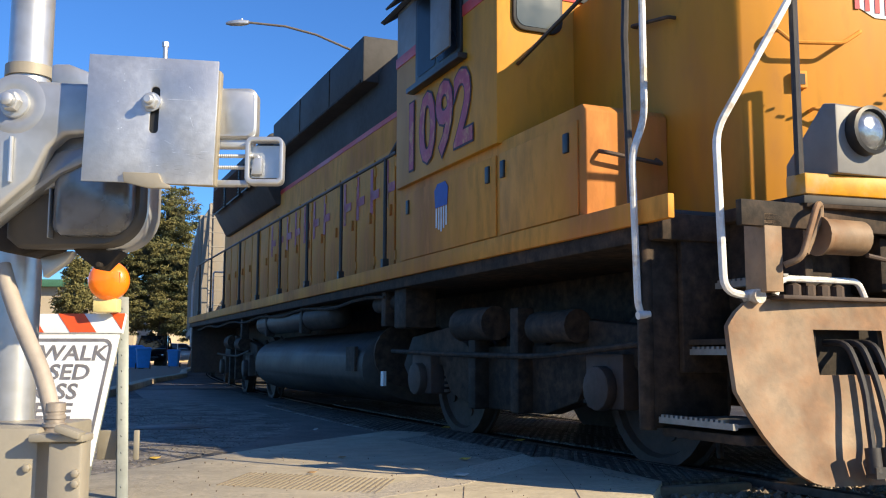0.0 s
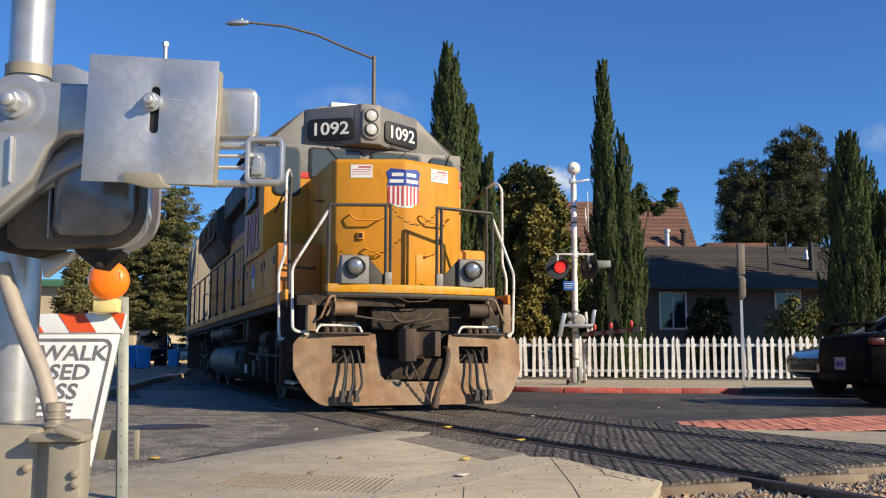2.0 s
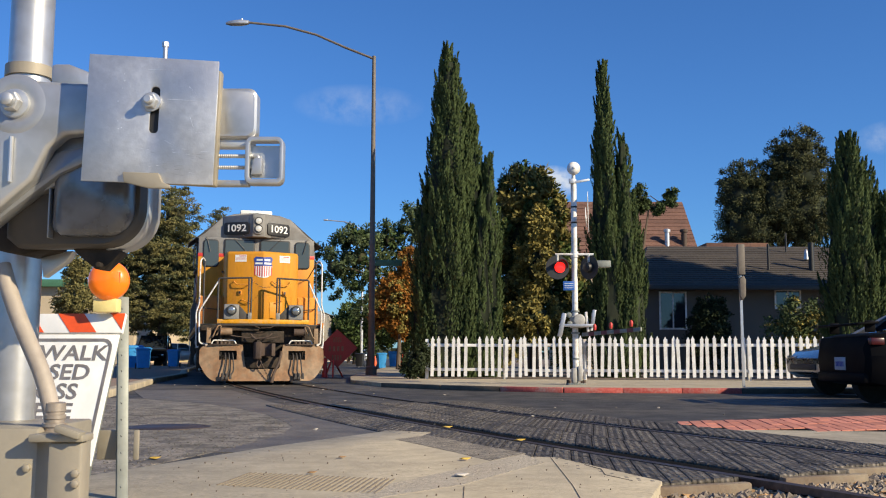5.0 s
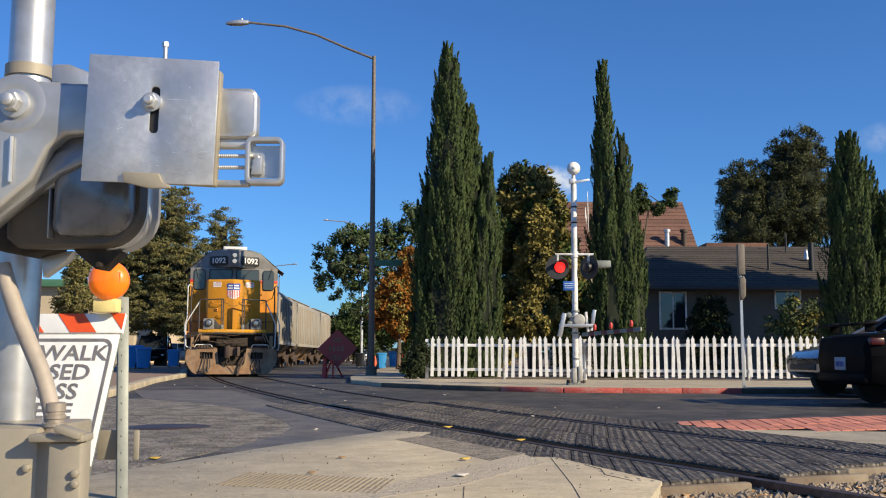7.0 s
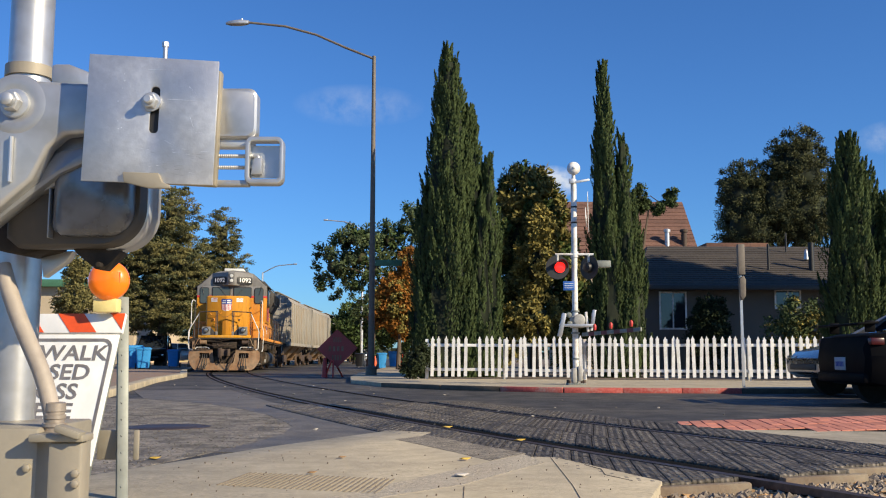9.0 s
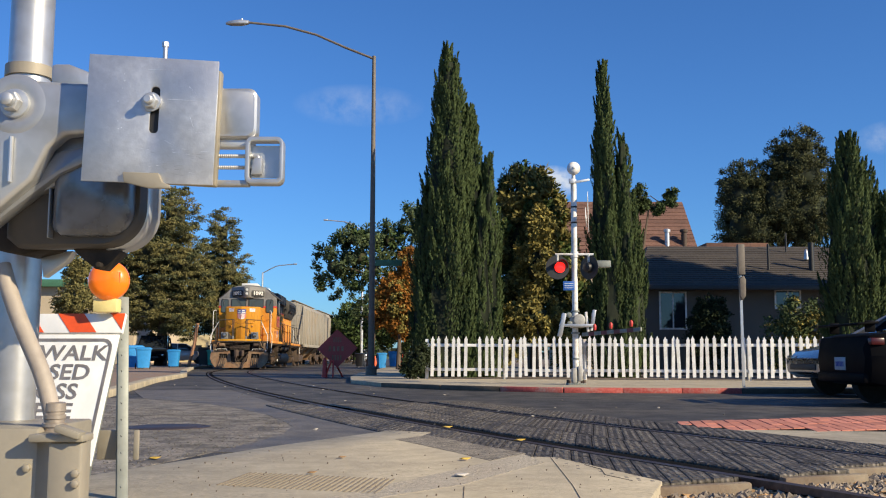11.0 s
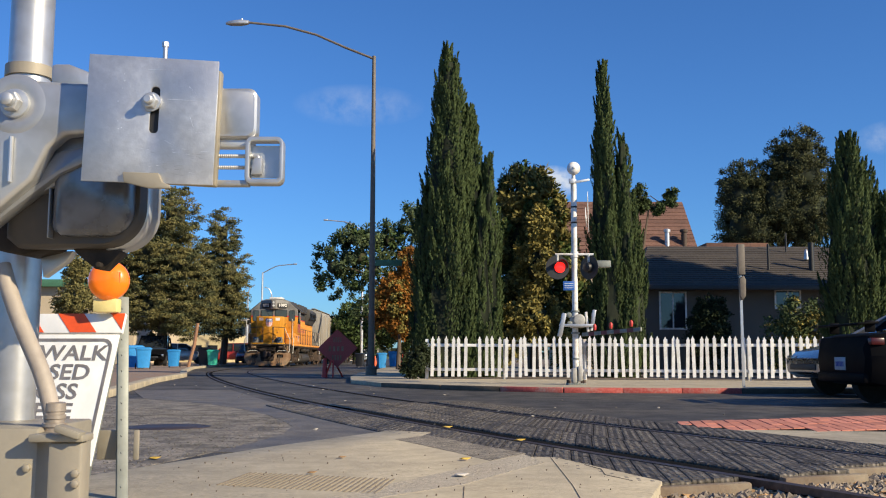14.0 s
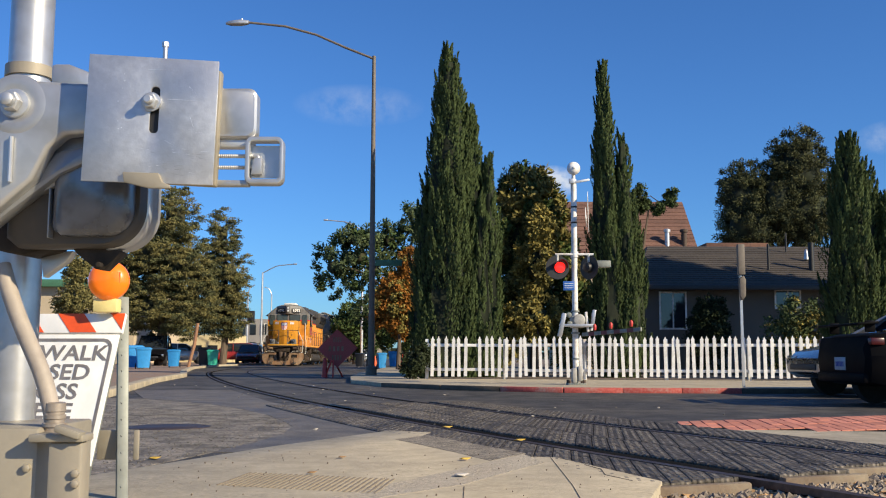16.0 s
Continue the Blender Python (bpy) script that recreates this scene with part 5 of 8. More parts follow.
def build_hopper():
    """x forward from its front coupler's face."""
    car = empty("hopper_car", label="dusty pale grey covered hopper car coupled behind the locomotive", category="rail car", group="hopper cars")
    bm = bmesh.new()
    sec = [(-1.5, 1.55), (1.5, 1.55), (1.52, 2.6), (1.50, 4.0), (1.30, 4.35), (0.7, 4.55), (-0.7, 4.55), (-1.30, 4.35), (-1.50, 4.0), (-1.52, 2.6)]
    rings(bm, [[Vector((x, y, z)) for y, z in sec] for x in (-13.2, -1.2)])
    part("body", bm, hopper_grey, car, "dusty rounded hopper body", 0.03)
    for s in (-1, 1):
        for k in range(13):
            bm = bmesh.new()
            x = -1.35 - k * 0.97
            box(bm, x - 0.05, x + 0.05, min(s * 1.50, s * 1.58), max(s * 1.50, s * 1.58), 1.55, 4.05)
            part("rib", bm, hopper_grey, car, "", 0.008)
        bm = bmesh.new()
        box(bm, -13.7, -0.7, min(s * 1.40, s * 1.55), max(s * 1.40, s * 1.55), 1.36, 1.56)
        part("side_sill", bm, hopper_grey, car, "", 0.01)
    for i in range(3):
        x = -3.6 - i * 3.6
        bm = bmesh.new()
        loops = [[Vector((x + u * a, v * b, z)) for u, v in ((-1, -1), (1, -1), (1, 1), (-1, 1))] for a, b, z in ((1.75, 1.4, 1.56), (0.45, 0.55, 0.62), (0.40, 0.5, 0.42))]
        rings(bm, loops)
        part("chute", bm, rust, car, "dirty discharge chute", 0.02)
        bm = bmesh.new()
        turned(bm, (x, 0, 4.54), (0, 0, 1), [(0, 0.32), (0.10, 0.32), (0.13, 0.28), (0.14, 0)], 18)
        part("roof_hatch", bm, hopper_grey, car, "round roof hatch")
    bm = bmesh.new()
    box(bm, -13.3, -1.1, -0.75, -0.45, 4.66, 4.69)
    box(bm, -13.3, -1.1, 0.45, 0.75, 4.66, 4.69)
    for k in range(8):
        box(bm, -2 - k * 1.5, -1.96 - k * 1.5, -0.7, 0.7, 4.54, 4.66)
    part("running_board", bm, hopper_grey, car, "grated roof walk")
    for x, d in ((-0.9, 1), (-13.5, -1)):
        bm = bmesh.new()
        for s in (-1, 1):
            cyl(bm, (x + d * 0.05, s * 1.35, 1.45), (x - d * 0.3, s * 1.35, 4.3), 0.035, n=6)
            pipe(bm, [(x + d * 0.1, s * 1.1, 1.45), (x - d * 0.35, s * 0.2, 3.4)], 0.05)
            cyl(bm, (x + d * 0.1, s * 0.95, 1.0), (x + d * 0.1, s * 0.95, 4.45), 0.02, n=6)
            for k in range(10):
                cyl(bm, (x + d * 0.1, s * 0.95, 1.2 + k * 0.34), (x + d * 0.1, s * 1.38, 1.2 + k * 0.34), 0.014, n=5)
        part("end_ladder", bm, hopper_grey, car, "end ladder and braces")
        bm = bmesh.new()
        box(bm, min(x - d * 1.0, x + d * 0.15), max(x - d * 1.0, x + d * 0.15), -1.4, 1.4, 1.25, 1.45)
        box(bm, min(x, x + d * 0.85), max(x, x + d * 0.85), -0.14, 0.14, 0.74, 0.98)
        part("end_platform", bm, rusty_iron, car, "", 0.015)
    for x in (-2.3, -12.1):
        bm = bmesh.new()
        for s in (-1, 1):
            prism(bm, [(x - 1.2, 0.55), (x - 0.9, 0.8), (x + 0.9, 0.8), (x + 1.2, 0.55), (x + 0.8, 0.35), (x - 0.8, 0.35)], XZ, s * 0.95, s * 1.08)
            for ax in (-0.88, 0.88):
                turned(bm, (x + ax, s * 0.66, 0.42), (0, s, 0), [(0, 0.45), (0.03, 0.45), (0.035, 0.42), (0.14, 0.42), (0.14, 0.35), (0.09, 0.33), (0.09, 0.0)], 20)
        box(bm, x - 0.2, x + 0.2, -1, 1, 0.5, 1.3)
        part("truck", bm, rusty_iron, car, "rusty car truck", 0.01)
    return car


hopper_car = build_hopper()
hoppers = [hopper_car] + [copy_thing(hopper_car, pose(0, 100 + 15 * k, 0)) for k in range(4)]
# ---- the crossing gate's mast and mechanism beside the camera ----
gate = empty("crossing_gate", label="silver painted crossing gate mast with gearbox and counterweight bracket", category="crossing gate")


def poly(bm, pts, back):
    """An outline standing upright, pushed back along y."""
    rings(bm, [[Vector(p) for p in pts], [Vector(p) + Vector((0, back, 0)) for p in pts]])


bm = bmesh.new()
cyl(bm, (-1.321, 2.95, -0.05), (-1.321, 2.95, 3.4), 0.0655, n=32)
part("mast", bm, silver_paint, gate, "silver painted steel mast")
bm = bmesh.new()
mx = -1.321
turned(bm, (mx, 2.95, 1.545), (0, 0, 1), [(0, 0.066), (0, 0.074), (0.036, 0.074), (0.036, 0.066)], 32)
part("clamp_band", bm, cab_box, gate, "tan clamp band")
bm = bmesh.new()
poly(bm, [(-1.171, 2.750, 1.534), (-1.120, 2.750, 1.534), (-1.052, 2.750, 1.507), (-1.049, 2.750, 1.452), (-1.170, 2.750, 1.451)], 0.10)
part("cap", bm, silver_paint, gate, "pale cast cap", 0.012)
# main cast arm with its pivot boss
bm = bmesh.new()
poly(bm, [(-1.259, 2.440, 1.377), (-1.171, 2.440, 1.388), (-1.126, 2.440, 1.398), (-1.072, 2.440, 1.390), (-0.860, 2.440, 1.378), (-0.856, 2.440, 1.255), (-0.997, 2.440, 1.244), (-1.036, 2.440, 1.208), (-1.075, 2.440, 1.124), (-1.166, 2.440, 1.043), (-1.237, 2.440, 1.001)], 0.055)
arm = part("cast_arm", bm, silver_paint, gate, "silver cast arm", 0.012, 3)
bm = bmesh.new()
c = Vector((-1.127, 2.440, 1.326))
turned(bm, c, (0, -1, 0), [(-0.02, 0.082), (0.0, 0.080), (0.0025, 0.070), (0.003, 0.05), (0.001, 0.045)], 36)
part("boss", bm, silver_paint, arm, "round pivot boss")
bm = bmesh.new()
turned(bm, c, (0, -1, 0), [(0.0, 0.040), (0.010, 0.038), (0.012, 0.030)], 24)
turned(bm, c + Vector((0, -0.016, 0)), (0, -1, 0), [(0, 0.027), (0.018, 0.027), (0.022, 0.023), (0.022, 0.014), (0.03, 0.013), (0.032, 0.01)], 6)
turned(bm, c + Vector((0, -0.04, 0)), (0, -1, 0), [(0, 0.017), (0.016, 0.017), (0.02, 0.012)], 16)
part("pivot_bolt", bm, galv, arm, "large hex pivot nut")
bm = bmesh.new()
pipe(bm, [(-1.129, 2.432, 1.236), (-1.128, 2.432, 1.164), (-1.128, 2.432, 1.116)], 0.006)
part("weld_rib", bm, silver_paint, arm)
# the arm stands behind the slotted plate, which throws its shadow on it
back = Matrix.Translation((0, 0, CAM_H)) @ Matrix.Scale(2.515 / 2.44, 4) @ Matrix.Translation((0, 0, -CAM_H))
for piece in [arm] + list(arm.children):
    piece.data.transform(back)
# strut below the arm
bm = bmesh.new()
poly(bm, [(-1.268, 2.560, 1.030), (-1.135, 2.560, 1.127), (-1.062, 2.560, 1.225), (-0.962, 2.560, 1.246), (-0.960, 2.560, 1.203), (-1.051, 2.560, 1.162), (-1.177, 2.560, 1.062), (-1.265, 2.560, 0.987)], 0.06)
part("strut", bm, cast_grey, gate, "silver strut, darkened for its shadow", 0.01)
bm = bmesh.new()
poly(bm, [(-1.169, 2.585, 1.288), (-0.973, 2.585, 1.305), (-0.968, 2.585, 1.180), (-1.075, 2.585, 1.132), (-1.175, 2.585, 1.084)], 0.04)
part("web", bm, cast_grey, gate, "cast web, shade in its colour", 0.006)
# the flat plate with a slot
corner = [Vector(p) for p in ((-0.941, 2.450, 1.466), (-0.596, 2.450, 1.446), (-0.604, 2.450, 1.112), (-0.950, 2.450, 1.123))]


def on_plate(u, v):
    return corner[0] * (1 - u) * (1 - v) + corner[1] * u * (1 - v) + corner[2] * u * v + corner[3] * (1 - u) * v


slot = rrect(0.492, 0.560, 0.235, 0.605, 0.030, 6)
outer = []
for u, v in slot:
    du, dv = u - 0.526, (v - 0.42)
    k = min((1 - 0.526 if du > 0 else 0.526) / max(abs(du), 1e-6), (0.58 if dv > 0 else 0.42) / max(abs(dv), 1e-6))
    outer.append((0.526 + du * k, 0.42 + dv * k))
edge = []
for (u, v) in outer:
    edge.append((min(max(u, 0), 1), min(max(v, 0), 1)))
snap = {}
for cu, cv in ((0, 0), (1, 0), (1, 1), (0, 1)):
    i = min(range(len(edge)), key=lambda k: (edge[k][0] - cu) ** 2 + (edge[k][1] - cv) ** 2)
    edge[i] = (cu, cv)
bm = bmesh.new()
lp = [[on_plate(u, v) for u, v in slot], [on_plate(u, v) for u, v in edge], [on_plate(u, v) + Vector((0, 0.007, 0)) for u, v in edge], [on_plate(u, v) + Vector((0, 0.007, 0)) for u, v in slot]]
rings(bm, lp + [lp[0]], cap=False)
bmesh.ops.remove_doubles(bm, verts=bm.verts, dist=1e-5)
plate = part("adjusting_plate", bm, brushed, gate, "scratched flat aluminium plate with a slot", 0.0015, smooth=25)
bm = bmesh.new()
poly(bm, [on_plate(0.02, 0.02) + Vector((0, 0.03, 0)), on_plate(1.0, 0.05) + Vector((0, 0.03, 0)), on_plate(1.0, 0.99) + Vector((0, 0.03, 0)), on_plate(0.02, 0.97) + Vector((0, 0.03, 0))], 0.03)
scr = bmesh.new()
smr = bmesh.new()
srnd = random.Random(5)
marks = [(0.80, 0.46, 1.25, 0.13), (0.845, 0.59, -0.1, 0.06), (0.78, 0.22, 0.75, 0.10), (0.42, 0.10, -0.03, 0.24), (0.62, 0.33, 0.0, 0.30), (0.44, 0.73, 0.15, 0.08), (0.62, 0.66, 0.5, 0.12)]
marks += [(0.27 + srnd.uniform(-0.03, 0.03), srnd.uniform(0.14, 0.62), srnd.uniform(0.4, 1.4), 0.008) for k in range(9)]
marks += [(srnd.uniform(0.50, 0.92), srnd.uniform(0.72, 0.92), srnd.uniform(-0.2, 0.2), srnd.uniform(0.02, 0.09)) for k in range(26)]
for k, (u, v, ang, ln_) in enumerate(marks):
    a_, b_ = on_plate(u, v), on_plate(min(u + ln_ * math.cos(ang), 0.97), min(max(v + ln_ * math.sin(ang), 0.03), 0.97))
    d_ = b_ - a_
    w_ = Vector((-d_.z, 0, d_.x)).normalized() * (0.0014 if ln_ < 0.01 else srnd.uniform(0.0004, 0.0007))
    q_ = smr if k > 15 and k % 3 else scr
    o_ = Vector((0, -0.0006, 0))
    rings(q_, [[p + o_ for p in (a_ - w_, b_, a_ + w_)], [p for p in (a_ - w_, b_, a_ + w_)]])
tagged(part("scratch", scr, scratch_mat, plate, "bright scratches", smooth=0), kind="stuff")
tagged(part("smear", smr, smear_mat, plate, "dull scuffs", smooth=0), kind="stuff")
part("backing_plate", bm, cab_box, gate, "tan edged backing plate", 0.004)
# Black sheet stands for the darkness inside the slot.
bm = bmesh.new()
poly(bm, [on_plate(0.40, 0.15) + Vector((0, 0.010, 0)), on_plate(0.65, 0.15) + Vector((0, 0.010, 0)), on_plate(0.65, 0.7) + Vector((0, 0.010, 0)), on_plate(0.40, 0.7) + Vector((0, 0.010, 0))], 0.015)
part("slot_backing", bm, black, gate)
c = Vector((-0.772, 2.450, 1.334))
bm = bmesh.new()
turned(bm, c, (0, -1, 0), [(0, 0.026), (0.005, 0.026), (0.006, 0.022)], 24)
turned(bm, c + Vector((0, -0.005, 0)), (0, -1, 0), [(0, 0.021), (0.014, 0.021), (0.017, 0.018)], 6)
turned(bm, c + Vector((0, -0.02, 0)), (0, -1, 0), [(0, 0.012), (0.016, 0.012), (0.019, 0.009)], 14)
part("clamp_bolt", bm, galv, plate, "hex bolt and washer")
bm = bmesh.new()
poly(bm, [(-0.838, 2.438, 1.145), (-0.743, 2.438, 1.142), (-0.732, 2.438, 1.118), (-0.713, 2.438, 1.110), (-0.712, 2.438, 1.101), (-0.768, 2.438, 1.102), (-0.834, 2.438, 1.118)], 0.012)
part("lip", bm, cab_box, gate, "bent tan clip on the plate's foot", 0.003)
bm = bmesh.new()
x, z = -0.755, 1.456
cyl(bm, (x, 2.5, z), (x, 2.5, z + 0.050), 0.0065)
turned(bm, (x, 2.5, z + 0.046), (0, 0, 1), [(0, 0.0095), (0.012, 0.0095), (0.013, 0.008)], 6)
part("stop_bolt", bm, galv, gate)
bm = bmesh.new()
lo, hi = Vector((-0.626, 2.500, 1.250)), Vector((-0.504, 2.500, 1.388))
rings(bm, [[Vector((u, y, v)) for u, v in rrect(lo.x + k, hi.x - k, lo.z + k, hi.z - k, 0.022, 5)] for y, k in ((2.50, 0.006), (2.507, 0.0), (2.55, 0.0))])
hb = part("counterweight", bm, silver_paint, gate, "pale silver cast block", 0.0)
bm = bmesh.new()
lo2 = Vector((-0.621, 2.530, 1.228))
rings(bm, [[Vector((u, y, v)) for u, v in rrect(lo2.x, hi.x - 0.008, lo2.z, lo.z + 0.01, 0.01)] for y in (2.515, 2.55)])
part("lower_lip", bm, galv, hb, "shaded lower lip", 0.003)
# open loop bracket with threaded rods
bm = bmesh.new()
lo, hi = Vector((-0.530, 2.500, 1.123)), Vector((-0.428, 2.500, 1.252))
o, i_ = rrect(lo.x, hi.x, lo.z, hi.z, 0.018, 5), rrect(lo.x + 0.012, hi.x - 0.010, lo.z + 0.014, hi.z - 0.012, 0.010, 5)
l = [[Vector((u, y, v)) for u, v in q] for q, y in ((i_, 2.49), (o, 2.49), (o, 2.53), (i_, 2.53))]
rings(bm, l + [l[0]], cap=False)
bmesh.ops.remove_doubles(bm, verts=bm.verts, dist=1e-5)
lb = part("loop_bracket", bm, silver_paint, gate, "open cast loop bracket", 0.003)
bm = bmesh.new()
poly(bm, [(-0.617, 2.500, 1.136), (-0.520, 2.500, 1.135), (-0.520, 2.500, 1.120), (-0.616, 2.500, 1.120)], 0.03)
part("lower_bar", bm, silver_paint, lb, "", 0.003)
bm = bmesh.new()
poly(bm, [(-0.522, 2.520, 1.233), (-0.439, 2.520, 1.233), (-0.437, 2.520, 1.145), (-0.520, 2.520, 1.145)], 0.006)
part("web", bm, galv, lb, "shaded web")
bm = bmesh.new()
poly(bm, [(-0.507, 2.496, 1.196), (-0.486, 2.496, 1.196), (-0.485, 2.496, 1.150), (-0.515, 2.496, 1.150)], 0.02)
part("lug", bm, silver_paint, lb, "", 0.003)
rod0, rod1 = Vector((-0.615, 2.510, 1.202)), Vector((-0.614, 2.510, 1.171))
bm = bmesh.new()
x1 = -0.505
for r0 in (rod0, rod1):
    turned(bm, r0, (1, 0, 0), [(k * 0.0026, 0.0060 if k % 2 else 0.0048) for k in range(int((x1 - r0.x) / 0.0026))], 8)
pipe(bm, [(x1 - 0.004, 2.51, rod0.z), (x1 + 0.008, 2.51, rod0.z), (x1 + 0.008, 2.51, rod1.z), (x1 - 0.004, 2.51, rod1.z)], 0.006, bend=0.012)
part("threaded_rod", bm, galv, lb, "bright threaded U-rod")
# gearbox
bm = bmesh.new()
lo, hi = Vector((-1.220, 2.630, 0.967)), Vector((-0.837, 2.630, 1.189))


def pan(x0, x1, z0, z1, r, n=8):
    """A pan shape: square above, its lower right corner round."""
    return [(x0, z1), (x0, z0 + r * 0.25), (x0 + r * 0.3, z0)] + [(x1 - r + r * math.sin(a), z0 + r - r * math.cos(a)) for a in [radians(90 * i / n) for i in range(n + 1)]] + [(x1, z1)]


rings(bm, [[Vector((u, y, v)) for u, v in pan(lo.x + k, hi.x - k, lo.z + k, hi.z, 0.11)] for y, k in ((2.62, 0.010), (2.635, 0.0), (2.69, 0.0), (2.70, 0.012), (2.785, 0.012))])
gb = part("gearbox", bm, housing_dark, gate, "grey cast gearbox, shade in its dark colour", smooth=50)
# Extra silver shell gives the gearbox's sunlit right side its paler tone.
bm = bmesh.new()
rings(bm, [[Vector((u, y, v)) for u, v in pan(-0.98 + k, hi.x + 0.004 - k, lo.z - 0.004 + k, hi.z, 0.11)] for y, k in ((2.655, 0.004), (2.66, 0.0), (2.70, 0.0), (2.712, 0.006), (2.79, 0.006))])
part("rim", bm, silver_paint, gb, "paler added shell for the lit gearbox side", smooth=50)
bm = bmesh.new()
lo, hi = Vector((-1.079, 2.600, 0.996)), Vector((-0.859, 2.600, 1.183))
rings(bm, [[Vector((u, y, v)) for u, v in pan(lo.x + k, hi.x - k, lo.z + k, hi.z, 0.075)] for y, k in ((2.575, 0.02), (2.585, 0.006), (2.60, 0.0), (2.66, 0.0))])
part("cover", bm, cover_paint, gb, "smooth scuffed gearbox cover, shade and sky tint in its grey", smooth=50)
bm = bmesh.new()
lo, hi = Vector((-1.090, 2.600, 0.990)), Vector((-1.085, 2.600, 1.183))
box(bm, lo.x, hi.x, 2.588, 2.66, lo.z, hi.z)
part("flange", bm, cast_grey, gb, "", 0.002)
bm = bmesh.new()
poly(bm, [(-1.059, 2.660, 0.987), (-0.976, 2.660, 0.992), (-0.906, 2.660, 0.959), (-0.957, 2.660, 0.908), (-0.979, 2.660, 0.911), (-1.034, 2.660, 0.955)], 0.06)
turned(bm, (-0.960, 2.650, 0.919), (0, -1, 0), [(0, 0.009), (0.02, 0.009), (0.022, 0.006)], 10)
part("lug", bm, dark_steel, gb, "dark pointed lug", 0.004)
# Underside in dark steel, standing for the deep shade below the housing.
bm = bmesh.new()
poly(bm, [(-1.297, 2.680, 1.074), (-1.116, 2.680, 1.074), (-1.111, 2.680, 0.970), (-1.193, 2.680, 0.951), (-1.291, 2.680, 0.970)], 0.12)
part("housing_foot", bm, dark_steel, gb, "housing underside, deep shade in its dark colour", 0.01)
bm = bmesh.new()
poly(bm, [(-1.188, 2.780, 0.968), (-1.089, 2.780, 0.975), (-1.107, 2.780, 0.945), (-1.175, 2.780, 0.895)], 0.04)
part("gusset", bm, galv, gate, "", 0.004)
# conduit into the base box
bm = bmesh.new()
pipe(bm, [(-1.268, 2.720, 0.925), (-1.224, 2.700, 0.818), (-1.168, 2.680, 0.714), (-1.107, 2.660, 0.608), (-1.076, 2.660, 0.496), (-1.072, 2.660, 0.450)], 0.0235, 14, bend=0.06)
cd = part("conduit", bm, conduit_mat, gate, "thick flexible grey conduit")
bm = bmesh.new()
c0 = Vector((-1.072, 2.660, 0.443))
turned(bm, c0, (0, 0, 1), [(-0.01, 0.036), (0.018, 0.036), (0.019, 0.027), (0.028, 0.027), (0.030, 0.032), (0.040, 0.032), (0.042, 0.0265), (0.050, 0.0265), (0.052, 0.030), (0.062, 0.030), (0.064, 0.0255), (0.070, 0.0255), (0.072, 0.0285), (0.094, 0.0285), (0.097, 0.024)], 20)
part("fitting", bm, zinc_tan, cd, "ribbed conduit fitting")
bm = bmesh.new()
lo, hi = Vector((-1.355, 2.620, -0.035)), Vector((-1.090, 2.620, 0.473))
box(bm, lo.x, hi.x, 2.60, 3.0, -0.02, hi.z)
ba = part("base_case", bm, cab_box, gate, "tan-grey base case", 0.008)
bm = bmesh.new()
lo2, hi2 = Vector((-1.021, 2.580, -0.024)), Vector((-0.956, 2.580, 0.438))
box(bm, -1.046, hi2.x, 2.56, 2.615, -0.02, hi2.z)
part("junction_box", bm, cab_box, gate, "tan-grey junction box with a lid", 0.008)
bm = bmesh.new()
box(bm, hi.x - 0.005, hi2.x + 0.006, 2.545, 2.63, hi2.z + 0.002, hi2.z + 0.022)
obox(bm, Matrix.Translation((hi2.x - 0.03, 2.55, hi2.z + 0.03)) @ pose(0, 0, 0, 0, 18, 0), 0.07, 0.05, 0.02)
part("lid", bm, cab_box, gate, "hinged lid", 0.005)
for px in ((-1.115, 2.600, 0.368), (-1.101, 2.600, 0.445), (-0.969, 2.560, 0.359), (-0.968, 2.560, 0.332)):
    bm = bmesh.new()
    turned(bm, px, (0, -1, 0), [(0, 0.011), (0.012, 0.011), (0.014, 0.008)], 6)
    part("case_bolt", bm, cab_box, gate)

# ---- the folding pavement sign with an amber lamp ----
asign = empty("folding_sign", label="white folding pavement sign with orange striped board and lamp", category="sign")
YAW, LEAN = -9.0, 20.0
top_right = Vector((-1.528, 4.500, 0.769))
# axes of the panel: to the right, downward, and out of its face
ax_u = Vector((math.cos(radians(YAW)), math.sin(radians(YAW)), 0))
ax_n = Vector((math.sin(radians(YAW)), -math.cos(radians(YAW)), 0))
ax_v = (Vector((0, 0, -1)) * math.cos(radians(LEAN)) + ax_n * math.sin(radians(LEAN))).normalized()
ax_w = ax_v.cross(ax_u).normalized()
if ax_w.y > 0:
    ax_w = -ax_w


def on_sign(u, v, w=0.0):
    """u metres left of the right edge, v metres below the top, w metres out of the face."""
    return top_right - ax_u * u + ax_v * v + ax_w * w


def sheet(bm, u0, u1, v0, v1, w0, w1):
    pts = [(u0, v0), (u1, v0), (u1, v1), (u0, v1)]
    rings(bm, [[on_sign(u, v, w) for u, v in pts] for w in (w0, w1)])


SW, SH = 0.70, 0.625
bm = bmesh.new()
sheet(bm, 0, SW, 0, SH, -0.012, 0.0)
panel = part("panel", bm, white_sheet, asign, "white reflective panel", 0.002)
bm = bmesh.new()
o, i_ = rrect(0.02, SW - 0.02, 0.022, SH - 0.022, 0.05, 4), rrect(0.035, SW - 0.035, 0.037, SH - 0.037, 0.038, 4)
rings(bm, [[on_sign(u, v, 0.0022) for u, v in q] for q in (o, i_)], cap=False)
part("border", bm, sign_grey, panel, "dark rounded border", smooth=0)
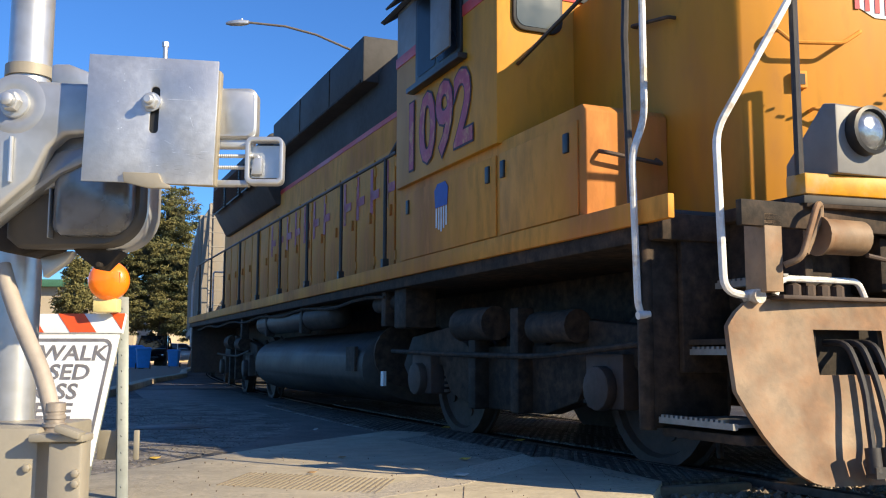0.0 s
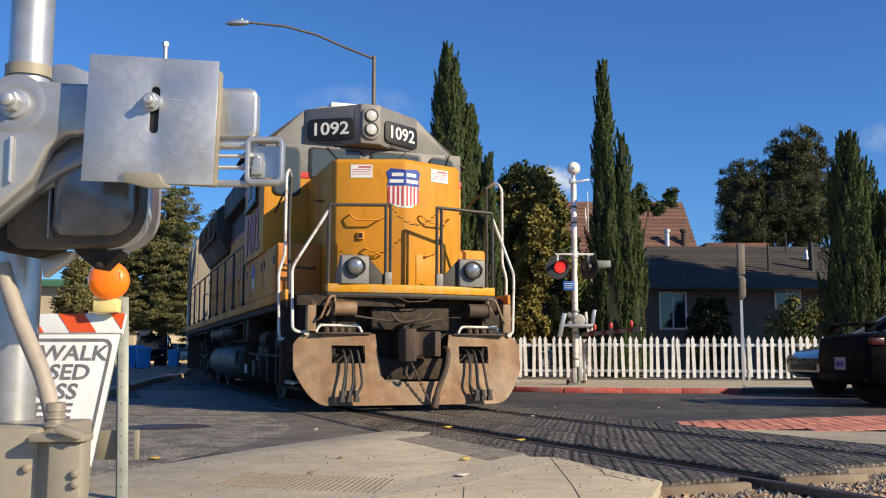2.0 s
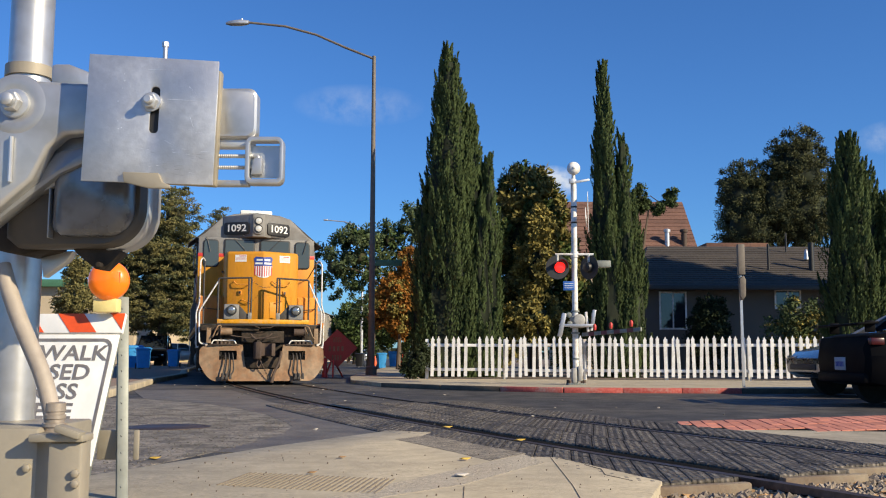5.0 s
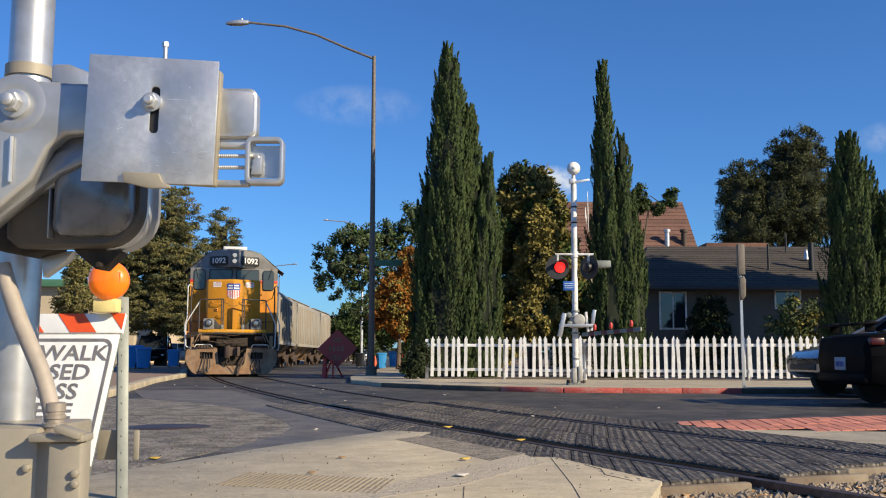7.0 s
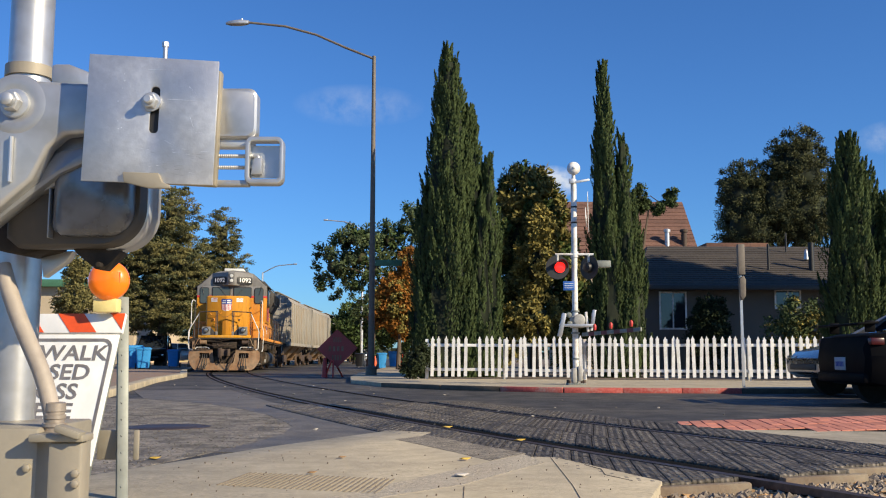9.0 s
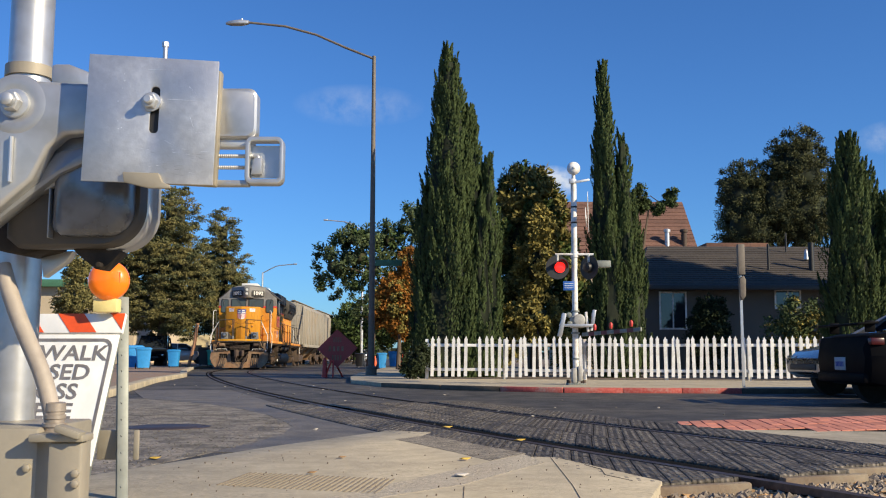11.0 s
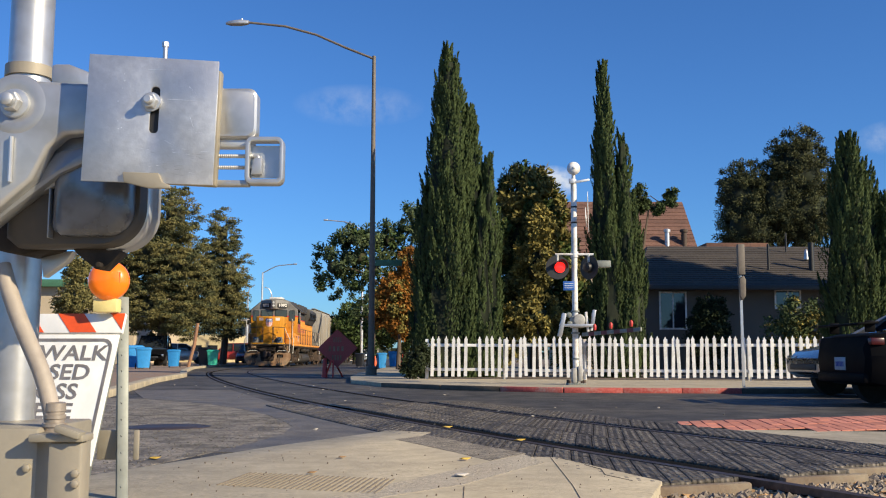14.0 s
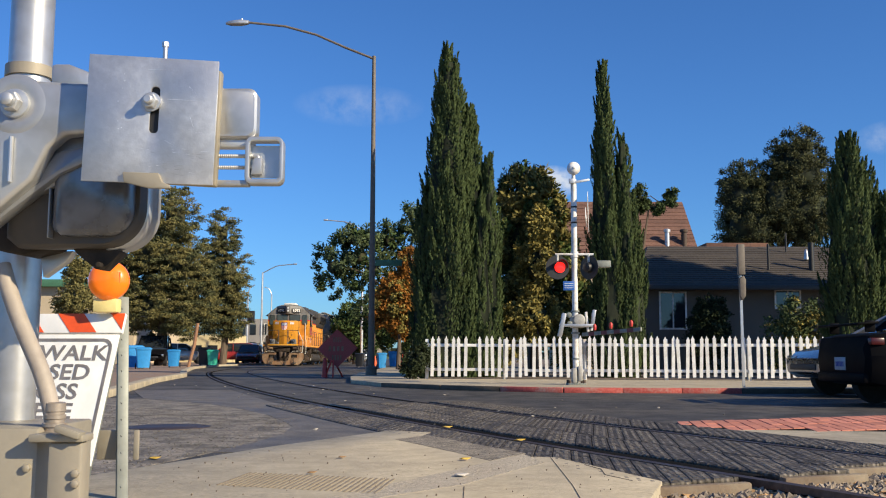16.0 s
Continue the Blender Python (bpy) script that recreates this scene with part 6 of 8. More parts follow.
text_m = Matrix(((ax_u.x, -ax_v.x, ax_w.x, 0), (ax_u.y, -ax_v.y, ax_w.y, 0), (ax_u.z, -ax_v.z, ax_w.z, 0), (0, 0, 0, 1)))
for k, word in enumerate(("SIDEWALK", "CLOSED", "CROSS", "HERE")):
    split_letters(lettering("word", word, 0.104, sign_grey, panel, Matrix.Translation(on_sign(SW / 2 - (0.06 if k == 3 else 0.022), 0.098 + 0.094 * k, 0.002)) @ text_m @ Matrix.Diagonal((1.17, 1, 1, 1)), 0.0004, offset=0.002))
bm = bmesh.new()
sheet(bm, -0.012, SW + 0.01, -0.105, -0.006, -0.016, 0.004)
board = part("striped_board", bm, white_sheet, asign, "white board with orange stripes", 0.002)
for k, (a, b) in enumerate(((-0.011, 0.062), (0.20, 0.335), (0.47, 0.605))):
    shift = 0.085
    pts = [(a, -0.104), (b, -0.104), (b - shift, -0.008), (a - shift, -0.008)]
    if k == 0:
        pts = [(-0.011, -0.104), (0.062, -0.104), (-0.008, -0.024), (-0.011, -0.022)]
    bm = bmesh.new()
    rings(bm, [[on_sign(u, v, w) for u, v in pts] for w in (0.005, 0.0065)])
    part("orange_stripe", bm, orange_sheet, board, "orange stripe", smooth=0)
# legs: perforated steel angle
rear_top, rear_foot = Vector((-1.557, 4.620, 0.947)), Vector((-1.452, 4.400, 0.020))
bm = bmesh.new()
obox(bm, look((rear_top + rear_foot) / 2, rear_foot), 0.05, 0.045, (rear_foot - rear_top).length)
lg = part("leg", bm, zinc, asign, "galvanised steel leg with holes", 0.004)
# Holes are thin black discs, their inner dark put into the colour.
bm = bmesh.new()
for k in range(12):
    p = rear_top.lerp(rear_foot, 0.06 + 0.08 * k)
    turned(bm, p + Vector((0, -0.023, 0)), (0, -1, 0), [(0, 0.0055), (0.002, 0.0055)], 10)
part("hole", bm, black, lg)
front_top, front_foot = on_sign(0.02, SH - 0.01, -0.03), on_sign(0.02, SH + 0.12, -0.03)
for du in (0.0, SW - 0.04):
    a, b = on_sign(0.03 + du, 0.0, -0.03), on_sign(0.03 + du, 0.93, -0.03)
    bm = bmesh.new()
    obox(bm, look((a + b) / 2, b), 0.035, 0.03, (b - a).length)
    part("leg", bm, zinc, asign, "galvanised steel leg", 0.003)
bm = bmesh.new()
far_top = on_sign(SW, -0.1, -0.04)
far_foot = Vector((far_top.x + rear_foot.x - rear_top.x, far_top.y + 0.4, 0.022))
obox(bm, look((far_top + far_foot) / 2, far_foot), 0.05, 0.045, (far_foot - far_top).length)
part("leg", bm, zinc, asign, "galvanised steel leg", 0.004)
for x0, x1 in ((-1.600, -1.475), (-1.432, -1.408)):
    bm = bmesh.new()
    box(bm, x0, x1, 4.47, 4.49, 0.19, 0.325)
    part("cross_brace", bm, cab_box, asign, "pale brace plate", 0.004)
bm = bmesh.new()
lamp_c = Vector((-1.587, 4.500, 1.023))
ldir = Vector((0.12, -1, 0.0)).normalized()
turned(bm, lamp_c - ldir * 0.045, ldir, [(0, 0.055), (0.012, 0.085), (0.030, 0.094), (0.058, 0.094), (0.075, 0.085), (0.095, 0.055), (0.10, 0.0)], 32)
lamp = part("amber_lens", bm, orange_lens, asign, "round amber lens")
bm = bmesh.new()
dl, du_, dw = frame_of(ldir)
for k in range(7):
    x = -0.012 + 0.012 * k
    cyl(bm, lamp_c + ldir * 0.040 + Vector((x, 0, 0.038)), lamp_c + ldir * 0.040 + Vector((x, 0, -0.012)), 0.0035, n=6)
part("lens_rib", bm, orange_lens, lamp)
bm = bmesh.new()
c = Vector((-1.598, 4.500, 0.905))
obox(bm, Matrix.Translation(c + Vector((0, 0.02, 0))), 0.115, 0.07, 0.066)
part("battery_case", bm, material("pale_yellow_plastic", (0.75, 0.62, 0.25), 0.5, grain=15, var=0.08), asign, "pale yellow battery case", 0.008)
# ---- trees ----
rng = np.random.default_rng(7)


def leaf_mat(name, col, island=0.45, rough=0.75):
    return material(name, col, rough, grain=3, patch=0.5, var=0.22, bump=0.0, island=island, spec=0.12)


cypress_green = leaf_mat("cypress_green", (0.060, 0.084, 0.032), 0.25)
# Near-black core colour carries the shade inside the crowns.
cypress_core = material("cypress_inner_shade", (0.014, 0.020, 0.008), 0.95, grain=6, var=0.3)
broad_green = leaf_mat("broad_green", (0.06, 0.088, 0.028))
olive_green = leaf_mat("olive_green", (0.155, 0.135, 0.042))
golden_green = leaf_mat("golden_green", (0.22, 0.18, 0.05))
rust_leaf = leaf_mat("autumn_orange", (0.27, 0.112, 0.022))
dark_conifer = leaf_mat("dark_conifer", (0.06, 0.066, 0.03))
brown_conifer = leaf_mat("brown_conifer", (0.15, 0.135, 0.052), 0.4)
verge_green = leaf_mat("verge_green", (0.085, 0.09, 0.04), 0.4)
street_green = leaf_mat("street_green", (0.085, 0.112, 0.05), 0.4)
# Lighter core for open crowns, inner shade likewise in its colour.
olive_core = material("olive_inner_shade", (0.045, 0.045, 0.02), 0.95, grain=6, var=0.3)
deep_green = leaf_mat("deep_green", (0.03, 0.04, 0.018))
bark = material("bark", (0.10, 0.075, 0.055), 0.9, grain=8, patch=2, var=0.3, bump=0.8, stretch=(1, 1, 0.2))


def leaves(centres, outward, length, width, up=0.0, spread=1.0, face=None):
    """Leaf quads about the centres; outward: a way for each, up: how far they stand upright, face: the way their flat sides look."""
    n = len(centres)
    d = outward + rng.normal(0, spread, (n, 3))
    d[:, 2] += up
    d /= np.linalg.norm(d, axis=1, keepdims=True) + 1e-9
    s = np.cross(d, rng.normal(0, 1, (n, 3)) if face is None else face + rng.normal(0, 0.30, (n, 3)))
    s /= np.linalg.norm(s, axis=1, keepdims=True) + 1e-9
    L = length * rng.uniform(0.6, 1.3, (n, 1))
    W = width * rng.uniform(0.6, 1.3, (n, 1))
    q = np.stack([centres - d * L * 0.5, centres + s * W * 0.5, centres + d * L * 0.5, centres - s * W * 0.5], 1)
    return q.reshape(-1, 3)


def lumpy(bm, c, r, rough=0.25, n=2):
    c = Vector(c)
    res = bmesh.ops.create_icosphere(bm, subdivisions=n, radius=1.0)
    for v in res["verts"]:
        k = 1 + rough * noise.noise(v.co * 2.2 + c)
        v.co = Vector((v.co.x * r[0] * k, v.co.y * r[1] * k, v.co.z * r[2] * k)) + c


def trunk(bm, pts, r0, r1):
    loops = []
    for i, p in enumerate(pts):
        k = i / (len(pts) - 1)
        r = r0 + (r1 - r0) * k
        loops.append([Vector(p) + Vector((math.cos(a), math.sin(a), 0)) * r * (1 + 0.12 * math.sin(3 * a + i)) for a in [2 * math.pi * j / 9 for j in range(9)]])
    rings(bm, loops)


def tree(name, at, label, trunk_pts, r0, lobes, mat_, leaf=(0.22, 0.11), clumps=220, per=55, clump_r=0.45, second=None, share=0.0, up=0.1, core=0.55, surface=0.5, flat=1.0, core_mat=None):
    """lobes: (centre, radii) of the crown's masses; leaves sit in clumps, thicker near the outside."""
    t = empty(name, pose(*at), label=label, category="tree")
    bm = bmesh.new()
    trunk(bm, trunk_pts, r0, r0 * 0.35)
    top = Vector(trunk_pts[-1])
    for c, r in lobes:
        mid = Vector(trunk_pts[len(trunk_pts) // 2]).lerp(top, 0.5)
        pipe(bm, [mid, mid.lerp(Vector(c), 0.5) + Vector((0, 0, 0.15)), Vector(c)], r0 * 0.28, 6)
    part("trunk", bm, bark, t, "rough bark trunk and limbs")
    leaf, per = (leaf[0] * 0.8, leaf[1] * 0.8), int(per * 1.35)
    vol = np.array([r[0] * r[1] * r[2] for _, r in lobes]) ** 0.7
    vol /= vol.sum()
    out = {0: [], 1: []}
    for (c, r), share_of in zip(lobes, vol):
        n = max(6, int(1.45 * clumps * share_of))
        d = rng.normal(0, 1, (n, 3))
        d /= np.linalg.norm(d, axis=1, keepdims=True)
        k = rng.uniform(surface ** 3, 1.0, (n, 1)) ** (1 / 3) * rng.uniform(0.88, 1.12, (n, 1))
        cc = np.array(c) + d * k * np.array(r)
        for j in range(n):
            q = rng.normal(0, 1, (per, 3))
            q *= clump_r * rng.uniform(0.5, 1.0) * rng.uniform(0.3, 1, (per, 1)) / (np.linalg.norm(q, axis=1, keepdims=True) + 1e-9)
            q[:, 2] *= flat
            which = 1 if rng.uniform() < share else 0
            out[which].append(leaves(cc[j] + q, q / clump_r + d[j] * 0.6, leaf[0], leaf[1], up, 1.0, q / clump_r * 0.9 + d[j] * 0.55))
    for which, m in ((0, mat_), (1, second)):
        if out[which] and m is not None:
            tagged(quads("crown", np.concatenate(out[which]), m, t), kind="stuff")
    # Lumpy cores, coloured dark for the shade between the leaves.
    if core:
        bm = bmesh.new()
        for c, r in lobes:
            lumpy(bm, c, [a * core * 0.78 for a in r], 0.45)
        part("inner_crown", bm, core_mat or cypress_core, t, "dark core with the crown's inner shade in its colour", smooth=80)
    return t


def cypress(name, at, label, spires, dens=1.0):
    """spires: (x, y, height, radius, base height); each is a narrow cone of upright plumes."""
    t = empty(name, pose(*at), label=label, category="tree")
    bm = bmesh.new()
    trunk(bm, [(0, 0, -0.1), (0.02, 0, 1.5), (0, 0.03, 3.0)], 0.2, 0.12)
    part("trunk", bm, bark, t)
    parts = []
    bm = bmesh.new()
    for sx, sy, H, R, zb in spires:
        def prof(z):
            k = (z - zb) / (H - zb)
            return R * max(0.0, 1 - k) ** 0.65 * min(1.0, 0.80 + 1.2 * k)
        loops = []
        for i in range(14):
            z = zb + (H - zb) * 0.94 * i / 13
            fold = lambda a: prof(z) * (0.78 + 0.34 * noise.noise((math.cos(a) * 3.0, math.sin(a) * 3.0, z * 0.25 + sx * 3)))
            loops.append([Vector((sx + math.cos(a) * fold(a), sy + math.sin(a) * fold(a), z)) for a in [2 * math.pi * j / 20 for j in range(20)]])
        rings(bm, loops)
        n = int(34 * (H - zb) * R * dens)
        for _ in range(n):
            z = zb + (H - zb) * rng.uniform(0, 1) ** 1.05 * 0.985
            a = rng.uniform(0, 2 * math.pi)
            r = prof(z) * rng.uniform(0.80, 1.0) * (1 + 0.42 * noise.noise((math.cos(a) * 3.0, math.sin(a) * 3.0, z * 0.25 + sx * 3)))
            slim = 0.42 + 0.58 * min(1.0, prof(z) / 0.6)
            h = rng.uniform(0.8, 1.9) * slim
            z = min(z, H - 0.45 * h)
            m = 165
            tt = rng.uniform(-0.5, 0.5, m)
            w = slim * rng.uniform(0.10, 0.21) * (1 - np.abs(tt + 0.12) * 1.55).clip(0.08, 1) * rng.uniform(0.75, 1.05, m)
            ph = rng.uniform(0, 2 * math.pi, m)
            o = np.array([math.cos(a), math.sin(a), 0.0])
            c = np.array([sx, sy, z]) + o * r + np.outer(tt * h, np.array([o[0] * 0.20, o[1] * 0.20, 1.0])) + np.stack([np.cos(ph) * w, np.sin(ph) * w, 0 * w], 1)
            ow = np.stack([np.cos(ph), np.sin(ph), 0 * ph], 1) * 0.5 + o * 0.3
            parts.append(leaves(c, ow, 0.125, 0.045, 1.5, 0.3, np.stack([np.cos(ph), np.sin(ph), 0 * ph], 1) * 0.75 + o * 0.7))
    # Folded core, dark for the shade between the plumes.
    part("inner_crown", bm, cypress_core, t, "dark core with the crown's inner shade in its colour", smooth=80)
    tagged(quads("crown", np.concatenate(parts), cypress_green, t), kind="stuff")
    return t


cypress("cypress", (0.273, 28.0, 0.12), "tall narrow dark green cypress behind the picket fence",
        [(-0.12, 0, 10.0, 1.12, 0.1), (0.52, 0.1, 8.1, 0.85, 0.1), (-0.80, -0.1, 5.75, 0.50, 0.1), (1.08, -0.1, 6.6, 0.50, 0.2), (0.85, -0.35, 5.2, 0.5, 0.1)])
cypress("cypress", (5.086, 28.0, 0.12), "narrow twin-topped cypress with a side branch beside the signal",
        [(-0.27, 0, 9.45, 0.60, 0.1), (0.27, -0.1, 7.35, 0.55, 0.1), (0.60, 0.1, 5.5, 0.42, 0.2), (-0.15, -0.3, 5.0, 0.5, 0.1)])
cypress("cypress", (11.176, 25.6, 0.12), "broad dark cypress behind the parked cars",
        [(-0.10, 0, 6.7, 0.92, 0.1), (0.35, 0.1, 6.0, 0.85, 0.1), (0.85, -0.2, 5.0, 0.75, 0.1), (-0.40, -0.3, 4.9, 0.55, 0.1)])
# side branch of the second cypress
tree("shrub", (6.644, 29.0, 0.12), "feathery branch reaching sideways over the roof", [(-0.9, 0, 0.0), (-0.7, 0, 2.5), (-0.3, 0, 5.195 - 0.12), (0.5, 0, 5.585 - 0.12)], 0.05,
     [((-0.15, 0, 5.265 - 0.12), (0.45, 0.25, 0.18)), ((0.42, 0, 5.585 - 0.12), (0.2, 0.2, 0.32)), ((-0.55, 0, 5.582 - 0.12), (0.25, 0.2, 0.42))], cypress_green, (0.13, 0.055), 70, 40, 0.16, up=0.8, core=0.4)
Y = 30.0
tree("leafy_tree", (2.782, 30.0, 0.12), "leafy tree with yellowing lower leaves behind the fence", [(0, 0, -0.1), (0.1, 0, 1.6), (0.0, 0.1, 3.2), (0, 0, 4.6)], 0.16,
     [((-0.1, 0, 5.833 - 0.12), (0.95, 0.9, 0.95)), ((-0.55, 0, 4.464 - 0.12), (0.75, 0.9, 1.2)), ((0.45, 0, 5.013 - 0.12), (0.75, 0.8, 0.9)), ((-0.3, -0.2, 2.663 - 0.12), (0.9, 0.9, 1.0)), ((1.05, 0.1, 3.565 - 0.12), (0.5, 0.6, 1.2)), ((1.0, 0.1, 1.953 - 0.12), (0.7, 0.6, 1.0)), ((1.55, 0.3, 2.3), (0.6, 0.6, 1.9))],
     broad_green, (0.26, 0.10), 400, 50, 0.34, olive_green, 0.62, core=0.55)
tree("yellow_shrub", (2.822, 28.6, 0.12), "yellow-leaved shrub catching the sun behind the fence", [(0, 0, -0.1), (0.05, 0, 0.8), (0, 0.1, 1.8)], 0.07,
     [((0.0, 0, 3.428 - 0.12), (0.6, 0.5, 1.0)), ((-0.1, 0, 1.890 - 0.12), (0.95, 0.55, 0.75)), ((0.15, 0, 4.636 - 0.12), (0.4, 0.4, 0.6)), ((-1.0, 0.2, 1.1), (0.6, 0.5, 1.0)), ((1.0, 0.3, 1.0), (0.6, 0.5, 0.9))],
     golden_green, (0.17, 0.09), 260, 42, 0.26, olive_green, 0.45, core=0.55)
tree("street_tree", (-3.962, 52.0, 0.1), "spreading green street tree", [(0, 0, -0.1), (0.1, 0, 2.0), (0.0, 0.1, 4.0), (0, 0, 6.0)], 0.22,
     [((-0.6, 0, 6.128 - 0.1), (1.9, 1.9, 1.9)), ((-2.1, 0, 5.498 - 0.1), (1.2, 1.3, 1.6)), ((1.0, 0.5, 7.073 - 0.1), (1.2, 1.3, 1.3)), ((-1.0, 0, 7.066 - 0.1), (1.1, 1.1, 1.1)), ((0.3, 0, 3.485 - 0.1), (1.6, 1.6, 1.4)), ((2.3, 1, 7.864 - 0.1), (1.2, 1.3, 1.6)), ((1.9, 0.8, 4.9), (1.5, 1.5, 1.9)), ((1.9, 1.0, 2.5), (1.5, 1.4, 1.1))],
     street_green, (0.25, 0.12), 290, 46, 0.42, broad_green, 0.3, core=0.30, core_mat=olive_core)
tree("street_tree", (-7.836, 85.0, 0.1), "dark green street tree farther along", [(0, 0, -0.1), (0.1, 0, 2.0), (0.0, 0.1, 4.0)], 0.22,
     [((0.3, 0, 3.002 - 0.1), (2.4, 2.0, 2.4)), ((-0.8, 0, 3.501 - 0.1), (1.3, 1.3, 1.3))], broad_green, (0.4, 0.22), 120, 40, 0.7, core=0.6)
tree("autumn_tree", (-2.049, 44.0, 0.1), "orange-leaved autumn tree at the pavement", [(0, 0, -0.1), (0.05, 0, 1.5), (0, 0.1, 3.0)], 0.12,
     [((0.0, 0, 3.054 - 0.1), (0.95, 0.9, 1.5)), ((0.45, 0, 4.897 - 0.1), (0.5, 0.5, 0.9)), ((-0.4, 0, 3.577 - 0.1), (0.6, 0.6, 0.9)), ((-0.75, 0, 2.791 - 0.1), (0.6, 0.7, 0.9)), ((0.75, 0, 3.318 - 0.1), (0.5, 0.6, 1.2))],
     rust_leaf, (0.18, 0.11), 280, 44, 0.32, golden_green, 0.3, core=0.5)
tree("big_conifer", (22.104, 62.0, 0.1), "large dark rounded evergreen behind the houses", [(0, 0, -0.1), (0.2, 0, 5.0), (0.0, 0.1, 9.0)], 0.4,
     [((1.3, 0, 12.724 - 0.1), (2.3, 2.2, 3.0)), ((1.6, 0, 10.075 - 0.1), (2.4, 2.2, 2.6)), ((-2.3, 0, 11.196 - 0.1), (1.6, 1.7, 2.4)), ((-2.0, 0, 8.934 - 0.1), (2.0, 2.0, 2.0)), ((-0.2, 0, 10.823 - 0.1), (1.8, 2.0, 2.8))],
     dark_conifer, (0.26, 0.08), 760, 70, 0.46, verge_green, 0.25, up=0.4, core=0.92)
tree("verge_tree", (-17.240, 58.0, 0.1), "large brownish-green evergreen on the verge", [(0, 0, -0.1), (0.15, 0, 2.5), (0.0, 0.1, 5.0), (0.2, 0, 8.0)], 0.33,
     [((0.7, 0, 9.180 - 0.1), (1.6, 1.8, 1.8)), ((-0.8, 0, 6.895 - 0.1), (2.2, 2.0, 2.2)), ((0.9, 0, 6.203 - 0.1), (2.2, 2.0, 2.2)), ((-0.3, 0, 3.600 - 0.1), (2.4, 2.0, 1.8)), ((1.6, 0, 3.089 - 0.1), (1.9, 1.9, 1.5)), ((-2.0, 0, 5.151 - 0.1), (1.5, 1.5, 2.6)), ((2.2, 0, 5.0), (1.2, 1.4, 2.4))],
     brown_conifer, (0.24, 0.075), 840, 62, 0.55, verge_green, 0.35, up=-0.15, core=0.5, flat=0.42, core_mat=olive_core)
tree("verge_tree", (-15.659, 68.0, 0.1), "evergreen with drooping dark foliage on the verge", [(0, 0, -0.1), (0.15, 0, 2.5), (0.0, 0.1, 5.0), (0.0, 0, 9.0)], 0.28,
     [((-0.3, 0, 9.420 - 0.1), (1.2, 1.3, 1.9)), ((-1.3, 0, 7.0), (1.2, 1.3, 2.2)), ((0.8, 0, 5.4), (1.0, 1.2, 1.3)), ((0.3, 0, 6.759 - 0.1), (1.6, 1.5, 2.2)), ((-0.6, 0, 3.713 - 0.1), (2.0, 1.8, 2.0)), ((0.4, 0, 3.515 - 0.1), (1.4, 1.6, 1.8))],
     brown_conifer, (0.24, 0.075), 460, 56, 0.52, verge_green, 0.6, up=-0.3, core=0.4, flat=0.5, core_mat=olive_core)
tree("garden_tree", (-19.365, 50.0, 0.1), "small light green conifer before the building", [(0, 0, -0.1), (0.05, 0, 2.0), (0, 0.1, 4.0)], 0.1,
     [((0.1, 0, 5.124 - 0.1), (0.8, 0.8, 0.8)), ((0.0, 0, 3.332 - 0.1), (1.1, 1.0, 1.2))], brown_conifer, (0.25, 0.10), 120, 40, 0.4, core=0.55)
tree("house_shrub", (8.803, 31.5, 0.12), "dark leafy bush against the house wall", [(0, 0, -0.1), (0.05, 0, 0.8), (0, 0.1, 1.5)], 0.06,
     [((0.0, 0, 1.2), (0.75, 0.5, 1.1)), ((0.1, 0, 2.0), (0.55, 0.45, 0.6))], deep_green, (0.14, 0.08), 130, 40, 0.24, core=0.7)
tree("house_shrub", (10.231, 28.0, 0.12), "tall loose bush with yellow flowers beside the house", [(0, 0, -0.1), (0.05, 0, 0.8), (0, 0.1, 1.5)], 0.06,
     [((-0.1, 0, 1.0), (0.75, 0.5, 0.9)), ((0.1, 0, 1.7), (0.55, 0.45, 0.6)), ((0.75, 0, 1.3), (0.45, 0.4, 1.0))], street_green, (0.12, 0.07), 120, 36, 0.24, golden_green, 0.3, core=0.0)
tree("fence_shrub", (-0.750, 25.2, 0.12), "small dark bush at the fence's end", [(0, 0, -0.1), (0.02, 0, 0.3), (0, 0.05, 0.6)], 0.04,
     [((-0.05, 0, 0.32), (0.3, 0.3, 0.35)), ((0.15, 0, 0.55), (0.22, 0.25, 0.4))], deep_green, (0.10, 0.06), 60, 36, 0.16, core=0.7)
tree("street_tree", (-2.844, 70.0, 0.1), "low dark street tree behind the autumn tree", [(0, 0, -0.1), (0.1, 0, 1.5), (0.0, 0.1, 3.0)], 0.18,
     [((0.6, 0, 2.2), (3.2, 1.8, 1.25)), ((0.8, 0, 3.637 - 0.1), (1.6, 1.6, 1.2)), ((-1.4, 0, 2.594 - 0.1), (1.2, 1.3, 0.9))], broad_green, (0.3, 0.16), 150, 40, 0.5, dark_conifer, 0.4, core=0.6)
# Added tree out of view; it only throws shade on the house.
tree("garden_tree", (19.6, 26.2, 0.08), "unseen garden tree added to shade the low house", [(0, 0, -0.1), (0.1, 0, 3.0), (0.0, 0.1, 6.0), (0, 0, 9.0)], 0.3,
     [((0, 0, 8.6), (2.1, 1.8, 3.4)), ((-0.6, 0, 5.6), (1.7, 1.6, 2.4)), ((0.9, 0, 6.6), (1.6, 1.6, 2.6)), ((0.2, 0, 11.5), (1.3, 1.2, 1.8))], broad_green, (0.34, 0.20), 300, 44, 0.6, core=0.95)
# ---- picket fence ----
fence = empty("picket_fence", label="white wooden picket fence, weathered, some pickets leaning", category="fence")
FA, FB = Vector((-0.42, 25.40, 0.13)), Vector((9.9, 24.10, 0.13))
fdir = (FB - FA).normalized()
